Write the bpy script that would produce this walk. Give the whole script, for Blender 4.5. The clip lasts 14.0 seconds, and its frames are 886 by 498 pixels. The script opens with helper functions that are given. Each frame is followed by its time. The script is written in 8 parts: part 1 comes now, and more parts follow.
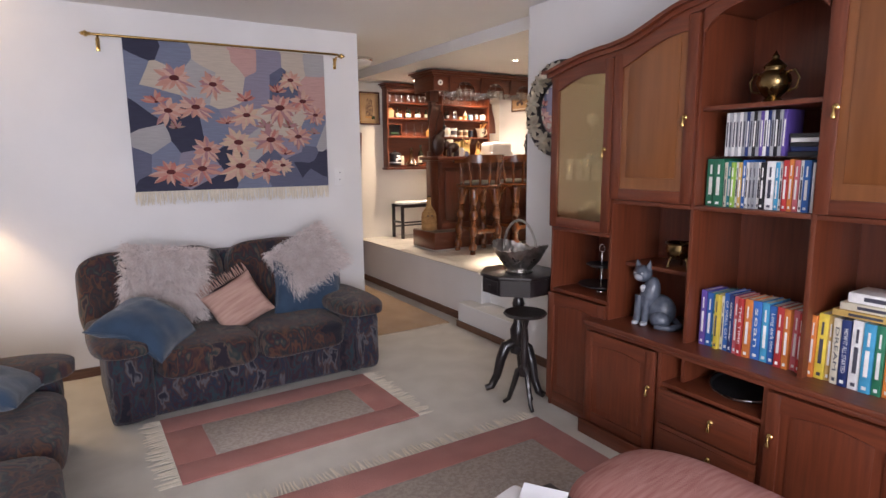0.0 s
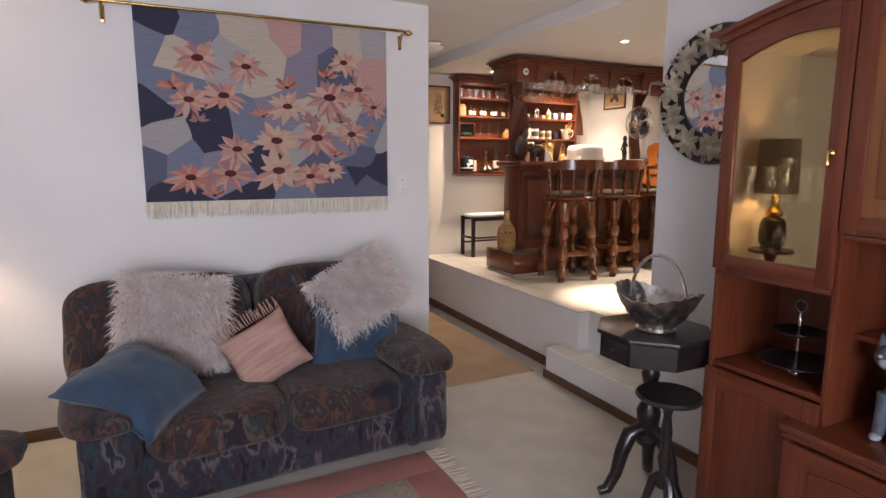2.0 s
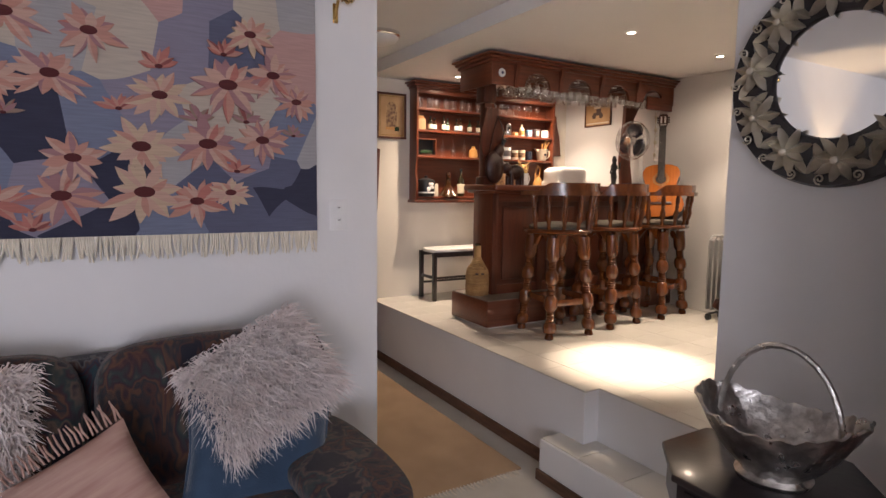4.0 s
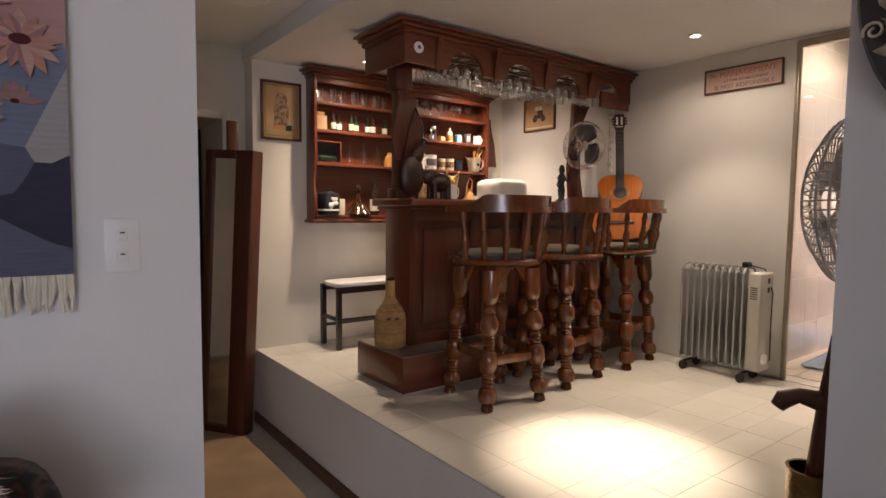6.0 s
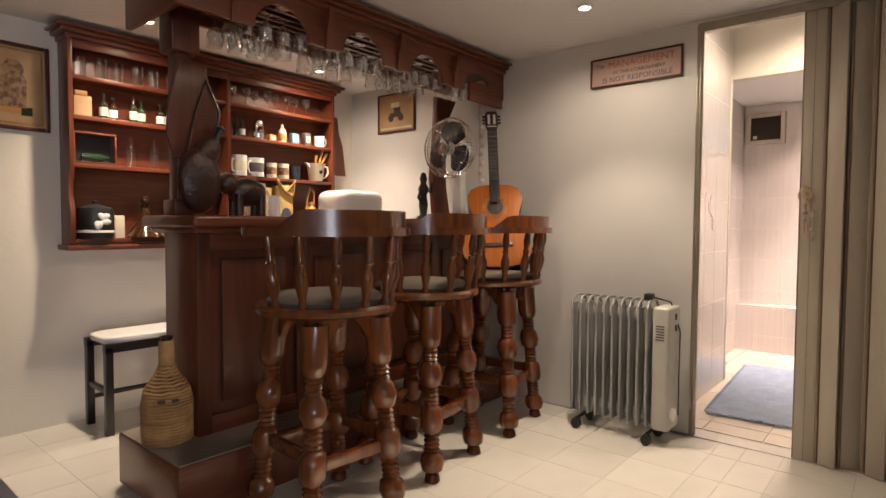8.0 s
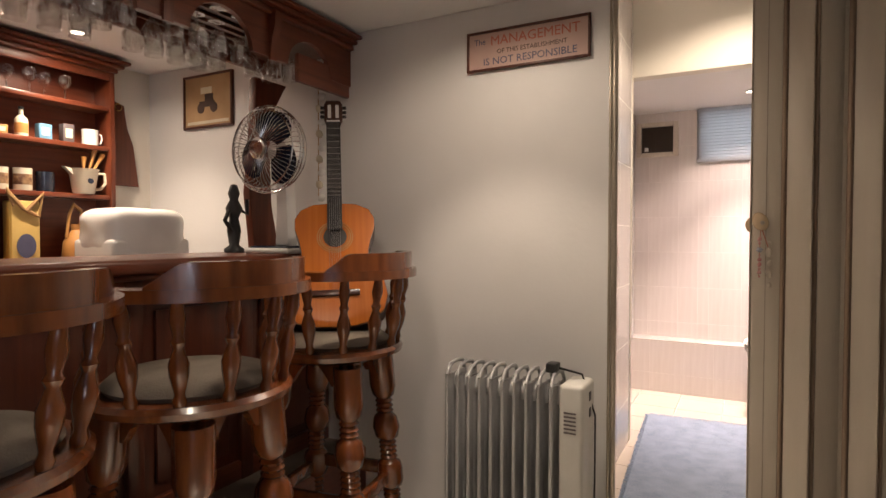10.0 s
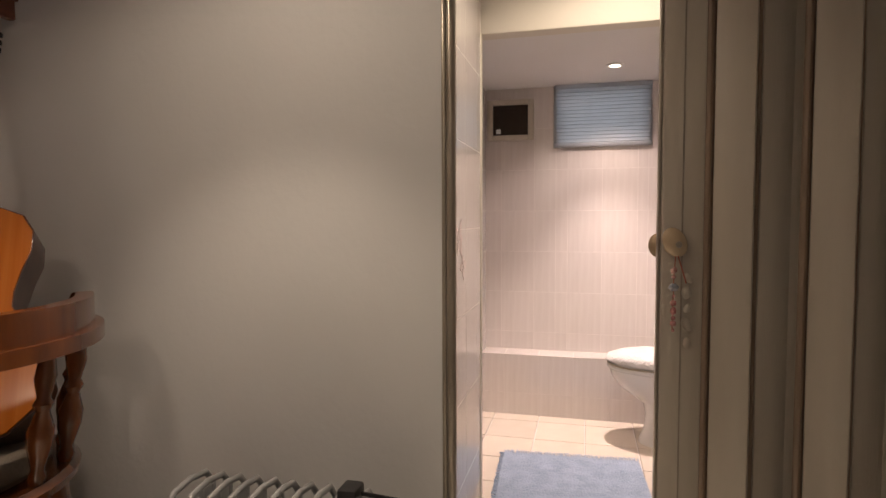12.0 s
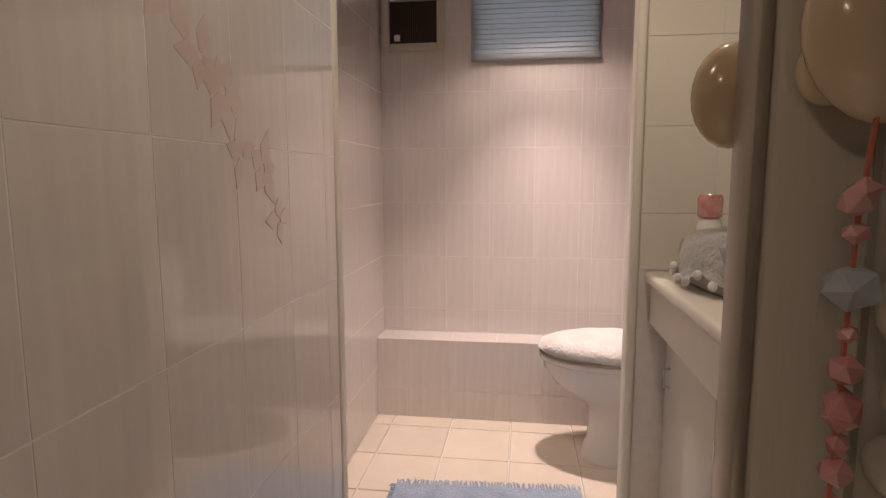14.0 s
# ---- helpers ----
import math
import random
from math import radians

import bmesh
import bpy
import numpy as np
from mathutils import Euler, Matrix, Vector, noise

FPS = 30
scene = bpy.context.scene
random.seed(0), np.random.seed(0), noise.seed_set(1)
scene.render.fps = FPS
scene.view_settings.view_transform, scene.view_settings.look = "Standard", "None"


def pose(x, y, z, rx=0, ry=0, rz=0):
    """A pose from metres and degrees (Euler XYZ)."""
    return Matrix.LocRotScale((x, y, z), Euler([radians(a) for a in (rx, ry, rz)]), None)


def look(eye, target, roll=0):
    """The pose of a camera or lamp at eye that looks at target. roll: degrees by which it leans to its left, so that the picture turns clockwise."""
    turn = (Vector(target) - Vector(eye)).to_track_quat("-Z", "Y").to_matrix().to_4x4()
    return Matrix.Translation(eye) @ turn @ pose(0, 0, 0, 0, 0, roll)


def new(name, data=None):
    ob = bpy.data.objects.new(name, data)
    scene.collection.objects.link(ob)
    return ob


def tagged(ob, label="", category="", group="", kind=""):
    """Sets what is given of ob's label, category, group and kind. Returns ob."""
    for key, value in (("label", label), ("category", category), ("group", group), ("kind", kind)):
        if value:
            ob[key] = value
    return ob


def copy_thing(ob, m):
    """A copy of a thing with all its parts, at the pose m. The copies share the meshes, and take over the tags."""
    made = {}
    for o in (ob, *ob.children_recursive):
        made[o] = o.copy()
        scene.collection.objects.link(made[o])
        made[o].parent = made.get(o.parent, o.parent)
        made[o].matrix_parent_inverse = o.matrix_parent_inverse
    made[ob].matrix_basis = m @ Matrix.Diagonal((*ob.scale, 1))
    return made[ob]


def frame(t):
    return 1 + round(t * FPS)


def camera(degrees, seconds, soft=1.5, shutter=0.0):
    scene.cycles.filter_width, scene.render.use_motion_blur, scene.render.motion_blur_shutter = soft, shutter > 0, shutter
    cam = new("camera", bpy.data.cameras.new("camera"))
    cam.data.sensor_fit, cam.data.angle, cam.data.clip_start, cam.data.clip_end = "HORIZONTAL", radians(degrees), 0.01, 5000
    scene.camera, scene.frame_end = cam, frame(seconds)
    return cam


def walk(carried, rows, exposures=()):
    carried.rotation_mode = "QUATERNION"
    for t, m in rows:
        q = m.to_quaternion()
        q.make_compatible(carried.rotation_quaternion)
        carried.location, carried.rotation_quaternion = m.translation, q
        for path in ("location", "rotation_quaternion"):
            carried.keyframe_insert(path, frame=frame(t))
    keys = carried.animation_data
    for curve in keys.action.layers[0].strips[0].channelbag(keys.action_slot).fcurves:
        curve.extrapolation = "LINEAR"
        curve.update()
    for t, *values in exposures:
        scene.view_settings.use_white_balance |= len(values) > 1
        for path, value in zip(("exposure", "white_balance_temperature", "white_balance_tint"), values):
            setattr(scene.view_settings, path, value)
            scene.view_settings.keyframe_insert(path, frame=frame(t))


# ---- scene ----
cam = camera(75.6, 14.0)
PATH = [
    (0, (1.086, 0.656, 1.572), (2.132, 2.330, 1.252), -0.5),
    (0.5, (1.234, 0.856, 1.568), (2.189, 2.584, 1.252), -0.4),
    (1, (1.387, 1.091, 1.563), (2.266, 2.860, 1.249), -0.3),
    (1.5, (1.451, 1.389, 1.564), (2.313, 3.167, 1.253), -0.1),
    (2, (1.500, 1.682, 1.570), (2.365, 3.459, 1.267), 0.1),
    (4.5, (2.184, 2.975, 1.538), (3.232, 4.667, 1.344), 0.7),
    (5, (2.354, 3.203, 1.532), (3.438, 4.874, 1.352), 0.7),
    (5.5, (2.537, 3.405, 1.515), (3.680, 5.039, 1.357), 0.7),
    (6, (2.751, 3.592, 1.517), (3.951, 5.185, 1.376), 0.6),
    (6.5, (2.934, 3.769, 1.526), (4.206, 5.308, 1.395), 0.6),
    (7, (3.094, 3.941, 1.537), (4.473, 5.385, 1.429), 0.5),
    (7.5, (3.288, 4.079, 1.537), (4.745, 5.446, 1.441), 0.4),
    (10, (4.371, 4.630, 1.644), (6.135, 5.572, 1.596), 0.1),
    (10.5, (4.559, 4.700, 1.687), (6.357, 5.575, 1.638), 0.1),
    (11, (4.766, 4.773, 1.722), (6.623, 5.514, 1.680), -0.0),
    (11.5, (4.941, 4.770, 1.733), (6.851, 5.361, 1.663), -0.1),
    (12, (5.216, 4.763, 1.735), (7.153, 5.247, 1.628), -0.2),
    (12.5, (5.463, 4.753, 1.713), (7.423, 5.165, 1.573), -0.2),
    (13, (5.710, 4.769, 1.689), (7.680, 5.106, 1.520), -0.3),
    (13.5, (5.931, 4.749, 1.660), (7.904, 5.040, 1.452), -0.2),
    (14, (6.159, 4.716, 1.641), (8.128, 4.9925, 1.394), -0.1),
]
EXPOSURES = [(0, 0.03, 6500, 14), (2, -0.06, 6500, 14), (4.5, -0.37, 6500, 14), (5.5, -0.6, 6500, 14), (6.5, -0.9, 6500, 11), (7.0, -0.78, 6500, 11), (7.5, -0.66, 6500, 11), (10, -0.85, 6330, 12), (11, -1.12, 6330, 12), (11.5, -1.25, 6330, 12), (12, -1.5, 6330, 12), (12.5, -1.65, 6330, 12), (13, -1.8, 6330, 12), (14, -1.95, 6330, 12)]
walk(cam, [(t, look(eye, target, roll)) for t, eye, target, roll in PATH], EXPOSURES)

# ---- light ----
world = bpy.data.worlds.new("world")
scene.world = world
world.use_nodes = True
wn = world.node_tree
sky = wn.nodes.new("ShaderNodeTexSky")
sky.sky_type, sky.sun_disc = "NISHITA", False
sky.sun_elevation, sky.sun_rotation = radians(48), radians(200)
wn.links.new(sky.outputs[0], wn.nodes["Background"].inputs[0])
wn.nodes["Background"].inputs[1].default_value = 0.1
scene.view_settings.exposure = 0.0


def lamp(kind, name, m, watts, colour, **more):
    data = bpy.data.lights.new(name, kind)
    data.energy, data.color = watts, colour
    for key, value in more.items():
        if key == "size":
            data.size = value
        elif key == "size_y":
            data.shape, data.size_y = "RECTANGLE", value
        elif key == "radius":
            data.shadow_soft_size = value
        elif key == "cone":
            data.spot_size = radians(value)
        elif key == "blend":
            data.spot_blend = value
        elif key == "angle":
            data.angle = radians(value)
    ob = new(name, data)
    ob.matrix_world = m
    return ob


WARM = (1.0, 0.79, 0.585)
DAY = (0.88, 0.88, 0.99)
BARZ, FLOOR2 = 2.52, 0.515      # bar ceiling, platform floor
SPOTS = [(4.87, 5.31), (5.90, 5.40), (4.73, 7.11), (5.82, 7.19)]
AIM = [(4.67, 5.00), (5.88, 5.38), (4.73, 7.10), (5.82, 7.18)]
SPOT_W = [720, 44, 140, 135]
SPOT_C = [33, 86, 112, 112]
SPOT_B = [1.0, 0.5, 1.0, 1.0]
lamp("SUN", "sun", look((0, 0, 10), (2.0, 7.0, 0)), 2.0, (1.0, 0.95, 0.88), angle=0.5)
lamp("AREA", "window_daylight", look((0.2, -2.25, 1.5), (1.9, 3, 1.25)), 205, DAY, size=2.6, size_y=1.5)
for (sx, sy), (ax, ay), w, cone_, soft_edge in zip(SPOTS, AIM, SPOT_W, SPOT_C, SPOT_B):
    lamp("SPOT", "downlight_beam", look((sx, sy, BARZ - 0.03), (ax, ay, FLOOR2)), w, WARM, cone=cone_, blend=soft_edge, radius=0.03)
    lamp("SPOT", "downlight_spill", pose(sx, sy, BARZ - 0.03), 20, WARM, cone=168, blend=0.5, radius=0.04)
lamp("SPOT", "downlight_beam", look((5.90, 5.40, BARZ - 0.03), (5.62, 5.22, FLOOR2)), 130, WARM, cone=60, blend=1.0, radius=0.03)
lamp("POINT", "bulb_glow", pose(0.30, 5.15, 1.47), 36, (1.0, 0.70, 0.40), radius=0.05)
lamp("SPOT", "bath_beam", look((8.42, 4.62, 2.50), (8.42, 4.62, 0)), 440, (1.0, 0.77, 0.66), cone=78, blend=1.0, radius=0.03)
lamp("SPOT", "bath_spill", look((8.42, 4.62, 2.50), (8.42, 4.62, 0)), 72, (1.0, 0.77, 0.66), cone=128, blend=0.6, radius=0.03)
# Added lamp without a fixture, brightening the front of the bathroom.
lamp("SPOT", "bath_beam", look((7.05, 4.60, 2.96), (7.05, 4.60, 0)), 118, (1.0, 0.81, 0.61), cone=140, blend=0.6, radius=0.03)


lamp("AREA", "bath_window_daylight", look((8.99, 4.67, 2.345), (8.0, 4.67, 2.30)), 2.5, (0.86, 0.93, 1.0), size=0.52, size_y=0.36)


# ---- materials ----
def mat(name, base, rough=0.6, metal=0.0, second=None, scale=6.0, detail=4.0, mix=0.5, bump=0.0, bump_scale=60.0,
        stretch=(1, 1, 1), random_value=0.0, coat=0.0, rough_var=0.0, sheen=0.0, ior=1.5, transmission=0.0, island=False, kind="noise", alpha=1.0):
    """A procedural material: two tones in a stretched pattern, fine relief, a little variation from piece to piece."""
    m = bpy.data.materials.new(name)
    m.use_nodes = True
    n, l = m.node_tree.nodes, m.node_tree.links
    b = n["Principled BSDF"]
    b.inputs["Roughness"].default_value, b.inputs["Metallic"].default_value = rough, metal
    b.inputs["IOR"].default_value, b.inputs["Coat Weight"].default_value = ior, coat
    b.inputs["Coat Roughness"].default_value = 0.12
    b.inputs["Transmission Weight"].default_value, b.inputs["Sheen Weight"].default_value = transmission, sheen
    b.inputs["Alpha"].default_value = alpha
    b.inputs["Base Color"].default_value = (*base, 1)
    co = n.new("ShaderNodeTexCoord")
    mp = n.new("ShaderNodeMapping")
    mp.inputs["Scale"].default_value = stretch
    l.new(co.outputs["Object"], mp.inputs["Vector"])
    if second is not None:
        if kind == "wave":
            tex = n.new("ShaderNodeTexWave")
            tex.inputs["Scale"].default_value, tex.inputs["Distortion"].default_value = scale, 6.0
            tex.inputs["Detail"].default_value, tex.inputs["Detail Scale"].default_value = 3.0, 1.6
            fac = tex.outputs["Fac"]
        elif kind == "voronoi":
            tex = n.new("ShaderNodeTexVoronoi")
            tex.inputs["Scale"].default_value = scale
            sep = n.new("ShaderNodeSeparateColor")
            l.new(tex.outputs["Color"], sep.inputs[0])
            fac = sep.outputs[0]
        else:
            tex = n.new("ShaderNodeTexNoise")
            tex.inputs["Scale"].default_value, tex.inputs["Detail"].default_value = scale, detail
            fac = tex.outputs["Fac"]
        l.new(mp.outputs[0], tex.inputs["Vector"])
        ramp = n.new("ShaderNodeValToRGB")
        lo = 0.5 - 0.35 * mix
        ramp.color_ramp.elements[0].position, ramp.color_ramp.elements[1].position = max(0, lo), min(1, 1 - lo)
        ramp.color_ramp.elements[0].color, ramp.color_ramp.elements[1].color = (*base, 1), (*second, 1)
        l.new(fac, ramp.inputs[0])
        colour = ramp.outputs[0]
        if random_value:
            pick = n.new("ShaderNodeNewGeometry") if island else n.new("ShaderNodeObjectInfo")
            hsv = n.new("ShaderNodeHueSaturation")
            rng = n.new("ShaderNodeMapRange")
            rng.inputs["To Min"].default_value, rng.inputs["To Max"].default_value = 1 - random_value, 1 + random_value
            l.new(pick.outputs["Random Per Island" if island else "Random"], rng.inputs[0])
            l.new(rng.outputs[0], hsv.inputs["Value"])
            l.new(colour, hsv.inputs["Color"])
            colour = hsv.outputs[0]
        l.new(colour, b.inputs["Base Color"])
        if rough_var:
            rr = n.new("ShaderNodeMapRange")
            rr.inputs["To Min"].default_value, rr.inputs["To Max"].default_value = rough - rough_var, rough + rough_var
            l.new(fac, rr.inputs[0])
            l.new(rr.outputs[0], b.inputs["Roughness"])
    if bump:
        fine = n.new("ShaderNodeTexNoise")
        fine.inputs["Scale"].default_value, fine.inputs["Detail"].default_value = bump_scale, 5.0
        l.new(mp.outputs[0], fine.inputs["Vector"])
        bp = n.new("ShaderNodeBump")
        bp.inputs["Strength"].default_value, bp.inputs["Distance"].default_value = bump, 0.01
        l.new(fine.outputs["Fac"], bp.inputs["Height"])
        l.new(bp.outputs[0], b.inputs["Normal"])
    return m


def glow(name, colour, strength):
    m = bpy.data.materials.new(name)
    m.use_nodes = True
    b = m.node_tree.nodes["Principled BSDF"]
    b.inputs["Base Color"].default_value = (*colour, 1)
    b.inputs["Emission Color"].default_value, b.inputs["Emission Strength"].default_value = (*colour, 1), strength
    return m


def thin_glass(name, tint, rough=0.02, edge=0.40, flat=0.05, shine=(1, 1, 1)):
    """Clear thin glass: see-through, with a gloss that grows at grazing angles."""
    m = bpy.data.materials.new(name)
    m.use_nodes = True
    n, l = m.node_tree.nodes, m.node_tree.links
    n.remove(n["Principled BSDF"])
    clear, gloss, mixs, fres = n.new("ShaderNodeBsdfTransparent"), n.new("ShaderNodeBsdfGlossy"), n.new("ShaderNodeMixShader"), n.new("ShaderNodeLayerWeight")
    clear.inputs[0].default_value = (*tint, 1)
    gloss.inputs["Roughness"].default_value, gloss.inputs["Color"].default_value = rough, (*shine, 1)
    fres.inputs[0].default_value = 0.18
    soft_ = n.new("ShaderNodeMath")
    soft_.operation = "MULTIPLY_ADD"
    soft_.inputs[1].default_value, soft_.inputs[2].default_value = edge, flat
    l.new(fres.outputs["Facing"], soft_.inputs[0])
    l.new(soft_.outputs[0], mixs.inputs[0])
    l.new(clear.outputs[0], mixs.inputs[1])
    l.new(gloss.outputs[0], mixs.inputs[2])
    l.new(mixs.outputs[0], n["Material Output"].inputs[0])
    return m


PAINT = mat("white_wall_paint", (0.74, 0.735, 0.73), 0.62, second=(0.80, 0.795, 0.79), scale=1.6, bump=0.09, bump_scale=45)
CREAM = mat("cream_wall_paint", (0.72, 0.68, 0.60), 0.6, second=(0.77, 0.73, 0.65), scale=1.8, bump=0.09, bump_scale=45)
CEIL = mat("ceiling_paint", (0.76, 0.755, 0.75), 0.75, second=(0.80, 0.795, 0.79), scale=1.2, bump=0.12, bump_scale=70)
CARPET = mat("beige_carpet", (0.56, 0.53, 0.465), 0.95, second=(0.65, 0.62, 0.55), scale=5, bump=0.6, bump_scale=260, sheen=0.2)
TAN = mat("tan_rug_wool", (0.33, 0.215, 0.12), 0.95, second=(0.43, 0.29, 0.17), scale=3.5, bump=0.6, bump_scale=220, sheen=0.2)
SKIRT = mat("stained_skirting", (0.10, 0.045, 0.025), 0.45, second=(0.17, 0.08, 0.045), scale=8, stretch=(1, 1, 8), bump=0.1)
TILE = mat("cream_floor_tile", (0.72, 0.70, 0.64), 0.22, second=(0.79, 0.77, 0.71), scale=3, random_value=0.035, rough_var=0.06, bump=0.03, bump_scale=12)
GROUT = mat("grey_grout", (0.54, 0.52, 0.47), 0.9, second=(0.62, 0.60, 0.545), scale=30, bump=0.3)
BATHTILE = mat("pale_wall_tile", (0.63, 0.58, 0.555), 0.035, second=(0.71, 0.665, 0.64), scale=5, stretch=(9, 0.5, 9), mix=0.7, random_value=0.02, ior=1.85, coat=0.25)
CREAMTILE = mat("cream_wall_tile", (0.72, 0.68, 0.60), 0.06, second=(0.77, 0.73, 0.65), scale=4, random_value=0.02, coat=0.2)
BATHGROUT = mat("white_grout", (0.69, 0.645, 0.615), 0.5, second=(0.75, 0.705, 0.675), scale=30)
BATHFLOOR = mat("pale_floor_tile", (0.72, 0.64, 0.55), 0.25, second=(0.79, 0.71, 0.62), scale=4, random_value=0.04, bump=0.03, bump_scale=15)
WOOD = mat("red_brown_wood", (0.088, 0.020, 0.009), 0.36, second=(0.185, 0.047, 0.019), scale=4.0, stretch=(14, 14, 0.9), bump=0.06, bump_scale=30, coat=0.22, rough_var=0.08, mix=0.9)
WOOD_H = mat("red_brown_wood_long", (0.088, 0.020, 0.009), 0.36, second=(0.185, 0.047, 0.019), scale=4.0, stretch=(0.9, 14, 14), bump=0.06, bump_scale=30, coat=0.22, rough_var=0.08, mix=0.9)
WOOD_Y = mat("red_brown_wood_across", (0.088, 0.020, 0.009), 0.36, second=(0.185, 0.047, 0.019), scale=4.0, stretch=(14, 0.9, 14), bump=0.06, bump_scale=30, coat=0.22, rough_var=0.08, mix=0.9)
# Darker than WOOD: bar front, post, canopy deck, frames and small furniture.
DARKWOOD = mat("dark_red_brown_wood", (0.048, 0.012, 0.006), 0.36, second=(0.115, 0.028, 0.012), scale=4.0, stretch=(12, 12, 1.0), bump=0.07, bump_scale=30, coat=0.25, rough_var=0.08, mix=0.9)
BLACKWOOD = mat("black_lacquered_wood", (0.010, 0.008, 0.009), 0.30, second=(0.024, 0.018, 0.018), scale=9, bump=0.06, bump_scale=40, coat=0.3)
PANELWOOD = mat("orange_brown_veneer", (0.165, 0.054, 0.015), 0.30, second=(0.255, 0.094, 0.030), scale=3.0, stretch=(9, 9, 0.7), bump=0.04, bump_scale=30, coat=0.4, mix=0.9)
STOOLWOOD = mat("varnished_stool_wood", (0.060, 0.014, 0.004), 0.22, second=(0.215, 0.064, 0.016), scale=3.2, stretch=(9, 9, 1.2), bump=0.05, bump_scale=30, coat=0.5, mix=0.9)
BRASS = mat("brass", (0.62, 0.42, 0.16), 0.24, 1.0, second=(0.46, 0.29, 0.10), scale=14, rough_var=0.08)
AGEDBRASS = mat("aged_brass", (0.30, 0.205, 0.085), 0.28, 1.0, second=(0.15, 0.10, 0.045), scale=12, rough_var=0.08)
SILVER = mat("tarnished_silver", (0.66, 0.645, 0.62), 0.30, 1.0, second=(0.36, 0.34, 0.32), scale=26, bump=0.55, bump_scale=46, rough_var=0.1)
CHROME = mat("chrome", (0.75, 0.75, 0.76), 0.10, 1.0)
BLACK = mat("black_plastic", (0.012, 0.012, 0.013), 0.4, second=(0.02, 0.02, 0.022), scale=20)
WHITE = mat("white_plastic", (0.78, 0.78, 0.77), 0.35, second=(0.82, 0.82, 0.81), scale=10)
MIRROR = mat("mirror_glass", (0.90, 0.91, 0.91), 0.02, 1.0)


# ---- building helpers ----
def flush(bm):
    bmesh.ops.recalc_face_normals(bm, faces=bm.faces)
    return bm


def to_mesh(name, bm, material, smooth=None):
    """The bmesh as mesh data; smooth: degrees under which edges are shaded smooth."""
    flush(bm)
    me = bpy.data.meshes.new(name)
    if smooth:
        limit = radians(smooth)
        for fc in bm.faces:
            fc.smooth = True
        for e in bm.edges:
            e.smooth = e.is_manifold and len(e.link_faces) == 2 and e.calc_face_angle(3.0) < limit
    bm.to_mesh(me)
    bm.free()
    for mt in (material if isinstance(material, (list, tuple)) else (material,)):
        me.materials.append(mt)
    return me


def part(name, bm, material, parent=None, label="", m=None, smooth=40):
    ob = new(name, to_mesh(name, bm, material, smooth))
    if parent is not None:
        ob.parent = parent
    if m is not None:
        ob.matrix_basis = m
    if label:
        tagged(ob, label)
    return ob


def thing(name, m, label, category, group="", kind=""):
    ob = new(name)
    ob.empty_display_size = 0.1
    ob.matrix_basis = m
    return tagged(ob, label, category, group, kind)


def setting(name, bm, material, label, category="structure", smooth=None):
    return tagged(part(name, bm, material, smooth=smooth), label, category, kind="structure")


def add_box(bm, x0, y0, z0, x1, y1, z1, bevel=0.0, seg=2, m=None, mi=0):
    g = bmesh.ops.create_cube(bm, size=1.0)
    vs = g["verts"]
    for v in vs:
        v.co = Vector(((x0 + x1) / 2 + v.co.x * (x1 - x0), (y0 + y1) / 2 + v.co.y * (y1 - y0), (z0 + z1) / 2 + v.co.z * (z1 - z0)))
    fs = {f for v in vs for f in v.link_faces}
    if bevel:
        es = {e for v in vs for e in v.link_edges}
        r = bmesh.ops.bevel(bm, geom=list(es), offset=min(bevel, 0.49 * min(abs(x1 - x0), abs(y1 - y0), abs(z1 - z0))), segments=seg, affect="EDGES", profile=0.5)
        vs = {v for f in r["faces"] for v in f.verts} | {v for v in vs if v.is_valid}
        fs = {f for v in vs for f in v.link_faces}
    for f in fs:
        f.material_index = mi
    if m is not None:
        bmesh.ops.transform(bm, matrix=m, verts=list(vs))
    return bm


def box(x0, y0, z0, x1, y1, z1, bevel=0.0, seg=2, m=None):
    return add_box(bmesh.new(), x0, y0, z0, x1, y1, z1, bevel, seg, m)


def add_lathe(bm, profile, seg=24, m=None, mi=0):
    """profile: (radius, height) from the bottom to the top, turned about z."""
    rings = []
    for r, z in profile:
        if r < 1e-5:
            rings.append([bm.verts.new((0, 0, z))])
        else:
            rings.append([bm.verts.new((r * math.cos(2 * math.pi * i / seg), r * math.sin(2 * math.pi * i / seg), z)) for i in range(seg)])
    for a, b in zip(rings, rings[1:]):
        for i in range(seg):
            j = (i + 1) % seg
            if len(a) == 1 and len(b) == 1:
                continue
            if len(a) == 1:
                f = bm.faces.new((a[0], b[i], b[j]))
            elif len(b) == 1:
                f = bm.faces.new((a[i], a[j], b[0]))
            else:
                f = bm.faces.new((a[i], a[j], b[j], b[i]))
            f.material_index = mi
    for ring, flip in ((rings[0], True), (rings[-1], False)):
        if len(ring) > 1:
            f = bm.faces.new(ring[::-1] if flip else ring)
            f.material_index = mi
    if m is not None:
        bmesh.ops.transform(bm, matrix=m, verts=[v for r in rings for v in r])
    return bm


def lathe(profile, seg=24, m=None):
    return add_lathe(bmesh.new(), profile, seg, m)


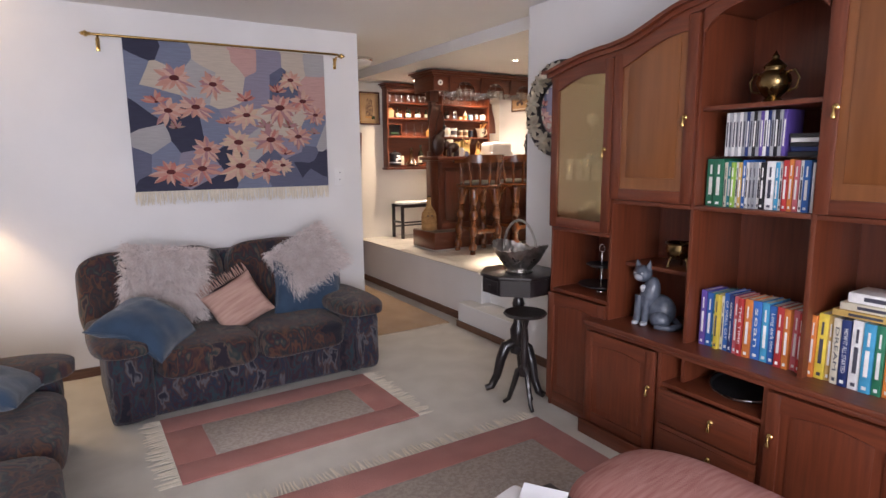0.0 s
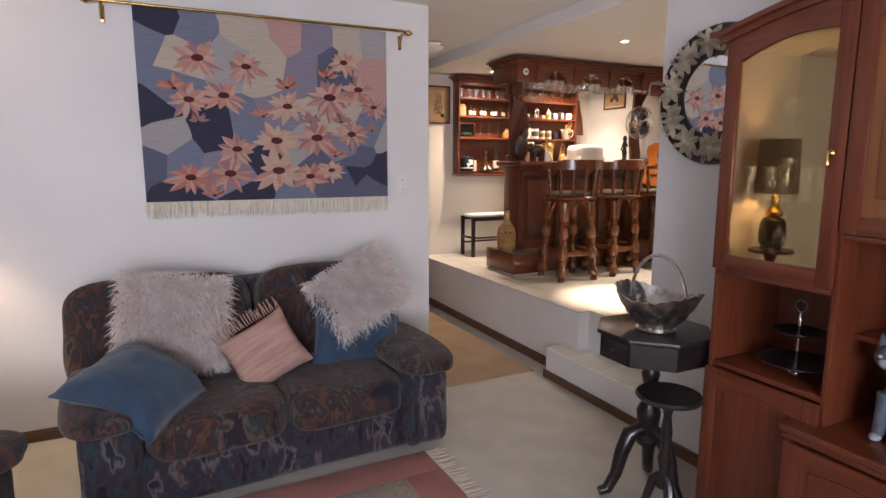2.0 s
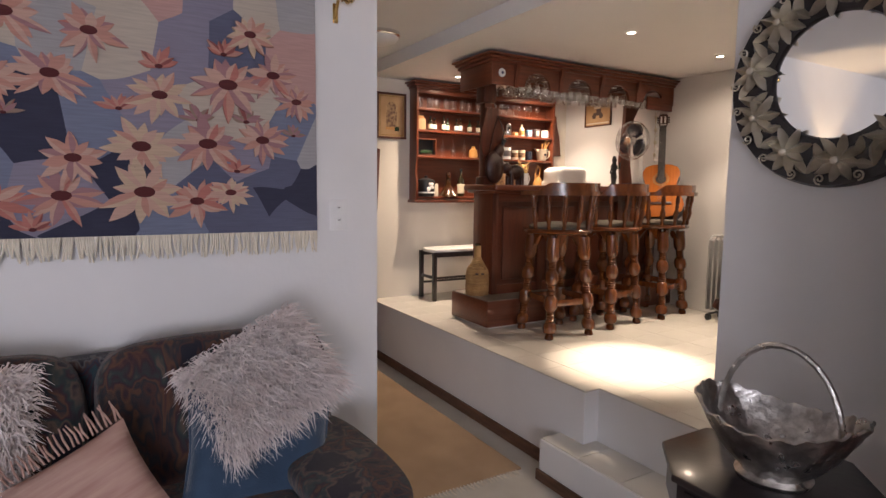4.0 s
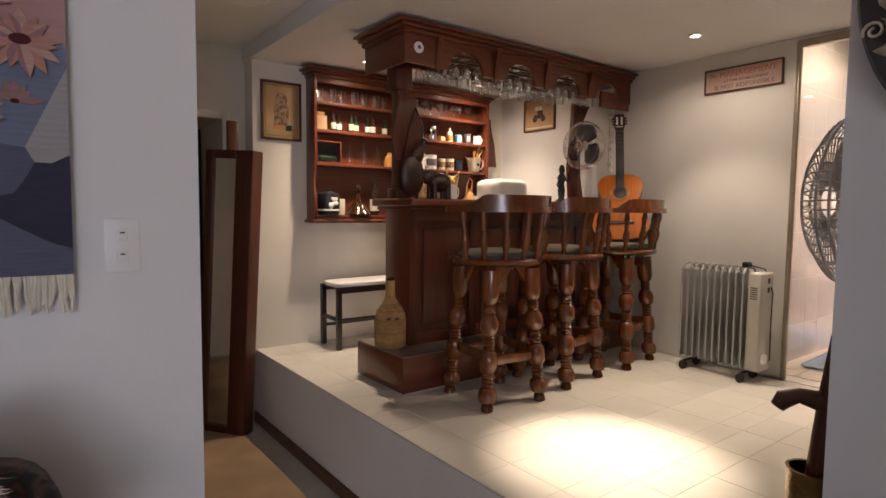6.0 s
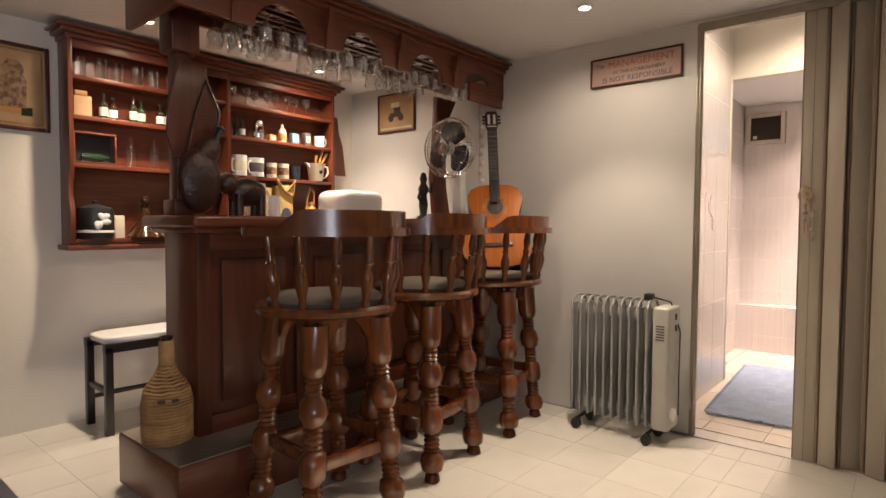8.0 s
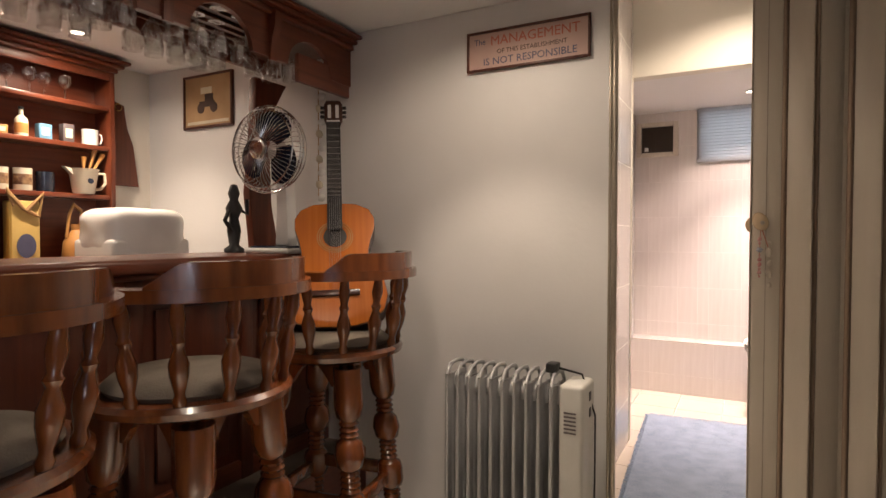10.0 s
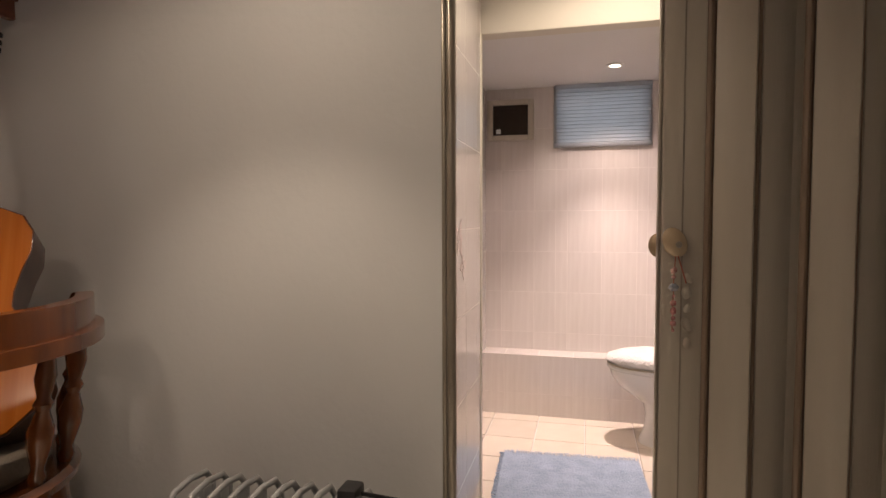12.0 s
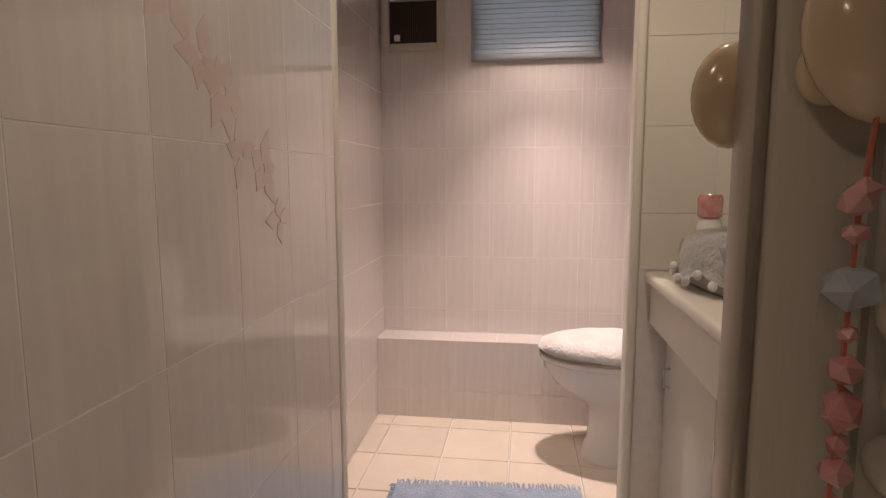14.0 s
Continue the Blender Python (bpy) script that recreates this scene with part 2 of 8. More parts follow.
def add_tube(bm, pts, r, seg=8, closed=False, mi=0):
    """A round bar along points; r: one radius or one for each point."""
    pts = [Vector(p) for p in pts]
    n = len(pts)
    rs = r if isinstance(r, (list, tuple)) else [r] * n
    rings, up = [], None
    for i, p in enumerate(pts):
        a = pts[(i - 1) % n] if (closed or i > 0) else p
        b = pts[(i + 1) % n] if (closed or i < n - 1) else p
        t = (b - a).normalized()
        if up is None:
            up = Vector((0, 0, 1)) if abs(t.z) < 0.9 else Vector((1, 0, 0))
        side = t.cross(up)
        if side.length < 1e-4:
            side = t.cross(Vector((0.3, 1, 0.2)))
        side.normalize()
        up = side.cross(t).normalized()
        rings.append([bm.verts.new(p + rs[i] * (math.cos(2 * math.pi * k / seg) * side + math.sin(2 * math.pi * k / seg) * up)) for k in range(seg)])
    pairs = list(zip(rings, rings[1:])) + ([(rings[-1], rings[0])] if closed else [])
    for a, b in pairs:
        for k in range(seg):
            f = bm.faces.new((a[k], a[(k + 1) % seg], b[(k + 1) % seg], b[k]))
            f.material_index = mi
    if not closed:
        for ring in (rings[0][::-1], rings[-1]):
            f = bm.faces.new(ring)
            f.material_index = mi
    return bm


def tube(pts, r, seg=8, closed=False):
    return add_tube(bmesh.new(), pts, r, seg, closed)


def add_prism(bm, outline, d0, d1, axis="y", bevel=0.0, mi=0):
    """A flat outline of (a, b) pairs given depth along an axis. axis y: a is x, b is z; axis x: a is y, b is z; axis z: a is x, b is y."""
    def at(a, b, d):
        return {"y": (a, d, b), "x": (d, a, b), "z": (a, b, d)}[axis]
    lo = [bm.verts.new(at(a, b, d0)) for a, b in outline]
    hi = [bm.verts.new(at(a, b, d1)) for a, b in outline]
    n = len(outline)
    fs = [bm.faces.new(lo[::-1]), bm.faces.new(hi)]
    for i in range(n):
        fs.append(bm.faces.new((lo[i], lo[(i + 1) % n], hi[(i + 1) % n], hi[i])))
    for f in fs:
        f.material_index = mi
    if bevel:
        es = list({e for f in fs[:2] for e in f.edges})
        bmesh.ops.bevel(bm, geom=es, offset=bevel, segments=2, affect="EDGES", profile=0.5)
    return bm


def prism(outline, d0, d1, axis="y", bevel=0.0):
    return add_prism(bmesh.new(), outline, d0, d1, axis, bevel)


def arc(cx, cy, r, a0, a1, n=12, ry=None):
    return [(cx + r * math.cos(radians(a0 + (a1 - a0) * i / n)), cy + (ry or r) * math.sin(radians(a0 + (a1 - a0) * i / n))) for i in range(n + 1)]


def words(name, text, size, m, material, parent=None, depth=0.0006, width=None):
    """Lettering in the built-in font, as a mesh; width: squeezes the line to that length."""
    cu = bpy.data.curves.new(name, "FONT")
    cu.body, cu.size, cu.extrude, cu.align_x, cu.align_y = text, size, depth, "CENTER", "CENTER"
    cu.resolution_u = 2
    tmp = bpy.data.objects.new(name, cu)
    scene.collection.objects.link(tmp)
    me = bpy.data.meshes.new_from_object(tmp.evaluated_get(bpy.context.evaluated_depsgraph_get()))
    bpy.data.objects.remove(tmp)
    xs = [v.co.x for v in me.vertices]
    if width and xs:
        k = width / (max(xs) - min(xs))
        for v in me.vertices:
            v.co.x *= k
    me.materials.clear()
    me.materials.append(material)
    ob = new(name, me)
    ob.matrix_basis = m
    if parent is not None:
        ob.parent = parent
    return ob

# ---- the setting ----
LZ = 2.62                        # lounge ceiling
WX, WY = 3.20, 5.41              # end and face of the tapestry wall
MX, MY = 3.905, 3.975            # face and end of the mirror wall
PX, BY, SX = 4.087, 7.55, 6.40   # platform face, bar back wall, sign wall
setting("floor", box(-1.2, -2.4, -0.1, 4.2, 10.6, 0.0), CARPET, "flat beige fitted carpet of the lounge", "floor")
setting("wall_tapestry", box(-1.2, WY, 0, WX, WY + 0.16, LZ), PAINT, "white painted plaster wall behind the sofa", "wall")
setting("wall_mirror", box(MX, -2.4, 0, MX + 0.14, MY, LZ), PAINT, "white painted plaster wall behind the wall unit", "wall")
setting("wall_west", box(-1.35, -2.4, 0, -1.2, WY + 0.16, LZ), PAINT, "white painted plaster wall of the lounge", "wall")
# south wall with its window opening
bm = bmesh.new()
for a in ((-1.2, 0, -1.1, LZ), (1.5, 0, MX + 0.14, LZ)):
    add_box(bm, a[0], -2.55, a[1], a[2], -2.4, a[3])
add_box(bm, -1.1, -2.55, 0, 1.5, -2.4, 0.75)
add_box(bm, -1.1, -2.55, 2.25, 1.5, -2.4, LZ)
setting("wall_south", bm, PAINT, "white painted plaster wall with a wide window", "wall")
setting("ceiling_lounge", box(-1.35, -2.55, LZ, PX - 0.02, 10.6, LZ + 0.1), CEIL, "smooth white painted lounge ceiling", "ceiling")
setting("ceiling_bar", box(PX - 0.02, MY - 1.6, BARZ, SX, BY + 0.15, LZ + 0.1), CEIL, "smooth white painted ceiling over the bar, slightly lower", "ceiling")
# platform, its recessed edge and the step
bm = bmesh.new()
add_box(bm, PX, 4.80, 0, SX + 0.1, BY, FLOOR2 - 0.008)
add_box(bm, PX + 0.10, 2.5, 0, SX + 0.1, 4.80, FLOOR2 - 0.008)
setting("platform", bm, PAINT, "raised white plastered platform of the bar", "platform")
setting("step", box(3.945, MY, 0, PX + 0.10, 4.975, 0.225, 0.006), PAINT, "low white plastered step up to the platform", "step")
# bar walls
setting("wall_bar_back", box(PX, BY, 0, SX + 0.15, BY + 0.15, LZ), CREAM, "cream painted plaster wall behind the bar", "wall")
bm = bmesh.new()
add_box(bm, SX, 5.05, 0, SX + 0.05, BY, LZ)
add_box(bm, SX, 4.08, 2.47, SX + 0.05, 5.05, LZ)
add_box(bm, SX, 2.5, 0, SX + 0.05, 4.08, LZ)
setting("wall_sign", bm, PAINT, "white painted plaster wall with the bathroom doorway", "wall")
setting("wall_bar_south", box(MX + 0.14, 2.35, 0, SX + 0.12, 2.5, LZ), PAINT, "white painted plaster wall closing the bar room", "wall")
# passage beyond the tapestry wall
bm = bmesh.new()
add_box(bm, 1.4, 7.72, 0, 2.95, 7.86, LZ)
add_box(bm, 2.95, 7.72, 2.12, 3.93, 7.86, LZ)
add_box(bm, 3.93, 7.72, 0, PX + 0.1, 7.86, LZ)
for q in ((2.83, 7.86, 0, 2.95, 8.3, 2.2), (3.93, 7.86, 0, 4.05, 8.3, 2.2), (2.83, 7.86, 2.12, 4.05, 8.3, 2.2), (2.83, 8.3, 0, 4.05, 8.4, 2.2)):
    add_box(bm, *q)
setting("wall_passage_end", bm, CREAM, "cream painted wall at the end of the passage", "wall")
setting("wall_passage_west", box(1.3, WY + 0.16, 0, 1.4, 10.6, LZ), PAINT, "white painted wall of the passage", "wall")
setting("wall_passage_north", box(1.3, 10.6, 0, 4.3, 10.7, LZ), CREAM, "cream wall of the dark room beyond", "wall")
setting("wall_passage_east", box(PX + 0.1, 7.7, 0, PX + 0.2, 10.6, LZ), CREAM, "cream wall of the dark room beyond", "wall")
# passage carpet and skirtings
setting("passage_carpet", box(1.5, 5.10, 0.0, 3.93, 7.70, 0.012, 0.004), TAN, "tan wool carpet runner in the passage", "carpet")
bm = bmesh.new()
add_box(bm, -1.18, WY - 0.014, 0, WX, WY, 0.07, 0.004)
setting("skirting_tapestry", bm, SKIRT, "brown stained wooden skirting board", "skirting")
setting("skirting_platform", box(PX - 0.016, 4.98, 0, PX, BY, 0.075, 0.004), SKIRT, "brown stained wooden skirting board", "skirting")
setting("skirting_step", box(3.93, MY, 0, 3.945, 4.985, 0.06, 0.004), SKIRT, "brown stained wooden skirting board", "skirting")
setting("skirting_mirror", box(MX - 0.014, -2.3, 0, MX, MY, 0.07, 0.004), SKIRT, "brown stained wooden skirting board", "skirting")
# bathroom shell: front part, then an alcove behind a beam
BX, NY1, NY2, AX = 8.85, 5.19, 5.385, 7.60
BF = 0.525
setting("bath_floor", box(SX + 0.0, 3.2, 0.3, BX + 0.1, 6.0, BF - 0.006), BATHGROUT, "grout bed of the bathroom floor", "floor")
bm = bmesh.new()
add_box(bm, BX + 0.0004, 3.2, 0.3, BX + 0.12, 4.40, LZ + 0.08)
add_box(bm, BX + 0.0004, 4.945, 0.3, BX + 0.12, 6.0, LZ + 0.08)
add_box(bm, BX + 0.0004, 4.40, 0.3, BX + 0.12, 4.945, 2.183)
add_box(bm, BX + 0.0004, 4.40, 2.54, BX + 0.12, 4.945, LZ + 0.08)
setting("bath_wall_east", bm, BATHGROUT, "tiled bathroom wall with a small window", "wall")
setting("bath_wall_alcove", box(AX, NY2 + 0.0004, 0.3, BX + 0.001, NY2 + 0.12, LZ + 0.08), BATHGROUT, "tiled side wall of the bathroom alcove", "wall")
setting("bath_wall_north", box(SX + 0.05, NY1 + 0.0004, 0.3, AX, NY2 + 0.12, 3.0), BATHGROUT, "tiled bathroom wall beside the door", "wall")
setting("bath_corner_trim", box(AX - 0.035, NY1 - 0.004, BF, AX + 0.004, NY1 + 0.034, 2.50, 0.006, 3), CREAM, "cream painted corner trim of the alcove", "trim")
setting("bath_wall_south", box(SX + 0.05, 3.1, 0.3, BX + 0.12, 3.2, 3.0), PAINT, "white bathroom wall", "wall")
setting("wall_bath_upper", box(SX + 0.05, 3.1, LZ, SX + 0.15, 6.0, 3.0), PAINT, "white painted wall above the bathroom doorway", "wall")
setting("ceiling_bath_front", box(SX + 0.05, 3.1, 3.0, AX + 0.06, 6.0, 3.1), CEIL, "white painted bathroom ceiling", "ceiling")
setting("ceiling_bath_alcove", box(AX, 3.1, 2.545, BX + 0.12, 6.0, LZ + 0.1), CEIL, "white painted ceiling of the alcove", "ceiling")
setting("bath_beam", box(AX - 0.02, 3.2, 2.49, AX + 0.06, NY2 + 0.05, 3.0, 0.004), CREAM, "white painted beam over the alcove", "beam")
setting("bath_partition", box(7.942, 3.2, BF, 8.0, 4.365, 2.545), BATHGROUT, "cream tiled partition beside the toilet", "wall")
setting("bath_partition_trim", box(7.934, 4.3655, BF, 8.008, 4.396, 2.545, 0.012, 3), CREAM, "cream painted rounded end of the partition", "trim")
setting("bath_ledge", box(8.694, 3.2, BF - 0.1, BX + 0.001, NY2 + 0.001, 0.898), BATHGROUT, "tiled boxed-in ledge along the wall", "ledge")

# ---- lounge: materials ----
def patchwork(name, tones, scale, stretch, rough=0.9, warp=0.5, bump=0.35):
    """Woven cloth in irregular blotches of several colours."""
    m = bpy.data.materials.new(name)
    m.use_nodes = True
    n, l = m.node_tree.nodes, m.node_tree.links
    b = n["Principled BSDF"]
    b.inputs["Roughness"].default_value, b.inputs["Sheen Weight"].default_value = rough, 0.15
    co, mp = n.new("ShaderNodeTexCoord"), n.new("ShaderNodeMapping")
    mp.inputs["Scale"].default_value = stretch
    l.new(co.outputs["Object"], mp.inputs[0])
    wob = n.new("ShaderNodeTexNoise")
    wob.inputs["Scale"].default_value, wob.inputs["Detail"].default_value = scale * 0.8, 3
    l.new(mp.outputs[0], wob.inputs[0])
    add = n.new("ShaderNodeVectorMath")
    add.operation = "MULTIPLY_ADD"
    add.inputs[1].default_value = (warp, warp, warp)
    l.new(wob.outputs["Color"], add.inputs[0])
    l.new(mp.outputs[0], add.inputs[2])
    tex = n.new("ShaderNodeTexNoise")
    tex.inputs["Scale"].default_value, tex.inputs["Detail"].default_value, tex.inputs["Roughness"].default_value = scale, 3, 0.6
    l.new(add.outputs[0], tex.inputs[0])
    ramp = n.new("ShaderNodeValToRGB")
    els = ramp.color_ramp.elements
    for i, c in enumerate(tones):
        p = 0.37 + 0.26 * i / (len(tones) - 1)
        e = els[i] if i < 2 else els.new(p)
        e.position, e.color = p, (*c, 1)
    l.new(tex.outputs["Fac"], ramp.inputs[0])
    l.new(ramp.outputs[0], b.inputs["Base Color"])
    fine = n.new("ShaderNodeTexNoise")
    fine.inputs["Scale"].default_value = 220
    l.new(co.outputs["Object"], fine.inputs[0])
    bp = n.new("ShaderNodeBump")
    bp.inputs["Strength"].default_value, bp.inputs["Distance"].default_value = bump, 0.006
    l.new(fine.outputs["Fac"], bp.inputs["Height"])
    l.new(bp.outputs[0], b.inputs["Normal"])
    return m


SOFA_BROWN = patchwork("abstract_brown_cloth", [(0.007, 0.007, 0.017), (0.060, 0.022, 0.016), (0.012, 0.018, 0.026), (0.10, 0.042, 0.022), (0.030, 0.011, 0.020), (0.018, 0.036, 0.038), (0.11, 0.070, 0.052), (0.014, 0.010, 0.020)], 4.2, (1.5, 1.5, 0.7), warp=0.35)
SOFA_TEAL = patchwork("abstract_teal_cloth", [(0.006, 0.006, 0.016), (0.045, 0.020, 0.026), (0.012, 0.044, 0.058), (0.040, 0.012, 0.020), (0.010, 0.026, 0.052), (0.062, 0.030, 0.026), (0.11, 0.11, 0.12), (0.010, 0.010, 0.022)], 4.6, (1.7, 1.5, 0.7), warp=0.35)
BLUE = mat("blue_velvet", (0.012, 0.036, 0.075), 0.8, second=(0.032, 0.072, 0.130), scale=9, mix=0.8, bump=0.35, bump_scale=180, sheen=0.35)
PEACH = mat("peach_woven_cloth", (0.47, 0.275, 0.225), 0.9, second=(0.62, 0.41, 0.34), scale=5, stretch=(1, 1, 9), bump=0.6, bump_scale=120)
SHAG = mat("pale_pink_shag", (0.72, 0.62, 0.59), 0.95, second=(0.86, 0.79, 0.765), scale=14, random_value=0.12, island=True, sheen=0.3)
FRINGE = mat("cream_cotton_fringe", (0.68, 0.62, 0.51), 0.95, second=(0.78, 0.72, 0.61), scale=20, random_value=0.1, island=True)
RUGPINK = mat("dusty_pink_wool", (0.36, 0.135, 0.115), 0.95, second=(0.44, 0.18, 0.15), scale=6, bump=0.7, bump_scale=160, sheen=0.2)
RUGSPECK = mat("speckled_grey_wool", (0.37, 0.315, 0.275), 0.95, second=(0.47, 0.415, 0.365), scale=55, mix=0.3, bump=0.7, bump_scale=160)
CRYSTAL = thin_glass("cut_crystal", (0.975, 0.98, 0.977), 0.015, 1.0, 0.10)
GLASS = thin_glass("clear_glass", (0.985, 0.99, 0.987))
# Bronze glass; the reflected wall's warm light is put into the shine tint.
DOORGLASS = thin_glass("bronze_cabinet_glass", (0.95, 0.90, 0.78), 0.01, 0.30, 0.24, (0.80, 0.64, 0.38))
PAPER = mat("book_pages", (0.68, 0.64, 0.55), 0.9, second=(0.75, 0.71, 0.62), scale=40, stretch=(1, 1, 30))
CATFUR = mat("grey_blue_glaze", (0.055, 0.068, 0.095), 0.35, second=(0.13, 0.15, 0.19), scale=26, bump=0.2, bump_scale=60, coat=0.3)
CATWHITE = mat("white_glaze", (0.30, 0.32, 0.36), 0.35, second=(0.40, 0.42, 0.45), scale=10)
THROW = mat("pink_striped_throw", (0.42, 0.17, 0.15), 0.95, second=(0.56, 0.29, 0.25), scale=7, stretch=(1, 9, 1), bump=0.5, bump_scale=150)
BRONZE = mat("aged_bronze_leaf", (0.84, 0.79, 0.67), 0.32, 0.6, second=(0.52, 0.46, 0.36), scale=14, rough_var=0.08)


# ---- lounge: soft things ----
def add_cushion(bm, cx, cy, cz, sx, sy, sz, power=4.0, n=14, m=None, sag=0.0):
    """A soft box: a rounded block of that size about its centre."""
    seen = {}

    def at(p):
        key = (round(p[0], 4), round(p[1], 4), round(p[2], 4))
        if key not in seen:
            seen[key] = bm.verts.new(p)
        return seen[key]
    for ax in range(3):
        for sg in (-1, 1):
            for i in range(n):
                for j in range(n):
                    q = []
                    for di, dj in ((0, 0), (1, 0), (1, 1), (0, 1)):
                        p = [0, 0, 0]
                        p[ax], p[(ax + 1) % 3], p[(ax + 2) % 3] = sg, 2 * (i + di) / n - 1, 2 * (j + dj) / n - 1
                        q.append(at(p))
                    bm.faces.new(q if sg > 0 else q[::-1])
    vs = list(seen.values())
    for v in vs:
        p = v.co.copy()
        k = (abs(p.x) ** power + abs(p.y) ** power + abs(p.z) ** power) ** (1 / power)
        q = p / k
        wob = 0.02 * noise.noise(Vector((cx + q.x * 2, cy + q.y * 2, cz + q.z * 2)))
        v.co = Vector((cx + q.x * sx / 2 * (1 + wob), cy + q.y * sy / 2 * (1 + wob), cz + q.z * sz / 2 * (1 + wob) - sag * (1 - q.x * q.x) * (q.z > 0)))
    if m is not None:
        bmesh.ops.transform(bm, matrix=m, verts=vs)
    return bm


def pillow_mesh(w, h, d, n=16, seed=0):
    """A square scatter cushion in the xz plane, plump in the middle with pulled corners."""
    bm = bmesh.new()
    grid = {}
    for side in (-1, 1):
        for i in range(n + 1):
            for j in range(n + 1):
                u, v = 2 * i / n - 1, 2 * j / n - 1
                edge = i in (0, n) or j in (0, n)
                if edge and side == 1:
                    grid[side, i, j] = grid[-1, i, j]
                    continue
                pull = 1 - 0.07 * (1 - u * u) * abs(v) ** 3 - 0.0
                pull2 = 1 - 0.07 * (1 - v * v) * abs(u) ** 3
                t = max(0.0, (1 - u ** 4) * (1 - v ** 4)) ** 0.55
                wob = 0.012 * noise.noise(Vector((u * 2.2 + seed, v * 2.2, side * 1.7)))
                grid[side, i, j] = bm.verts.new((u * w / 2 * pull2, side * (d / 2 * t) + wob * t, v * h / 2 * pull))
    for side in (-1, 1):
        for i in range(n):
            for j in range(n):
                q = [grid[side, i, j], grid[side, i + 1, j], grid[side, i + 1, j + 1], grid[side, i, j + 1]]
                bm.faces.new(q if side == -1 else q[::-1])
    return bm


def shag_mesh(w, h, d, count, length, seed):
    rnd = random.Random(seed)
    bm = bmesh.new()
    for _ in range(count):
        u, v = rnd.uniform(-1, 1), rnd.uniform(-1, 1)
        side = -1 if rnd.random() < 0.78 else 1
        t = max(0.0, (1 - u ** 4) * (1 - v ** 4)) ** 0.55
        p = Vector((u * w / 2, side * d / 2 * t, v * h / 2))
        out = Vector((u * 0.9 * (1 - t) + rnd.uniform(-0.45, 0.45), side * (0.35 + 0.4 * t), v * 0.9 * (1 - t) + rnd.uniform(-0.6, 0.25))).normalized()
        ln = length * rnd.uniform(0.6, 1.25)
        a, b = p + out * ln * 0.55 + Vector((0, 0, 0.004)), p + out * ln + Vector((rnd.uniform(-1, 1), rnd.uniform(-0.3, 0.3), -1.0)) * ln * 0.35
        s = Vector((rnd.uniform(-1, 1), rnd.uniform(-1, 1), rnd.uniform(-1, 1))).normalized() * 0.0032
        va = [bm.verts.new(p + s), bm.verts.new(p - s), bm.verts.new(a - s * 0.9), bm.verts.new(a + s * 0.9), bm.verts.new(b)]
        bm.faces.new((va[0], va[1], va[2], va[3]))
        bm.faces.new((va[3], va[2], va[4]))
    return bm


def fringe_mesh(x0, x1, y, z, length, count, seed, axis="x", drop=(0, -1, 0), thick=0.0035):
    """Knotted tassels along an edge."""
    rnd = random.Random(seed)
    bm = bmesh.new()
    dv = Vector(drop)
    for i in range(count):
        a = x0 + (x1 - x0) * (i + 0.5) / count
        p = Vector((a, y, z)) if axis == "x" else Vector((y, a, z))
        side = Vector((1, 0, 0)) if axis == "x" else Vector((0, 1, 0))
        ln = length * rnd.uniform(0.75, 1.15)
        end = p + dv * ln + side * rnd.uniform(-0.35, 0.35) * ln * 0.5
        mid = (p + end) / 2 + side * rnd.uniform(-0.006, 0.006)
        add_tube(bm, [p, mid, end], [thick, thick * 1.1, thick * 0.7], 5)
    return bm


def drape(bm, amount):
    """Lets the two ends of a lying cushion hang down."""
    for v in bm.verts:
        v.co.y += amount * (v.co.x / 0.24) ** 2 + 0.010 * noise.noise(v.co * 9) + 0.006 * noise.noise(v.co * 21)
    return bm


def scatter_cushion(kind, size, m, label, seed, hang=0.0):
    w, h, d = size
    th = thing("scatter_cushion", m, label, "cushion", "cushions on the sofas")
    if kind == "shag":
        part("cover", pillow_mesh(w, h, d, seed=seed), SHAG, th, smooth=60)
        tagged(part("shag_pile", shag_mesh(w, h, d, 9000, 0.066, seed), SHAG, th, "long pale pink shaggy pile", smooth=None), kind="stuff")
    elif kind == "peach":
        part("cover", pillow_mesh(w, h, d, seed=seed), PEACH, th, smooth=60)
        part("fringe", fringe_mesh(-w / 2, w / 2, 0, h / 2, 0.07, 26, seed, drop=(0, -0.1, 1)), PEACH, th, "peach tasselled fringe")
    else:
        part("cover", drape(pillow_mesh(w, h, d, 26, seed), hang), BLUE, th, smooth=60)
        part("piping", tube([(s * w / 2 * k, hang * (s * w / 2 * k / 0.24) ** 2, z) for s, k, z in ((-1, 1, -h / 2), (-1, .93, 0), (-1, 1, h / 2), (0, 1, h / 2 * .93), (1, 1, h / 2), (1, .93, 0), (1, 1, -h / 2), (0, 1, -h / 2 * .93))], 0.005, 6, True), BLUE, th)
    return th


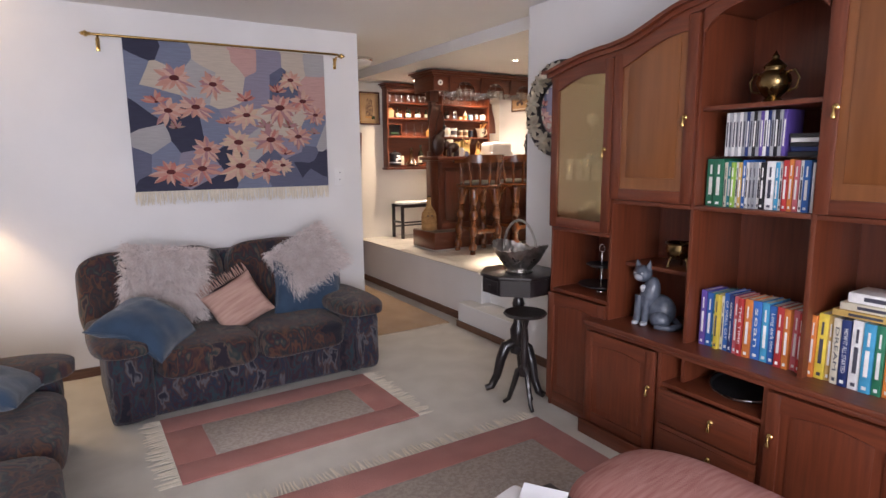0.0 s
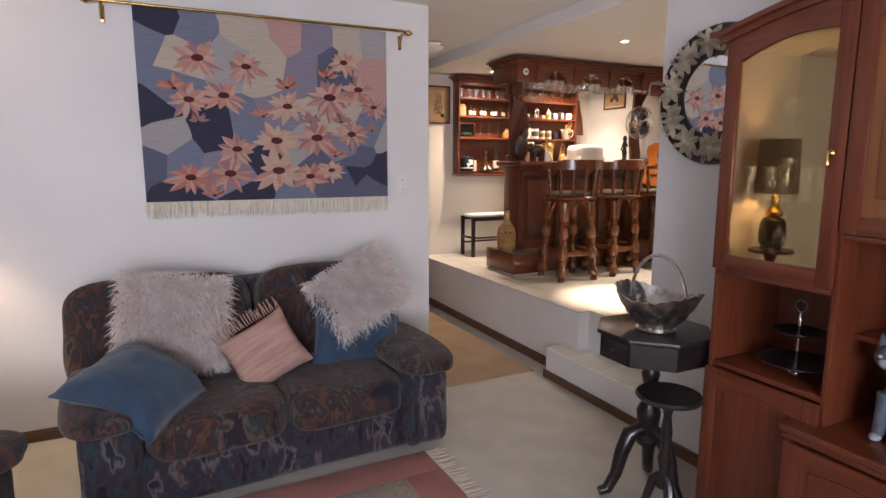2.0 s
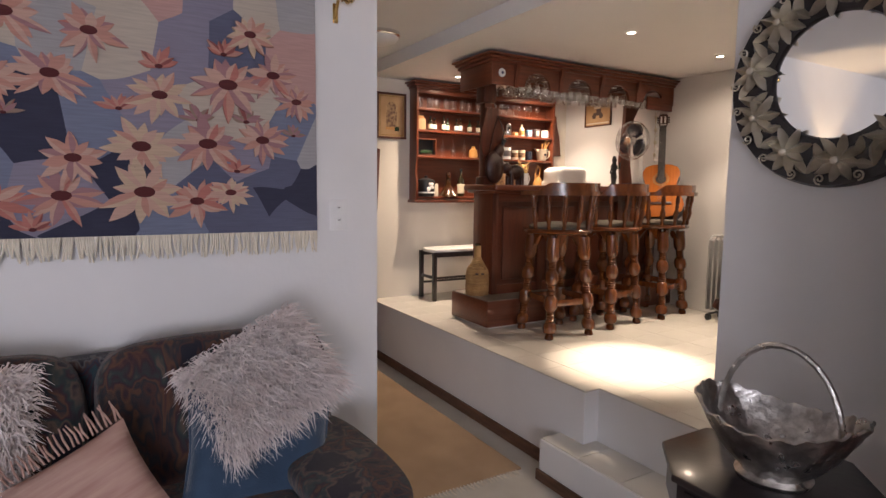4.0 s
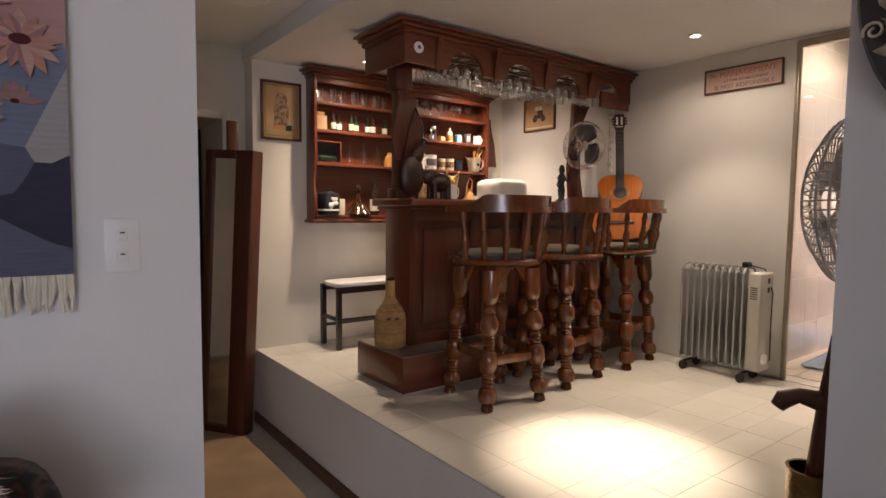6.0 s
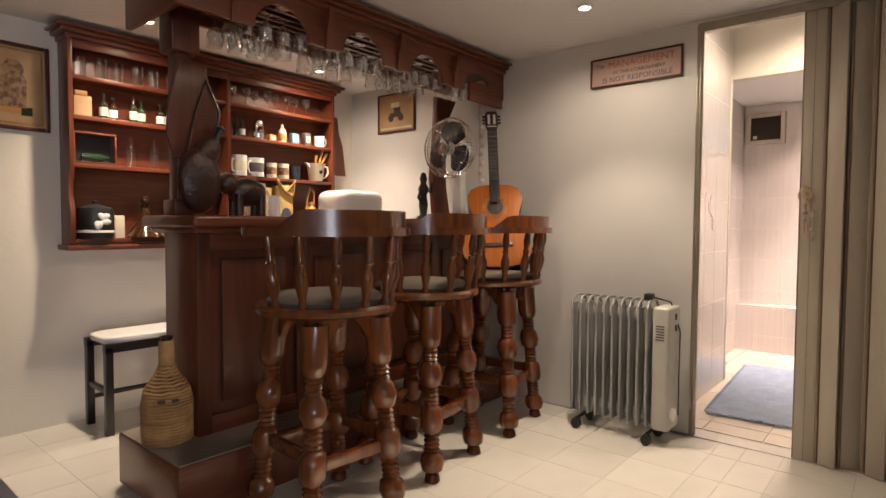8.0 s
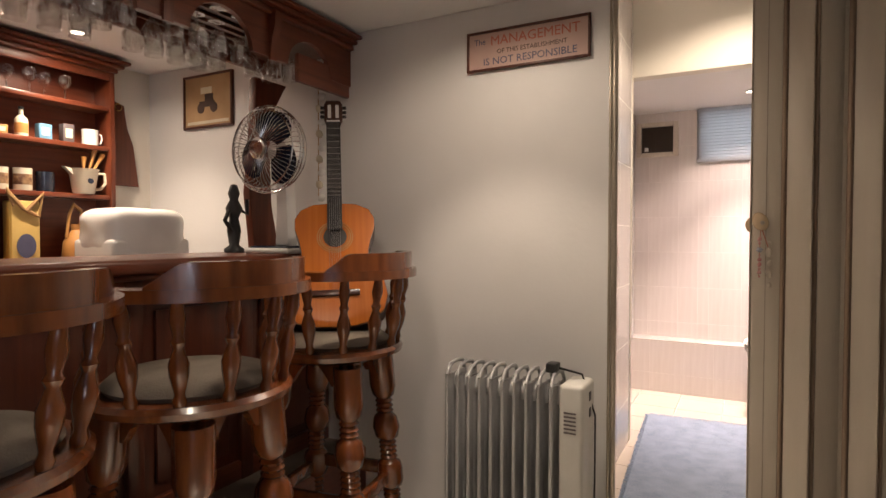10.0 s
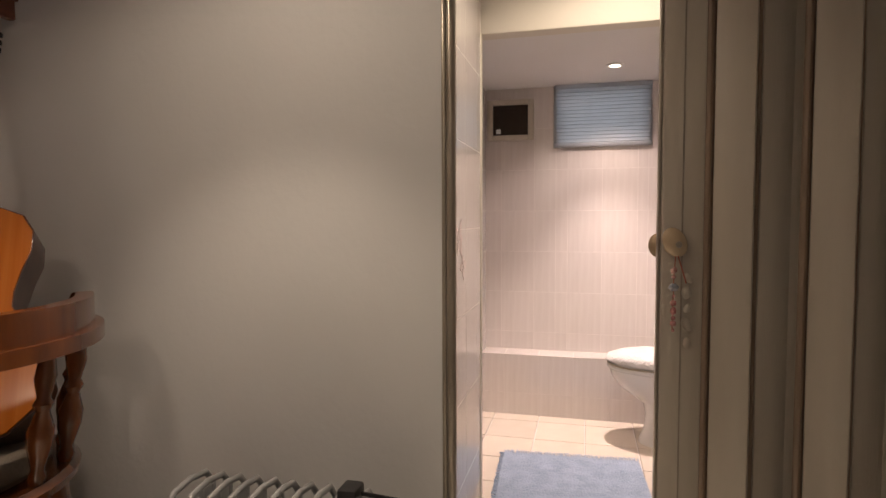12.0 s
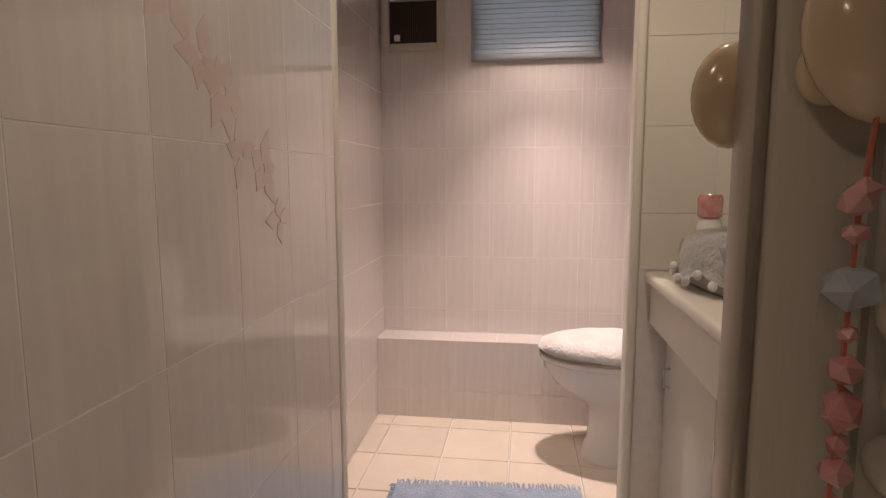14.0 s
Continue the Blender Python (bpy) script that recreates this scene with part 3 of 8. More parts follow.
def sofa(w, label, m, seed):
    """Two-seat sofa; x across from 0 to w, front at y 0, back at y 1.0."""
    th = thing("sofa", m, label, "sofa", "sofas in the lounge")
    a = 0.27
    bm = bmesh.new()
    add_cushion(bm, w / 2, 0.46, 0.155, w - 0.05, 0.84, 0.27, 14, 10)
    part("base", bm, SOFA_TEAL, th, "abstract teal and plum woven base", smooth=60)
    for i, x in enumerate((a, w / 2)):
        bm = bmesh.new()
        add_cushion(bm, x + (w / 2 - a) / 2, 0.35, 0.335, w / 2 - a + 0.02, 0.74, 0.22, 5, 14)
        part("seat_cushion", bm, SOFA_BROWN, th, smooth=60)
        bm = bmesh.new()
        add_cushion(bm, 0, 0, 0, w / 2 + (0.045 if i == 0 else -0.005), 0.27, 0.62, 5, 14)
        part("back_cushion", bm, SOFA_BROWN, th, m=pose(w / 4 - (0.05 if i == 0 else 0.0) + i * w / 2, 0.80, 0.635, -13), smooth=60)
    bm = bmesh.new()
    add_cushion(bm, w / 2, 0.93, 0.45, w - 0.1, 0.13, 0.86, 10, 8)
    part("back_frame", bm, SOFA_TEAL, th, smooth=60)
    for s, x in ((-1, a / 2), (1, w - a / 2)):
        bm = bmesh.new()
        add_cushion(bm, x, 0.44, 0.23, a - 0.02, 0.86, 0.44, 12, 10)
        part("arm", bm, SOFA_TEAL, th, smooth=60)
        bm = bmesh.new()
        add_cushion(bm, x + s * 0.015, 0.40, 0.478, a + 0.10, 0.92, 0.135, 3.0, 14)
        part("arm_pad", bm, SOFA_BROWN, th, "padded brown and plum arm rest", smooth=60)
    return th


sofa(1.78, "dark plum, brown and teal patterned two-seat sofa against the wall", pose(1.09, 4.30, 0, 0, 0, 2.4), 1)
sofa(2.05, "dark plum, brown and teal patterned sofa beside the corner lamp", pose(0.90, 2.30, 0, 0, 0, 90), 2)
scatter_cushion("shag", (0.50, 0.46, 0.15), pose(1.50, 4.93, 0.735, -16, 8, 3), "pale pink shaggy cushion leaning on the sofa back", 3)
scatter_cushion("shag", (0.46, 0.37, 0.13), pose(2.50, 4.89, 0.800, -36, -27, 2), "pale pink shaggy cushion lying over the sofa back", 4)
scatter_cushion("blue", (0.54, 0.42, 0.14), pose(2.48, 4.84, 0.575, -22, 9, 2), "blue velvet cushion standing on the sofa seat", 5)
scatter_cushion("blue", (0.48, 0.42, 0.19), pose(1.33, 4.50, 0.585, -68, 12, 6) @ pose(0, 0, 0, 0, 38, 0), "blue velvet cushion lying over the sofa arm", 6, 0.07)
scatter_cushion("peach", (0.38, 0.34, 0.12), pose(1.93, 4.73, 0.565, -30, -26, 3), "peach woven cushion with a fringe on the seat", 7)
scatter_cushion("blue", (0.54, 0.46, 0.13), pose(0.58, 3.95, 0.54, -72, 8, 80), "blue velvet cushion lying on the sofa seat", 8)


# ---- lounge: rugs, ottoman, tables ----
def rug(m, w, h, label, fringe_x, seed):
    th = thing("rug", m, label, "rug", "rugs in the lounge")
    b = 0.20
    bm = bmesh.new()
    for q in ((0, 0, w, b), (0, h - b, w, h), (0, b, b, h - b), (w - b, b, w, h - b)):
        add_box(bm, q[0], q[1], 0.002, q[2], q[3], 0.013, 0.003)
    part("border", bm, RUGPINK, th, "dusty pink woven border")
    part("field", box(b, b, 0.002, w - b, h - b, 0.012, 0.002), RUGSPECK, th, "speckled grey-beige field")
    if fringe_x:
        part("fringe", fringe_mesh(0, h, 0, 0.008, 0.11, int(h / 0.021), seed, "y", (-1, 0, -0.03), 0.0045), FRINGE, th, "cream cotton tassels")
        part("fringe", fringe_mesh(0, h, w, 0.008, 0.11, int(h / 0.021), seed + 1, "y", (1, 0, -0.03), 0.0045), FRINGE, th, "cream cotton tassels")
    else:
        part("fringe", fringe_mesh(0, w, h, 0.008, 0.10, int(w / 0.021), seed, "x", (0, 1, -0.03), 0.0045), FRINGE, th, "cream cotton tassels")
        part("fringe", fringe_mesh(0, w, 0, 0.008, 0.10, int(w / 0.021), seed + 1, "x", (0, -1, -0.03), 0.0045), FRINGE, th, "cream cotton tassels")
    return th


rug(pose(1.36, 3.50, 0, 0, 0, 1.0), 1.34, 0.82, "dusty pink rug with a speckled field before the sofa", True, 11)
rug(pose(1.55, 1.15, 0, 0, 0, -1.0), 1.70, 2.00, "dusty pink rug with a speckled field and cream tassels", False, 13)
tagged(part("carpet_fringe", fringe_mesh(2.0, 3.9, 5.10, 0.008, 0.05, 90, 17, "x", (0, -1, -0.05)), FRINGE), "cream cotton fringe of the passage carpet", "fringe", kind="structure")

th = thing("ottoman", pose(2.745, 1.70, 0, 0, 0, 6), "round-edged ottoman draped with a pink striped throw", "ottoman")
bm = bmesh.new()
add_cushion(bm, 0, 0, 0.20, 0.58, 0.76, 0.36, 8, 10)
part("body", bm, SOFA_BROWN, th, smooth=60)
bm = bmesh.new()
add_cushion(bm, 0, 0, 0.31, 0.64, 0.82, 0.26, 3.2, 18)
part("throw", bm, THROW, th, "pink woven throw with pale stripes", smooth=60)

th = thing("coffee_table", pose(2.15, 1.62, 0), "low black coffee table with white papers on it", "table")
part("tabletop", box(-0.24, -0.42, 0.40, 0.24, 0.42, 0.43, 0.006), BLACKWOOD, th)
for sx_ in (-1, 1):
    for sy_ in (-1, 1):
        part("leg", box(sx_ * 0.21 - 0.02, sy_ * 0.38 - 0.02, 0.0, sx_ * 0.21 + 0.02, sy_ * 0.38 + 0.02, 0.40, 0.004), BLACKWOOD, th)
PRINT = mat("white_print_paper", (0.72, 0.73, 0.75), 0.5, second=(0.80, 0.80, 0.81), scale=6)
GLOSSY = mat("dark_magazine_cover", (0.06, 0.05, 0.07), 0.3, second=(0.16, 0.12, 0.13), scale=9, mix=0.7)
for i, (px_, py_, pz_, rz_, wd, hg, mt, lb) in enumerate(((-0.03, 0.29, 0.0, 12, 0.34, 0.24, PRINT, "loose white printed papers lying on the coffee table"), (-0.05, 0.22, 0.017, -10, 0.28, 0.21, GLOSSY, "dark glossy magazine lying on the white papers"), (0.06, 0.28, 0.020, 38, 0.20, 0.15, PRINT, "curled white leaflet lying on the magazine"), (-0.02, -0.02, 0.0, 8, 0.30, 0.21, PRINT, "loose white printed papers lying on the coffee table"))):
    bm = bmesh.new()
    for k in range(5 if i in (0, 3) else 1):
        n = 8
        m_ = pose(0, 0, 0.001 + k * 0.003, 0, 0, k * 2.0 - 4)
        rows_ = [[bm.verts.new(m_ @ Vector((-wd / 2 + wd * q / n, sy_ * hg / 2, z_ + (0.030 * (q / n) ** 3 if i == 2 else 0.004 * math.sin(q * 0.7 + k))))) for q in range(n + 1)] for sy_, z_ in ((-1, 0), (1, 0), (1, 0.002), (-1, 0.002))]
        for r0, r1 in zip(rows_, rows_[1:] + rows_[:1]):
            for q in range(n):
                bm.faces.new((r0[q], r0[q + 1], r1[q + 1], r1[q]))
        for q in (0, n):
            bm.faces.new([r[q] for r in rows_])
    bmesh.ops.recalc_face_normals(bm, faces=bm.faces[:])
    tagged(part("magazine", bm, mt, m=pose(2.15 + px_, 1.62 + py_, 0.4335 + pz_, 0, 0, rz_)), lb, "magazine", "papers on the coffee table")

# corner lamp on its table
th = thing("side_table", pose(0.30, 5.15, 0), "small dark round wooden side table in the corner", "table")
part("tabletop", lathe([(0.0, 0.72), (0.19, 0.72), (0.20, 0.735), (0.19, 0.75), (0.0, 0.75)], 32), DARKWOOD, th)
part("column", lathe([(0.15, 0.0), (0.15, 0.03), (0.05, 0.06), (0.03, 0.25), (0.045, 0.42), (0.03, 0.62), (0.07, 0.72)], 20), DARKWOOD, th)
th = thing("table_lamp", pose(0.30, 5.15, 0.75), "lit table lamp with a squat dark base and taupe drum shade", "lamp")
part("base", lathe([(0.0, 0), (0.095, 0), (0.095, 0.02), (0.085, 0.03), (0.112, 0.07), (0.118, 0.16), (0.108, 0.25), (0.09, 0.29), (0.05, 0.31)], 28), BLACKWOOD, th, "squat dark glazed lamp base")
part("collar", lathe([(0.05, 0.31), (0.075, 0.32), (0.078, 0.36), (0.05, 0.38), (0.034, 0.42), (0.036, 0.50), (0.012, 0.52), (0.012, 0.62)], 20), BRASS, th, "brass collar and stem")
SHADE = mat("taupe_lampshade_cloth", (0.20, 0.17, 0.135), 0.9, second=(0.26, 0.225, 0.18), scale=40, stretch=(1, 1, 4), bump=0.3, bump_scale=200)
bm = bmesh.new()
rings = [[bm.verts.new((r * math.cos(k * math.pi / 24), r * math.sin(k * math.pi / 24), z)) for k in range(48)] for r, z in ((0.185, 0.53), (0.170, 1.03), (0.167, 1.03), (0.182, 0.53))]
for a in range(4):
    for k in range(48):
        bm.faces.new((rings[a][k], rings[a][(k + 1) % 48], rings[(a + 1) % 4][(k + 1) % 48], rings[(a + 1) % 4][k]))
part("shade", bm, SHADE, th, "opaque taupe cloth drum shade")
part("shade_ring", tube([(0.1675 * math.cos(k * math.pi / 16), 0.1675 * math.sin(k * math.pi / 16), 0.98) for k in range(32)], 0.002, 6, True), BRASS, th)
for k in range(3):
    a = k * 2.094
    part("shade_spoke", tube([(0.012 * math.cos(a), 0.012 * math.sin(a), 0.62), (0.1675 * math.cos(a), 0.1675 * math.sin(a), 0.98)], 0.0018, 5), BRASS, th)
part("bulb", lathe([(0.012, 0.62), (0.014, 0.64), (0.028, 0.67), (0.030, 0.69), (0.022, 0.715), (0.0, 0.725)], 16), glow("warm_bulb", (1.0, 0.78, 0.5), 12), th, "glowing warm bulb").visible_shadow = False


# ---- lounge: tapestry ----
def tone(name, c, k=1.18):
    c = tuple(v * 0.88 for v in c)
    return mat("woven_" + name, c, 0.95, second=tuple(min(0.9, v * k) for v in c), scale=9, stretch=(1, 1, 14), bump=0.5, bump_scale=170)


TW, TH_ = 1.47, 1.075
th = thing("tapestry", pose(1.405, WY - 0.035, 1.335), "woven wall tapestry of pink daisies on blue-grey", "tapestry")
T = {k: tone(k, v) for k, v in dict(slate=(0.130, 0.140, 0.215), navy=(0.045, 0.048, 0.085), steel=(0.205, 0.235, 0.335), pale=(0.42, 0.41, 0.42), cream=(0.56, 0.49, 0.41),
                                    rose=(0.55, 0.34, 0.31), lilac=(0.28, 0.26, 0.34), petal=(0.56, 0.295, 0.235), petal_pale=(0.61, 0.395, 0.32), petal_cream=(0.62, 0.46, 0.33), petal_mauve=(0.40, 0.215, 0.225), petal_coral=(0.52, 0.20, 0.165),
                                    petal_rust=(0.30, 0.095, 0.085), petal_olive=(0.33, 0.23, 0.18), heart=(0.11, 0.022, 0.024)).items()}
part("backing", box(0, 0, 0, TW, 0.012, TH_, 0.002), T["slate"], th, "slate-blue woven ground")
# large woven patches of the ground: seats of the cells by colour
GROUND = {"steel": ((.02, .80), (.10, .63), (.20, .93), (.13, .20), (.40, .40), (.92, .38), (.55, .06)), "navy": ((.985, .24), (.86, .13), (.085, .99), (.03, .49), (.25, .38), (.97, .15), (.12, .02), (.40, .02), (.45, .30)),
          "pale": ((.07, .34), (.60, .30), (.33, .80), (.96, .96), (.99, .34)), "cream": ((.38, .93), (.46, .76), (.82, .93), (.74, .52), (.12, .75)), "rose": ((.56, .94), (.96, .72)),
          "lilac": ((.645, .75), (.68, .93), (.30, .18), (.52, .48), (.80, .30)), "slate": ((.735, .76), (.85, .20), (.67, .18), (.80, .08), (.02, .20), (.91, .28), (.93, .05))}
cells = [(u * TW, v * TH_, k) for k, seats in GROUND.items() for u, v in seats]


def clip_cell(seed, others):
    poly = [(0.0, 0.0), (TW, 0.0), (TW, TH_), (0.0, TH_)]
    for o in others:
        mx, my, nx, ny = (seed[0] + o[0]) / 2, (seed[1] + o[1]) / 2, o[0] - seed[0], o[1] - seed[1]
        side = [(x - mx) * nx + (y - my) * ny for x, y in poly]
        out = []
        for k in range(len(poly)):
            a, b, sa, sb = poly[k], poly[(k + 1) % len(poly)], side[k], side[(k + 1) % len(poly)]
            if sa <= 0:
                out.append(a)
            if sa * sb < 0:
                f = sa / (sa - sb)
                out.append((a[0] + (b[0] - a[0]) * f, a[1] + (b[1] - a[1]) * f))
        poly = out
        if len(poly) < 3:
            return poly
    return poly


def waver(x, z):
    """Bends the straight borders of the patches into woven curves."""
    if x < 0.001 or x > TW - 0.001 or z < 0.001 or z > TH_ - 0.001:
        return x, z
    q = Vector((x * 3.1, z * 3.1, 0.4))
    return min(TW, max(0, x + 0.055 * noise.noise(q))), min(TH_, max(0, z + 0.055 * noise.noise(q + Vector((7.3, 2.1, 0)))))


for i, s in enumerate(cells):
    poly = clip_cell(s, [c for c in cells if c != s])
    if len(poly) < 3:
        continue
    fine = []
    for a, b in zip(poly, poly[1:] + poly[:1]):
        n = max(1, int(math.hypot(b[0] - a[0], b[1] - a[1]) / 0.03))
        fine += [waver(a[0] + (b[0] - a[0]) * k / n, a[1] + (b[1] - a[1]) * k / n) for k in range(n)]
    part("woven_patch", prism(fine, -0.003, 0.0, "y"), T[s[2]], th, smooth=None)


def daisy(parent, u, v, r, tones, seed, layer=0.004, bud=False):
    """One woven flower: broad pointed petals in two shades round a dark oval heart; a bud opens upwards only."""
    rnd = random.Random(seed)
    r *= 1.28
    cx, cz, n = u * TW, v * TH_, rnd.choice((13, 14, 15))
    hr = 0.20 * r if not bud else 0.13 * r
    fl = part("flower", prism([(cx + hr * 1.25 * math.cos(a * 0.5236), cz + hr * 0.72 * math.sin(a * 0.5236)) for a in range(12)], -layer - 0.0055, -layer - 0.0005, "y"), T["heart"], parent, "dark red flower heart", smooth=None)
    petals = {}
    turn = rnd.uniform(0, 1)
    count = 7 if bud else n
    for k in range(count):
        a = math.pi * (0.08 + 0.84 * k / (count - 1)) if bud else 2 * math.pi * (k + turn) / n
        a += rnd.uniform(-0.14, 0.14)
        ln, wd = r * rnd.uniform(0.72, 1.18), r * rnd.uniform(0.115, 0.185)
        if not bud and math.sin(a) > 0.2:
            ln *= 0.86
        dx, dz = math.cos(a) * 1.04, math.sin(a) * 0.90
        px_, pz_ = -math.sin(a), math.cos(a)
        bend = rnd.uniform(-0.12, 0.12) * r
        rib = [(cx + dx * ln * t + px_ * bend * t * t, cz + dz * ln * t + pz_ * bend * t * t) for t in (0.10, 0.30, 0.52, 0.72, 0.88, 1.0)]
        ws = (0.5, 0.8, 1.0, 0.78, 0.38, 0.02)
        split = rnd.uniform(-0.45, 0.45)
        left = [(x + px_ * wd * w, z + pz_ * wd * w) for (x, z), w in zip(rib, ws)]
        mid = [(x + px_ * wd * w * split, z + pz_ * wd * w * split) for (x, z), w in zip(rib, ws)]
        right = [(x - px_ * wd * w, z - pz_ * wd * w) for (x, z), w in zip(rib, ws)]
        d = layer + 0.00013 * ((k * 5) % count)
        light, dark = tones[k % (len(tones) - 1)], tones[(k + rnd.choice((0, 1, 1))) % len(tones)]
        for tn, out in ((light, left + mid[::-1]), (dark, mid + right[::-1])):
            out = [(min(TW, max(0, x)), min(TH_, max(0, z))) for x, z in out]
            add_prism(petals.setdefault(tn, bmesh.new()), out, -d - 0.0012, -0.003, "y")
    for tn, bm_ in petals.items():
        part("petals", bm_, T[tn], fl, smooth=None)


FLOWERS = {"A": ((.215, .765, .108), (.305, .575, .100), (.175, .545, .094), (.935, .545, .072), (.83, .38, .092), (.345, .285, .092)), "B": ((.395, .735, .092), (.865, .645, .090), (.735, .590, .122), (.675, .355, .116), (.315, .150, .108)),
           "C": ((.555, .530, .094), (.505, .335, .112), (.508, .165, .122), (.735, .165, .072), (.80, .795, .080)), "D": ((.165, .130, .100), (.642, .130, .090)),
           "E": ((.555, .635, .072), (.125, .600, .066), (.725, .705, .064), (.455, .470, .060), (.755, .250, .062), (.25, .030, .062)), "F": ((.655, .445, .062), (.785, .450, .064), (.925, .405, .046), (.205, .430, .048))}
TONES = {"A": ("petal", "petal_pale", "petal_mauve"), "B": ("petal_mauve", "petal", "petal_pale", "petal_coral"), "C": ("petal_pale", "petal_cream", "petal"), "D": ("petal_coral", "petal", "petal_pale"), "E": ("petal_coral", "petal", "petal_rust"), "F": ("petal_olive", "petal_mauve", "petal_rust")}
i = 0
for k in "FEBADC":
    for u, v, r in FLOWERS[k]:
        daisy(th, u, v, r, TONES[k], 100 + i, layer=0.0040 + 0.0021 * (i % 7), bud=k in "EF")
        i += 1
part("fringe", fringe_mesh(0.0, TW, 0.006, 0.004, 0.095, 190, 31, drop=(0, -0.03, -1), thick=0.0050), FRINGE, th, "cream cotton tassels along the hem")
th = thing("curtain_rod", pose(0, 0, 0), "brass rod with turned finials holding the tapestry", "rod")
part("rod", tube([(1.22, WY - 0.045, 2.415), (3.0, WY - 0.045, 2.425)], 0.009, 12), BRASS, th)
for x in (1.26, 2.985):
    part("bracket", tube([(x, WY, 2.33), (x, WY - 0.012, 2.34), (x, WY - 0.02, 2.37), (x, WY - 0.045, 2.405)], 0.008, 8), BRASS, th)
    part("wall_plate", box(x - 0.013, WY - 0.006, 2.31, x + 0.013, WY, 2.40, 0.003), BRASS, th)
for x, s in ((1.22, -1), (3.0, 1)):
    part("finial", lathe([(0.009, 0), (0.016, 0.004), (0.010, 0.012), (0.020, 0.026), (0.022, 0.034), (0.012, 0.046), (0.015, 0.05), (0.0, 0.068)], 16), BRASS, th, m=pose(x, WY - 0.045, 2.415, 0, 90 * s, 0))
th = thing("wall_socket", pose(2.993, WY, 1.405), "white plastic double switch plate on the wall", "switch")
part("plate", box(-0.044, -0.009, -0.075, 0.044, 0, 0.075, 0.003), WHITE, th)
for z in (-0.03, 0.03):
    part("rocker", box(-0.014, -0.014, z - 0.016, 0.014, -0.008, z + 0.016, 0.003), WHITE, th)
    part("slot", box(-0.006, -0.0148, z + 0.004, 0.006, -0.0139, z + 0.008), BLACK, th)

# ---- lounge: round mirror ----
th = thing("round_mirror", pose(MX, 3.635, 1.885) @ Matrix.Diagonal((1.6, 0.97, 0.97, 1)), "round wall mirror in a black frame with bronze flowers", "mirror")
R = pose(0, 0, 0, 0, -90, 0)
part("frame", lathe([(0.185, 0.0), (0.335, 0.0), (0.338, 0.008), (0.33, 0.018), (0.19, 0.022), (0.185, 0.012)], 72, R), BLACKWOOD, th, "black lacquered ring frame")
part("mirror_glass", lathe([(0.0, 0.004), (0.192, 0.004), (0.192, 0.013), (0.0, 0.013)], 64, R), MIRROR, th, "silvered mirror glass")


def add_leaf(bm, c, a, ln, wd, h, mi=0):
    """A raised pointed leaf with a mid rib, in the yz plane, facing -x."""
    d, s = Vector((0, math.cos(a), math.sin(a))), Vector((0, -math.sin(a), math.cos(a)))
    up = Vector((-h, 0, 0))
    top, lf, rt, rib = [], [], [], []
    for t, w in ((0, 0.15), (0.3, 0.8), (0.6, 1.0), (0.85, 0.5), (1, 0.02)):
        rib.append(bm.verts.new(c + d * ln * t + up * (0.5 + 0.8 * math.sin(math.pi * min(1, t * 0.9)))))
        lf.append(bm.verts.new(c + d * ln * t + s * wd * w))
        rt.append(bm.verts.new(c + d * ln * t - s * wd * w))
    for i in range(4):
        bm.faces.new((lf[i], lf[i + 1], rib[i + 1], rib[i]))
        bm.faces.new((rib[i], rib[i + 1], rt[i + 1], rt[i]))
    bm.faces.new((lf[0], rib[0], rt[0]))


NF = 10
for k in range(NF):
    a = 2 * math.pi * k / NF + 0.2
    c = Vector((-0.022, 0.258 * math.cos(a), 0.258 * math.sin(a)))
    bm = bmesh.new()
    for i in range(8):
        q = i * math.pi / 4 + 0.3 * (k % 2)
        ln = 0.070 + 0.018 * max(0.0, -math.cos(q))
        add_leaf(bm, c, a + q, ln * (1.0 if i % 2 else 0.92), 0.0165, 0.016)
    fl = part("bronze_flower", bm, BRONZE, th, "raised bronze flower", smooth=30)
    part("flower_heart", lathe([(0, 0), (0.012, 0), (0.012, 0.010), (0.0, 0.016)], 12, Matrix.Translation(c + Vector((-0.008, 0, 0))) @ R), BRONZE, fl)
    a2 = a + math.pi / NF
    c2 = Vector((-0.021, 0.300 * math.cos(a2), 0.300 * math.sin(a2)))
    c4 = Vector((-0.021, 0.205 * math.cos(a2), 0.205 * math.sin(a2)))
    for at_, turn, ln, wd in ((c2, a2 - 2.7, 0.085, 0.020), (c2, a2 + 2.2, 0.060, 0.016), (c4, a2 + 0.5 * (-1) ** k, 0.055, 0.015)):
        bm = bmesh.new()
        add_leaf(bm, at_, turn, ln, wd, 0.013)
        part("bronze_leaf", bm, BRONZE, th, smooth=30)
    for sg in (-1, 1):
        c3 = Vector((-0.024, 0.312 * math.cos(a + sg * 0.17), 0.312 * math.sin(a + sg * 0.17)))
        part("bronze_curl", tube([c3 + Vector((-0.002, 0.017 * math.cos(sg * q + a) * (1 - q / 11), 0.017 * math.sin(sg * q + a) * (1 - q / 11))) for q in [x * 0.6 for x in range(15)]], 0.0026, 6), BRONZE, th)

# ---- lounge: wall unit ----
UX, UB = 3.49, MX - 0.004          # front and back of the upper part
YA, YB, YC, YD, YE, YF = 3.25, 2.785, 2.30, 1.77, 1.285, 0.82   # section borders
CT, UPZ = 0.665, 1.335             # worktop, underside of the upper cabinets


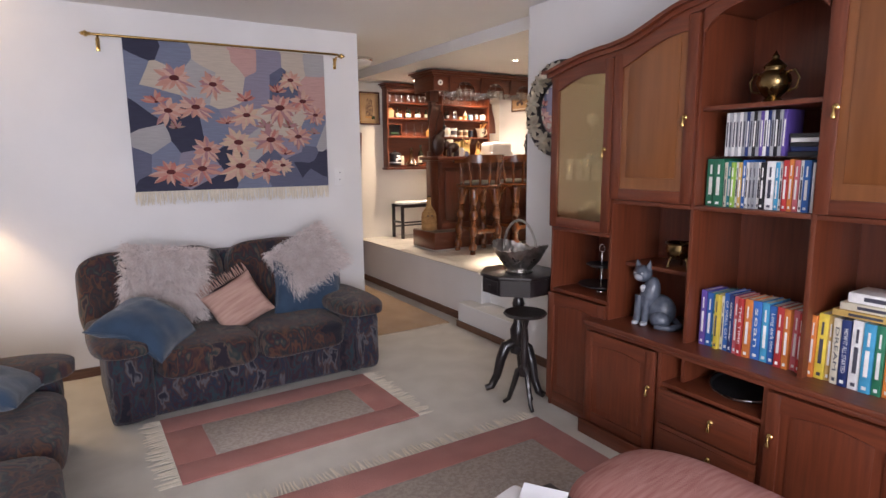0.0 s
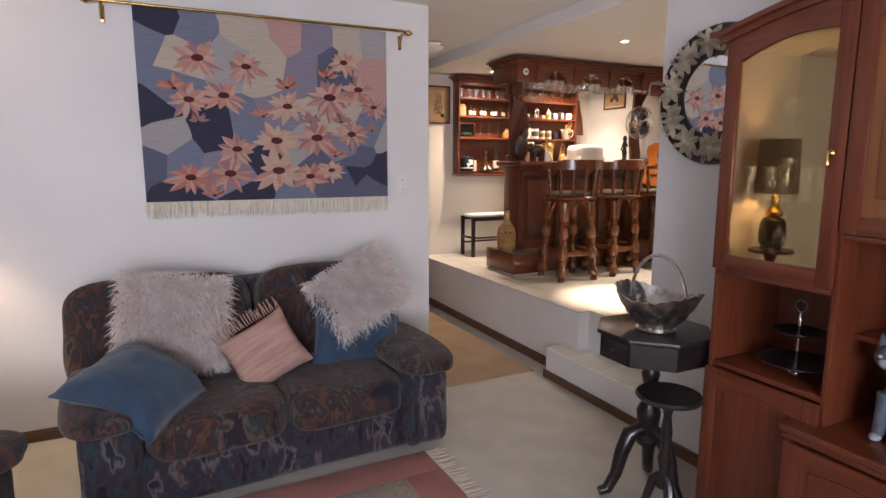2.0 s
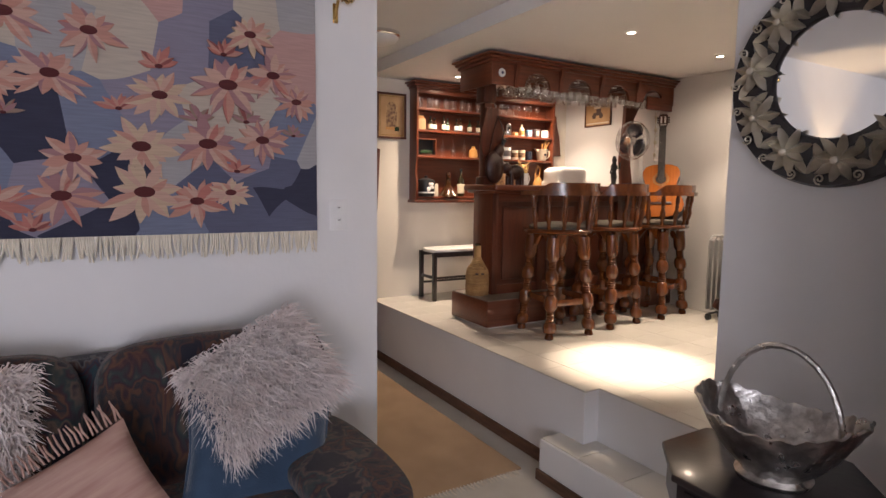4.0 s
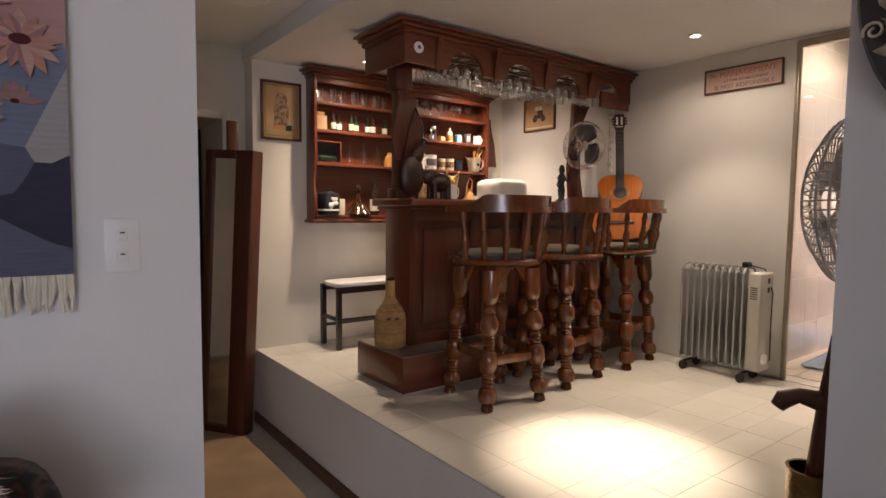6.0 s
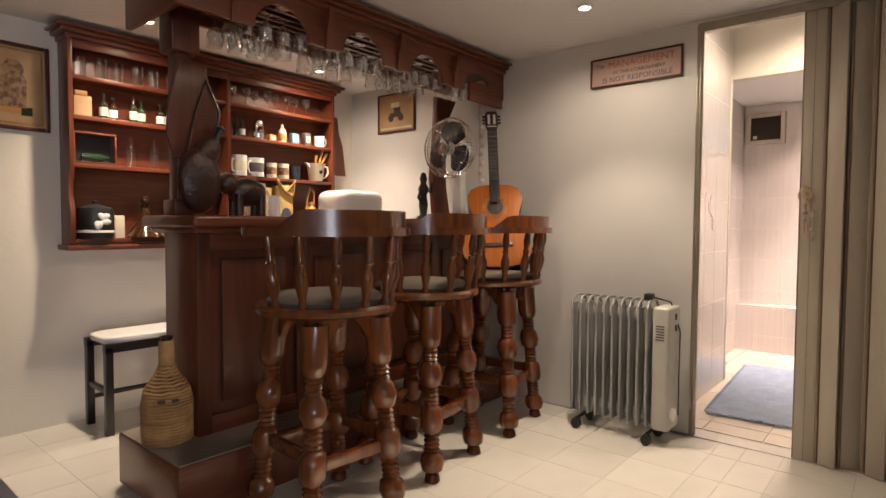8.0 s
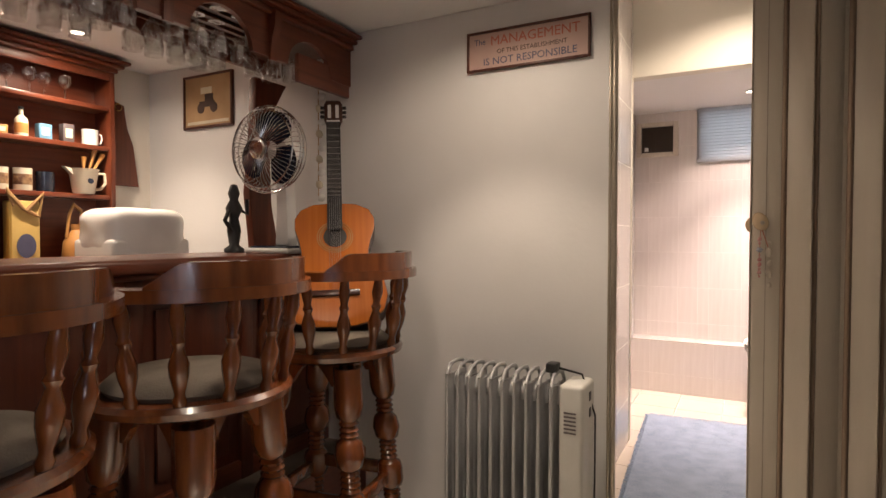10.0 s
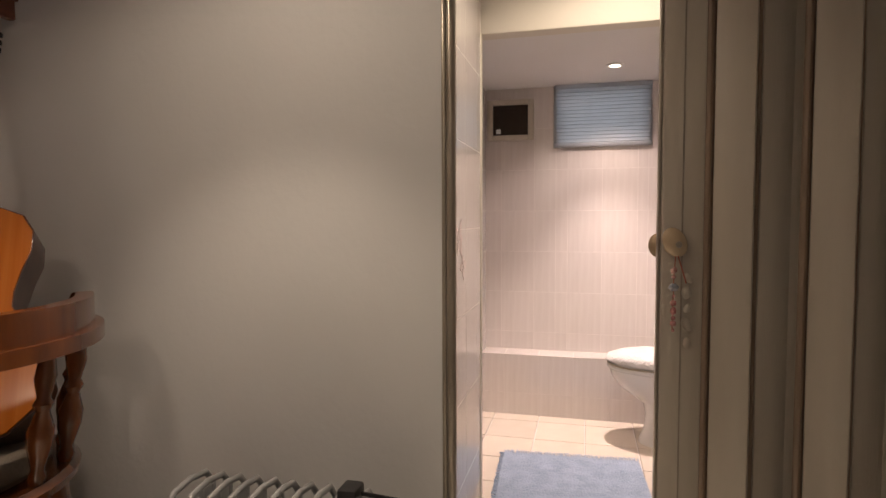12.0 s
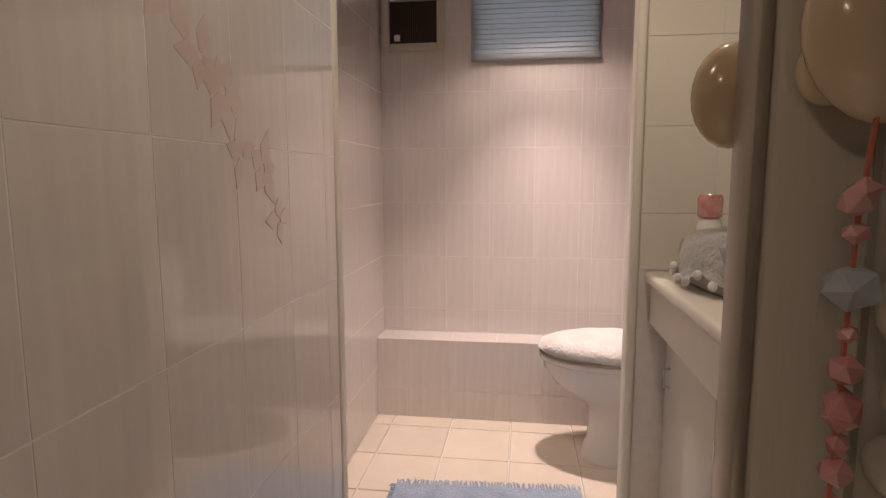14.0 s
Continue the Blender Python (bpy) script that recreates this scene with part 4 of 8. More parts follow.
def crown(y):
    """Height of the crown's underside along the unit, the same both ways from its middle."""
    d = abs(y - 2.035)
    if d > 0.75:
        t = min(1.0, (d - 0.75) / 0.465)
        return 2.075 - 0.075 * t ** 1.7
    if d > 0.265:
        t = (d - 0.265) / 0.485
        return 2.205 - 0.125 * (3 * t * t - 2 * t ** 3)
    return 2.205 + 0.045 * (1 - (d / 0.265) ** 2)


unit = thing("wall_unit", pose(0, 0, 0), "tall red-brown wooden wall unit with doors, shelves and drawers", "cabinet")
FW = 0.02


def panel_y(name, y, z0, z1, x0=UX, t=FW, mt=WOOD):
    return part(name, box(x0, y - t / 2, z0, UB, y + t / 2, z1, 0.002), mt, unit)


for y in (YA - 0.01, YB, YC, YD, YE, YF + 0.01):
    z1 = crown(y) - 0.004
    panel_y("upright", y, 0.0, z1, UX + 0.003)
part("back_board", box(UB - 0.012, YF + 0.02, 0.05, UB, YA - 0.02, 1.99), WOOD, unit)
bm = bmesh.new()
ys = [YF + (YA - YF) * i / 60 for i in range(61)]
add_prism(bm, [(y, 1.9) for y in ys[::-1]] + [(y, crown(y) - 0.003) for y in ys], UB - 0.010, UB - 0.002, "x")
part("back_board", bm, WOOD, unit)
# crown moulding in three steps, following the curve
for x0, dz0, dz1, nm in ((UX - 0.012, -0.002, 0.022, "crown_bead"), (UX - 0.03, 0.020, 0.045, "crown_cove"), (UX - 0.055, 0.043, 0.062, "crown_top")):
    yy = [YF - (UX - x0) + (YA - YF + 2 * (UX - x0)) * i / 80 for i in range(81)]
    part(nm, prism([(y, crown(min(max(y, YF), YA)) + dz1) for y in yy] + [(y, crown(min(max(y, YF), YA)) + dz0) for y in yy[::-1]], x0, UB, "x"), WOOD_Y, unit, smooth=35)
part("keystone", prism([(2.035 - 0.055, 2.36), (2.035 + 0.055, 2.36), (2.035 + 0.04, 2.215), (2.035 - 0.04, 2.215)], UX - 0.075, UX + 0.02, "x", 0.006), WOOD, unit)
# shelves
for y0, y1, z, x0 in ((YB, YA, 1.145, UX), (YB, YA, 0.765, UX + 0.005), (YC, YB, UPZ, UX), (YC, YB, 0.985, UX + 0.12), (YD, YC, UPZ, UX), (YD, YC, 1.785, UX + 0.02), (YE, YD, UPZ, UX), (YF, YE, 1.145, UX), (YF, YE, 0.765, UX)):
    part("shelf", box(x0, y0 + 0.011, z - 0.02, UB - 0.013, y1 - 0.011, z, 0.002), WOOD_Y, unit)
part("shelf", box(UX + 0.06, YD + 0.012, 1.556, UB - 0.02, YC - 0.012, 1.562), GLASS, unit, "clear glass shelf")


def door_panel(y0, y1, z0, z1, panel, arched, x=UX, knob=None, th=0.02):
    """A framed door: stiles, rails with an arched head, and a raised panel or a pane."""
    sw = 0.058
    d = part("door", box(x - th, y0 + 0.003, z0, x, y0 + sw, z1 if not arched else crown(y0 + sw) - 0.004, 0.003), WOOD, unit)
    part("stile", box(x - th, y1 - sw, z0, x, y1 - 0.003, z1 if not arched else crown(y1 - sw) - 0.004, 0.003), WOOD, d)
    part("rail", box(x - th, y0 + sw, z0, x, y1 - sw, z0 + sw, 0.003), WOOD_Y, d)
    n = 14
    ya = [y0 + sw + (y1 - y0 - 2 * sw) * i / n for i in range(n + 1)]
    top = [(crown(y) - 0.004 if arched else z1) for y in ya]
    low = [(crown(y) - 0.075 + 0.02 * math.sin(math.pi * i / n) if arched else z1 - sw + 0.02 * math.sin(math.pi * i / n) - 0.02) for i, y in enumerate(ya)]
    part("rail", prism([(y, z) for y, z in zip(ya, top)] + [(y, z) for y, z in zip(ya[::-1], low[::-1])], x - th, x, "x"), WOOD_Y, d)
    out = [(ya[0], z0 + sw)] + [(ya[-1], z0 + sw)] + [(y, z) for y, z in zip(ya[::-1], low[::-1])]
    if panel == "glass":
        pane = part("pane", prism(out, x - 0.011, x - 0.008, "x"), DOORGLASS, d, "faintly bronze glass pane")
        pane.visible_shadow = False
    else:
        part("panel", prism(out, x - 0.010, x - 0.004, "x"), panel, d, "orange-brown veneer panel" if panel is PANELWOOD else "")
        cy, cz = sum(p[0] for p in out) / len(out), sum(p[1] for p in out) / len(out)
        inner = [(cy + (a - cy) * 0.80, cz + (b - cz) * (0.90 if z1 - z0 > 0.5 else 0.80)) for a, b in out]
        part("raised_field", prism(inner, x - 0.015, x - 0.009, "x", 0.003), panel, d)
    if knob:
        ky, kz = knob
        h = part("handle", lathe([(0.0, 0), (0.012, 0), (0.013, 0.004), (0.006, 0.010), (0.007, 0.018), (0.0, 0.022)], 14, pose(x - th, ky, kz, 0, -90, 0)), BRASS, d, "brass drop handle")
        part("drop", lathe([(0.0, 0), (0.008, 0.003), (0.010, 0.012), (0.005, 0.026), (0.004, 0.045), (0.0, 0.052)], 12, pose(x - th - 0.017, ky, kz - 0.045)), BRASS, h)
    return d


door_panel(YB, YA, 1.15, 2.0, "glass", True, knob=(YB + 0.045, 1.60))
door_panel(YC, YB, UPZ + 0.004, 2.1, PANELWOOD, True, knob=(YC + 0.05, 1.74))
door_panel(YE, YD, UPZ + 0.004, 2.1, PANELWOOD, True, knob=(YD - 0.05, 1.74))
door_panel(YF, YE, 1.15, 2.0, "glass", True)
# arched apron over the open middle
n = 24
ya = [YD + 0.01 + (YC - YD - 0.02) * i / n for i in range(n + 1)]
part("apron", prism([(y, crown(y) - 0.003) for y in ya] + [(y, crown(y) - 0.045 - 0.055 * (2 * i / n - 1) ** 4) for i, y in list(enumerate(ya))[::-1]], UX - 0.006, UX + 0.014, "x"), WOOD_Y, unit)
# glass shelves behind the glazed door, lower wings
for z in (1.42, 1.66):
    part("shelf", box(UX + 0.03, YB + 0.012, z, UB - 0.02, YA - 0.022, z + 0.006), GLASS, unit, "clear glass shelf")
door_panel(YB + 0.0, YA, 0.05, 0.74, WOOD, False)
part("plinth", box(UX + 0.01, YF, 0, UB, YA, 0.05, 0.002), WOOD_Y, unit)
# base cabinet, deeper than the upper part
QX = 3.405
part("worktop", box(QX - 0.012, YE + 0.02, CT - 0.028, UB - 0.013, YB + 0.085, CT, 0.008, 3), WOOD_Y, unit, "polished red-brown worktop")
part("worktop_mould", box(QX - 0.004, YE + 0.03, CT - 0.05, UX + 0.1, YB + 0.075, CT - 0.028, 0.006, 2), WOOD_Y, unit)
part("base_side", box(QX + 0.003, YB + 0.045, 0.07, UX + 0.002, YB + 0.065, CT - 0.05, 0.002), WOOD, unit)
for y in (YC + 0.07, YD + 0.08, YE + 0.06):
    part("base_upright", box(QX + 0.003, y - 0.012, 0.07, UB - 0.012, y + 0.012, CT - 0.05, 0.002), WOOD, unit)
door_panel(YC + 0.082, YB + 0.063, 0.085, CT - 0.055, WOOD, False, x=QX + 0.003, knob=(YC + 0.115, 0.42))
door_panel(YE + 0.072, YD + 0.068, 0.085, CT - 0.055, WOOD, False, x=QX + 0.003, knob=(YD + 0.04, 0.42))
part("niche_floor", box(QX + 0.01, YD + 0.092, 0.445, UB - 0.012, YC + 0.058, 0.465, 0.002), WOOD_Y, unit)
for z0, z1 in ((0.27, 0.44), (0.085, 0.262)):
    dr = part("drawer", box(QX - 0.016, YD + 0.094, z0, QX + 0.003, YC + 0.056, z1, 0.004), WOOD_Y, unit)
    part("drawer_field", box(QX - 0.021, YD + 0.115, z0 + 0.02, QX - 0.0155, YC + 0.035, z1 - 0.02, 0.003), WOOD_Y, dr)
    kz = (z0 + z1) / 2 + 0.02
    h = part("handle", lathe([(0.0, 0), (0.012, 0), (0.013, 0.004), (0.006, 0.010), (0.007, 0.018), (0.0, 0.022)], 14, pose(QX - 0.02, 2.07, kz, 0, -90, 0)), BRASS, dr, "brass drop handle")
    part("drop", lathe([(0.0, 0), (0.008, 0.003), (0.010, 0.012), (0.005, 0.026), (0.004, 0.045), (0.0, 0.052)], 12, pose(QX - 0.037, 2.07, kz - 0.045)), BRASS, h)
part("base_plinth", box(QX - 0.02, YE + 0.03, 0.0, QX + 0.03, YB + 0.075, 0.075, 0.012, 3), WOOD_Y, unit)
part("bracket_foot", prism([(YB + 0.085, 0), (YB + 0.085, 0.085), (YC + 0.05, 0.085), (YC + 0.09, 0.045), (YC + 0.05, 0.0)], QX - 0.03, QX - 0.0205, "x", 0.003), WOOD_Y, unit)


# ---- things in the wall unit ----
def book(x, y, z, t, h, d, colour, lean=0.0, group="books in the wall unit", lettered=True, title=None, ink=(0.8, 0.8, 0.78)):
    """An upright book: cover, page block and lettering bars on the spine; the spine faces -x."""
    cov = cover(colour)
    bm = bmesh.new()
    add_box(bm, 0, -t / 2, 0, d, -t / 2 + 0.002, h, 0)
    add_box(bm, 0, t / 2 - 0.002, 0, d, t / 2, h, 0)
    add_box(bm, -0.003, -t / 2, 0, 0.003, t / 2, h, 0.0015)
    ob = part("book", bm, cov, m=pose(x, y, z, lean, 0, 0))
    tagged(ob, "upright " + NAMES[colour] + " hardback book on the wall unit shelf", "book", group)
    part("page_block", box(0.003, -t / 2 + 0.002, 0.003, d - 0.004, t / 2 - 0.002, h - 0.004), PAPER, ob, "cream page block")
    if lettered and t > 0.012:
        inkm = cover("ink_white") if colour not in ("cream", "white", "yellow", "grey") else cover("ink_dark")
        if title:
            spine_words(ob, title, t, h, inkm)
        else:
            bm = bmesh.new()
            add_box(bm, -0.0042, -t * 0.18, h * 0.24, -0.0028, t * 0.20, h * 0.62)
            add_box(bm, -0.0042, -t * 0.10, h * 0.68, -0.0028, t * 0.12, h * 0.88)
            part("spine_lettering", bm, inkm, ob)
        part("spine_mark", box(-0.0042, -t * 0.2, h * 0.05, -0.0028, t * 0.2, h * 0.10), inkm, ob)
    return ob


def spine_words(ob, title, t, h, inkm):
    m = Matrix.Translation((-0.0036, 0, h * 0.54)) @ Matrix(((0, 0, -1, 0), (0, 1, 0, 0), (1, 0, 0, 0), (0, 0, 0, 1))) @ pose(0, 0, 0, 0, 0, 180)
    return words("spine_title", title, t * 0.66, m, inkm, ob, 0.0004, h * 0.66)


COVERS, NAMES = {}, {}
for key, c, nm in (("violet", (0.10, 0.06, 0.28), "violet"), ("blue", (0.03, 0.13, 0.42), "blue"), ("cyan", (0.05, 0.30, 0.50), "light blue"), ("teal", (0.04, 0.25, 0.28), "teal"), ("yellow", (0.62, 0.48, 0.06), "yellow"), ("navy", (0.015, 0.03, 0.12), "navy"),
                   ("red", (0.42, 0.035, 0.035), "red"), ("pink", (0.50, 0.12, 0.14), "pink"), ("orange", (0.60, 0.19, 0.04), "orange"), ("green", (0.28, 0.48, 0.08), "bright green"), ("darkgreen", (0.02, 0.15, 0.08), "dark green"), ("cream", (0.60, 0.56, 0.44), "cream"),
                   ("white", (0.68, 0.68, 0.67), "white"), ("grey", (0.34, 0.35, 0.37), "grey"), ("gold", (0.50, 0.33, 0.10), "gold"), ("black", (0.015, 0.015, 0.018), "black"), ("ink_white", (0.75, 0.74, 0.70), "white"), ("ink_dark", (0.05, 0.05, 0.07), "dark")):
    COVERS[key], NAMES[key] = c, nm
made_covers = {}


def cover(key):
    if key not in made_covers:
        c = COVERS[key]
        made_covers[key] = mat("book_cloth_" + NAMES[key].replace(" ", "_"), c, 0.38, second=tuple(min(0.9, v * 1.25 + 0.006) for v in c), scale=24, random_value=0.12, bump=0.05, bump_scale=200)
    return made_covers[key]


ROW = [("violet", .030, .245, None), ("blue", .032, .240, None), ("teal", .018, .243, None), ("yellow", .022, .240, None), ("cream", .016, .236, None), ("blue", .028, .252, "OF SMALL CAT"), ("navy", .022, .250, "winter wonder"), ("pink", .024, .247, None), ("red", .026, .245, "THE TIME"),
       ("orange", .034, .247, None), ("blue", .042, .245, "sean"), ("cyan", .034, .245, None), ("blue", .034, .240, "Long dark time"), ("red", .030, .243, None), ("orange", .028, .240, None), ("pink", .028, .240, None), ("red", .024, .235, None), ("green", .024, .205, None), ("orange", .022, .240, None),
       ("yellow", .038, .250, None), ("gold", .024, .247, None), ("cream", .030, .245, "DREAM"), ("navy", .034, .247, "HOW IT ALL STARTED"), ("white", .040, .252, None), ("cyan", .040, .250, None), ("darkgreen", .032, .250, None), ("orange", .03, .245, None), ("white", .034, .24, None), ("navy", .03, .246, None)]
y = 2.262
brnd = random.Random(5)
for c, t, h, title in ROW:
    book(3.545 + brnd.uniform(-0.008, 0.012), y - t / 2, CT, t - 0.002, h * 1.09, 0.16, c, brnd.uniform(-0.6, 0.6), title=title)
    y -= t
    if y < 1.40:
        break
for i, (c, t, ln) in enumerate((("gold", .026, .23), ("cream", .030, .24), ("white", .040, .22))):
    z = CT + 0.276 + sum((.026, .030, .040)[:i])
    ob = part("book", box(0, -ln, 0, 0.16, 0, t - 0.001, 0.002), cover(c), m=pose(3.555 + 0.012 * i, 1.70 - 0.02 * i, z))
    tagged(ob, NAMES[c] + " book lying flat on top of the upright books", "book", "books in the wall unit")
    part("spine_lettering", box(-0.001, -ln * 0.75, t * 0.3, 0.0004, -ln * 0.25, t * 0.7), cover("ink_dark"), ob)
y = 2.275
for c, t, h in (("darkgreen", .044, .215), ("darkgreen", .044, .215), ("cream", .014, .2), ("teal", .022, .205), ("green", .018, .20), ("white", .014, .2), ("gold", .016, .20), ("blue", .02, .21), ("white", .014, .2), ("grey", .016, .2), ("grey", .016, .2), ("white", .016, .2), ("black", .022, .2),
                ("white", .036, .205), ("cyan", .018, .2), ("white", .016, .2), ("red", .024, .21), ("orange", .020, .215), ("pink", .022, .21), ("white", .016, .21), ("blue", .03, .21), ("white", .012, .2), ("green", .016, .215), ("grey", .016, .2), ("white", .022, .205)):
    book(3.545 + brnd.uniform(-0.004, 0.008), y - t / 2, UPZ, t - 0.0015, h, 0.14, c, 0)
    y -= t
    if y < 1.80:
        break
y = 2.195
for c, t in [(k, 0.0155) for k in ("white", "grey", "white", "grey", "white", "grey", "navy", "grey", "black", "grey", "violet", "white", "navy", "grey", "black", "grey", "violet")]:
    ob = part("film_case", box(0, -t / 2 + 0.0006, 0, 0.135, t / 2 - 0.0006, 0.19, 0.001), cover(c), m=pose(3.56, y, 1.562, brnd.uniform(-0.5, 0.5)))
    tagged(ob, "slim " + NAMES[c] + " plastic film case on the glass shelf", "film case", "film cases on the glass shelf")
    part("spine_lettering", box(-0.0006, -t * 0.2, 0.04, 0.0004, t * 0.2, 0.15), cover("ink_dark" if c in ("white", "grey") else "ink_white"), ob)
    y -= t
for i, c in enumerate(("black", "navy", "black", "white", "black")):
    ob = part("book", box(0, -0.12, 0, 0.15, 0, 0.017, 0.001), cover(c), m=pose(3.56 + 0.006 * (i % 3), 1.925 - 0.008 * (i % 2), 1.562 + 0.0185 * i))
    tagged(ob, "thin " + NAMES[c] + " book lying in a stack", "book", "books in the wall unit")

th = thing("brass_urn", pose(3.66, 2.06, 1.785), "lidded brass urn with two loop handles on the shelf", "urn")
part("body", lathe([(0.0, 0), (0.045, 0), (0.047, 0.008), (0.028, 0.025), (0.055, 0.055), (0.070, 0.09), (0.062, 0.12), (0.040, 0.14), (0.042, 0.15), (0.0, 0.152)], 28), AGEDBRASS, th)
part("lid", lathe([(0.043, 0.150), (0.046, 0.157), (0.036, 0.168), (0.020, 0.182), (0.012, 0.190), (0.016, 0.200), (0.006, 0.212), (0.0, 0.225)], 24), AGEDBRASS, th)
for s in (-1, 1):
    part("handle", tube([(0, s * 0.055, 0.13), (0, s * 0.085, 0.135), (0, s * 0.105, 0.10), (0, s * 0.095, 0.06), (0, s * 0.062, 0.05)], 0.0045, 8), AGEDBRASS, th)
th = thing("brass_pot", pose(3.70, 2.50, 0.985), "small three-legged brass pot on the shelf", "pot")
part("bowl", lathe([(0.0, 0.045), (0.035, 0.047), (0.060, 0.065), (0.070, 0.095), (0.064, 0.122), (0.074, 0.132), (0.070, 0.133), (0.058, 0.12), (0.062, 0.095), (0.0, 0.060)], 28), AGEDBRASS, th)
for k in range(3):
    a = k * 2.094 + 0.4
    part("leg", tube([(0.040 * math.cos(a), 0.040 * math.sin(a), 0.058), (0.052 * math.cos(a), 0.052 * math.sin(a), 0.03), (0.056 * math.cos(a), 0.056 * math.sin(a), 0.004)], [0.007, 0.005, 0.007], 8), AGEDBRASS, th)
# cat figurine, one plain shape
bm = bmesh.new()


def blob(bm, c, r, m=None, mi=0, n=12):
    g = bmesh.ops.create_uvsphere(bm, u_segments=n * 2, v_segments=n, radius=1.0)
    mm = Matrix.Translation(c) @ (m or Matrix()) @ Matrix.Diagonal((*r, 1))
    bmesh.ops.transform(bm, matrix=mm, verts=g["verts"])
    for f in {f for v in g["verts"] for f in v.link_faces}:
        f.material_index = mi
    return bm


blob(bm, (0.02, -0.03, 0.085), (0.062, 0.085, 0.085))
blob(bm, (0.0, 0.025, 0.15), (0.050, 0.052, 0.115), pose(0, 0, 0, 14, 0, 0))
blob(bm, (-0.01, 0.062, 0.275), (0.050, 0.050, 0.046))
blob(bm, (-0.045, 0.066, 0.262), (0.022, 0.026, 0.020), None, 1)
blob(bm, (-0.035, 0.045, 0.20), (0.013, 0.016, 0.022), None, 1)
for s in (-1, 1):
    bmesh.ops.create_cone(bm, segments=10, radius1=0.022, radius2=0.002, depth=0.05, matrix=pose(-0.005, 0.062 + s * 0.032, 0.325, s * -12, 0, 0))
    add_tube(bm, [(-0.03, 0.045 + s * 0.022, 0.16), (-0.035, 0.047 + s * 0.022, 0.08), (-0.038, 0.05 + s * 0.022, 0.02)], [0.022, 0.019, 0.018], 10)
    blob(bm, (-0.052, 0.05 + s * 0.024, 0.012), (0.028, 0.018, 0.013), None, 1)
    blob(bm, (-0.052, 0.066 + s * 0.020, 0.283), (0.005, 0.008, 0.006), None, 1)
blob(bm, (-0.03, -0.055, 0.045), (0.045, 0.055, 0.045))
add_tube(bm, [(0.05, -0.10, 0.03), (0.01, -0.145, 0.018), (-0.05, -0.13, 0.016), (-0.075, -0.08, 0.016), (-0.08, -0.05, 0.016)], [0.018, 0.017, 0.016, 0.015, 0.011], 10)
ob = part("cat_figurine", bm, [CATFUR, CATWHITE], m=pose(3.62, 2.585, CT, 0, 0, 12), smooth=60)
tagged(ob, "grey-blue sitting cat figurine with white paws", "figurine")
# tray in the niche, cake stand
th = thing("tray", pose(3.64, 2.06, 0.467), "round dark tray with a silver rim, tilted in the niche", "tray")
part("dish", lathe([(0.0, 0), (0.15, 0), (0.16, 0.012), (0.155, 0.014), (0.145, 0.005), (0.0, 0.005)], 40, pose(0, 0, 0.022, 0, -8, 0)), BLACK, th)
part("rim", tube([(0.16 * math.cos(k * math.pi / 20), 0.16 * math.sin(k * math.pi / 20), 0.035 + 0.0222 * math.cos(k * math.pi / 20)) for k in range(40)], 0.004, 8, True), CHROME, th, "polished silver rim")
th = thing("cake_stand", pose(3.66, 2.99, 0.765), "two-tier dark glass cake stand with a silver stem", "cake stand")
for z, r in ((0.03, 0.135), (0.15, 0.09)):
    part("plate", lathe([(0.0, z), (r * 0.7, z), (r, z + 0.014), (r, z + 0.018), (r * 0.68, z + 0.005), (0.0, z + 0.005)], 36), BLACK, th)
part("stem", lathe([(0.03, 0), (0.03, 0.006), (0.006, 0.03), (0.008, 0.09), (0.006, 0.15), (0.008, 0.2), (0.005, 0.235), (0.0, 0.24)], 14), CHROME, th, "silver stem")
part("ring", tube([(0, 0.022 * math.cos(k * math.pi / 8), 0.262 + 0.022 * math.sin(k * math.pi / 8)) for k in range(16)], 0.003, 6, True), CHROME, th)


def goblet(x, y, z, h, r, group, label, upside=False, seg=14):
    """A stemmed glass, standing, or hanging by its foot."""
    prof = [(0.0, 0), (r * 0.85, 0), (r * 0.85, 0.002), (0.006, 0.008), (0.004, 0.012), (0.004, h * 0.42), (r * 0.55, h * 0.50), (r, h * 0.70), (r * 0.92, h), (r * 0.86, h), (r * 0.93, h * 0.70), (r * 0.5, h * 0.53), (0.0, h * 0.49)]
    key = (round(h, 3), round(r, 3), seg)
    if key not in goblet_meshes:
        goblet_meshes[key] = to_mesh("wine_glass", lathe(prof, seg), CRYSTAL, 50)
    ob = new("wine_glass", goblet_meshes[key])
    ob.matrix_basis = pose(x, y, z, 180 if upside else 0, 0, (x * 977 + y * 631) % 90)
    ob.visible_shadow = False
    return tagged(ob, label, "glass", group)


def tumbler(x, y, z, h, r, group, label, seg=14):
    key = ("t", round(h, 3), round(r, 3), seg)
    if key not in goblet_meshes:
        goblet_meshes[key] = to_mesh("tumbler", lathe([(0.0, 0), (r * 0.82, 0), (r, h), (r * 0.94, h), (r * 0.76, 0.008), (0.0, 0.008)], seg), CRYSTAL, 50)
    ob = new("tumbler", goblet_meshes[key])
    ob.matrix_basis = pose(x, y, z)
    ob.visible_shadow = False
    return tagged(ob, label, "glass", group)


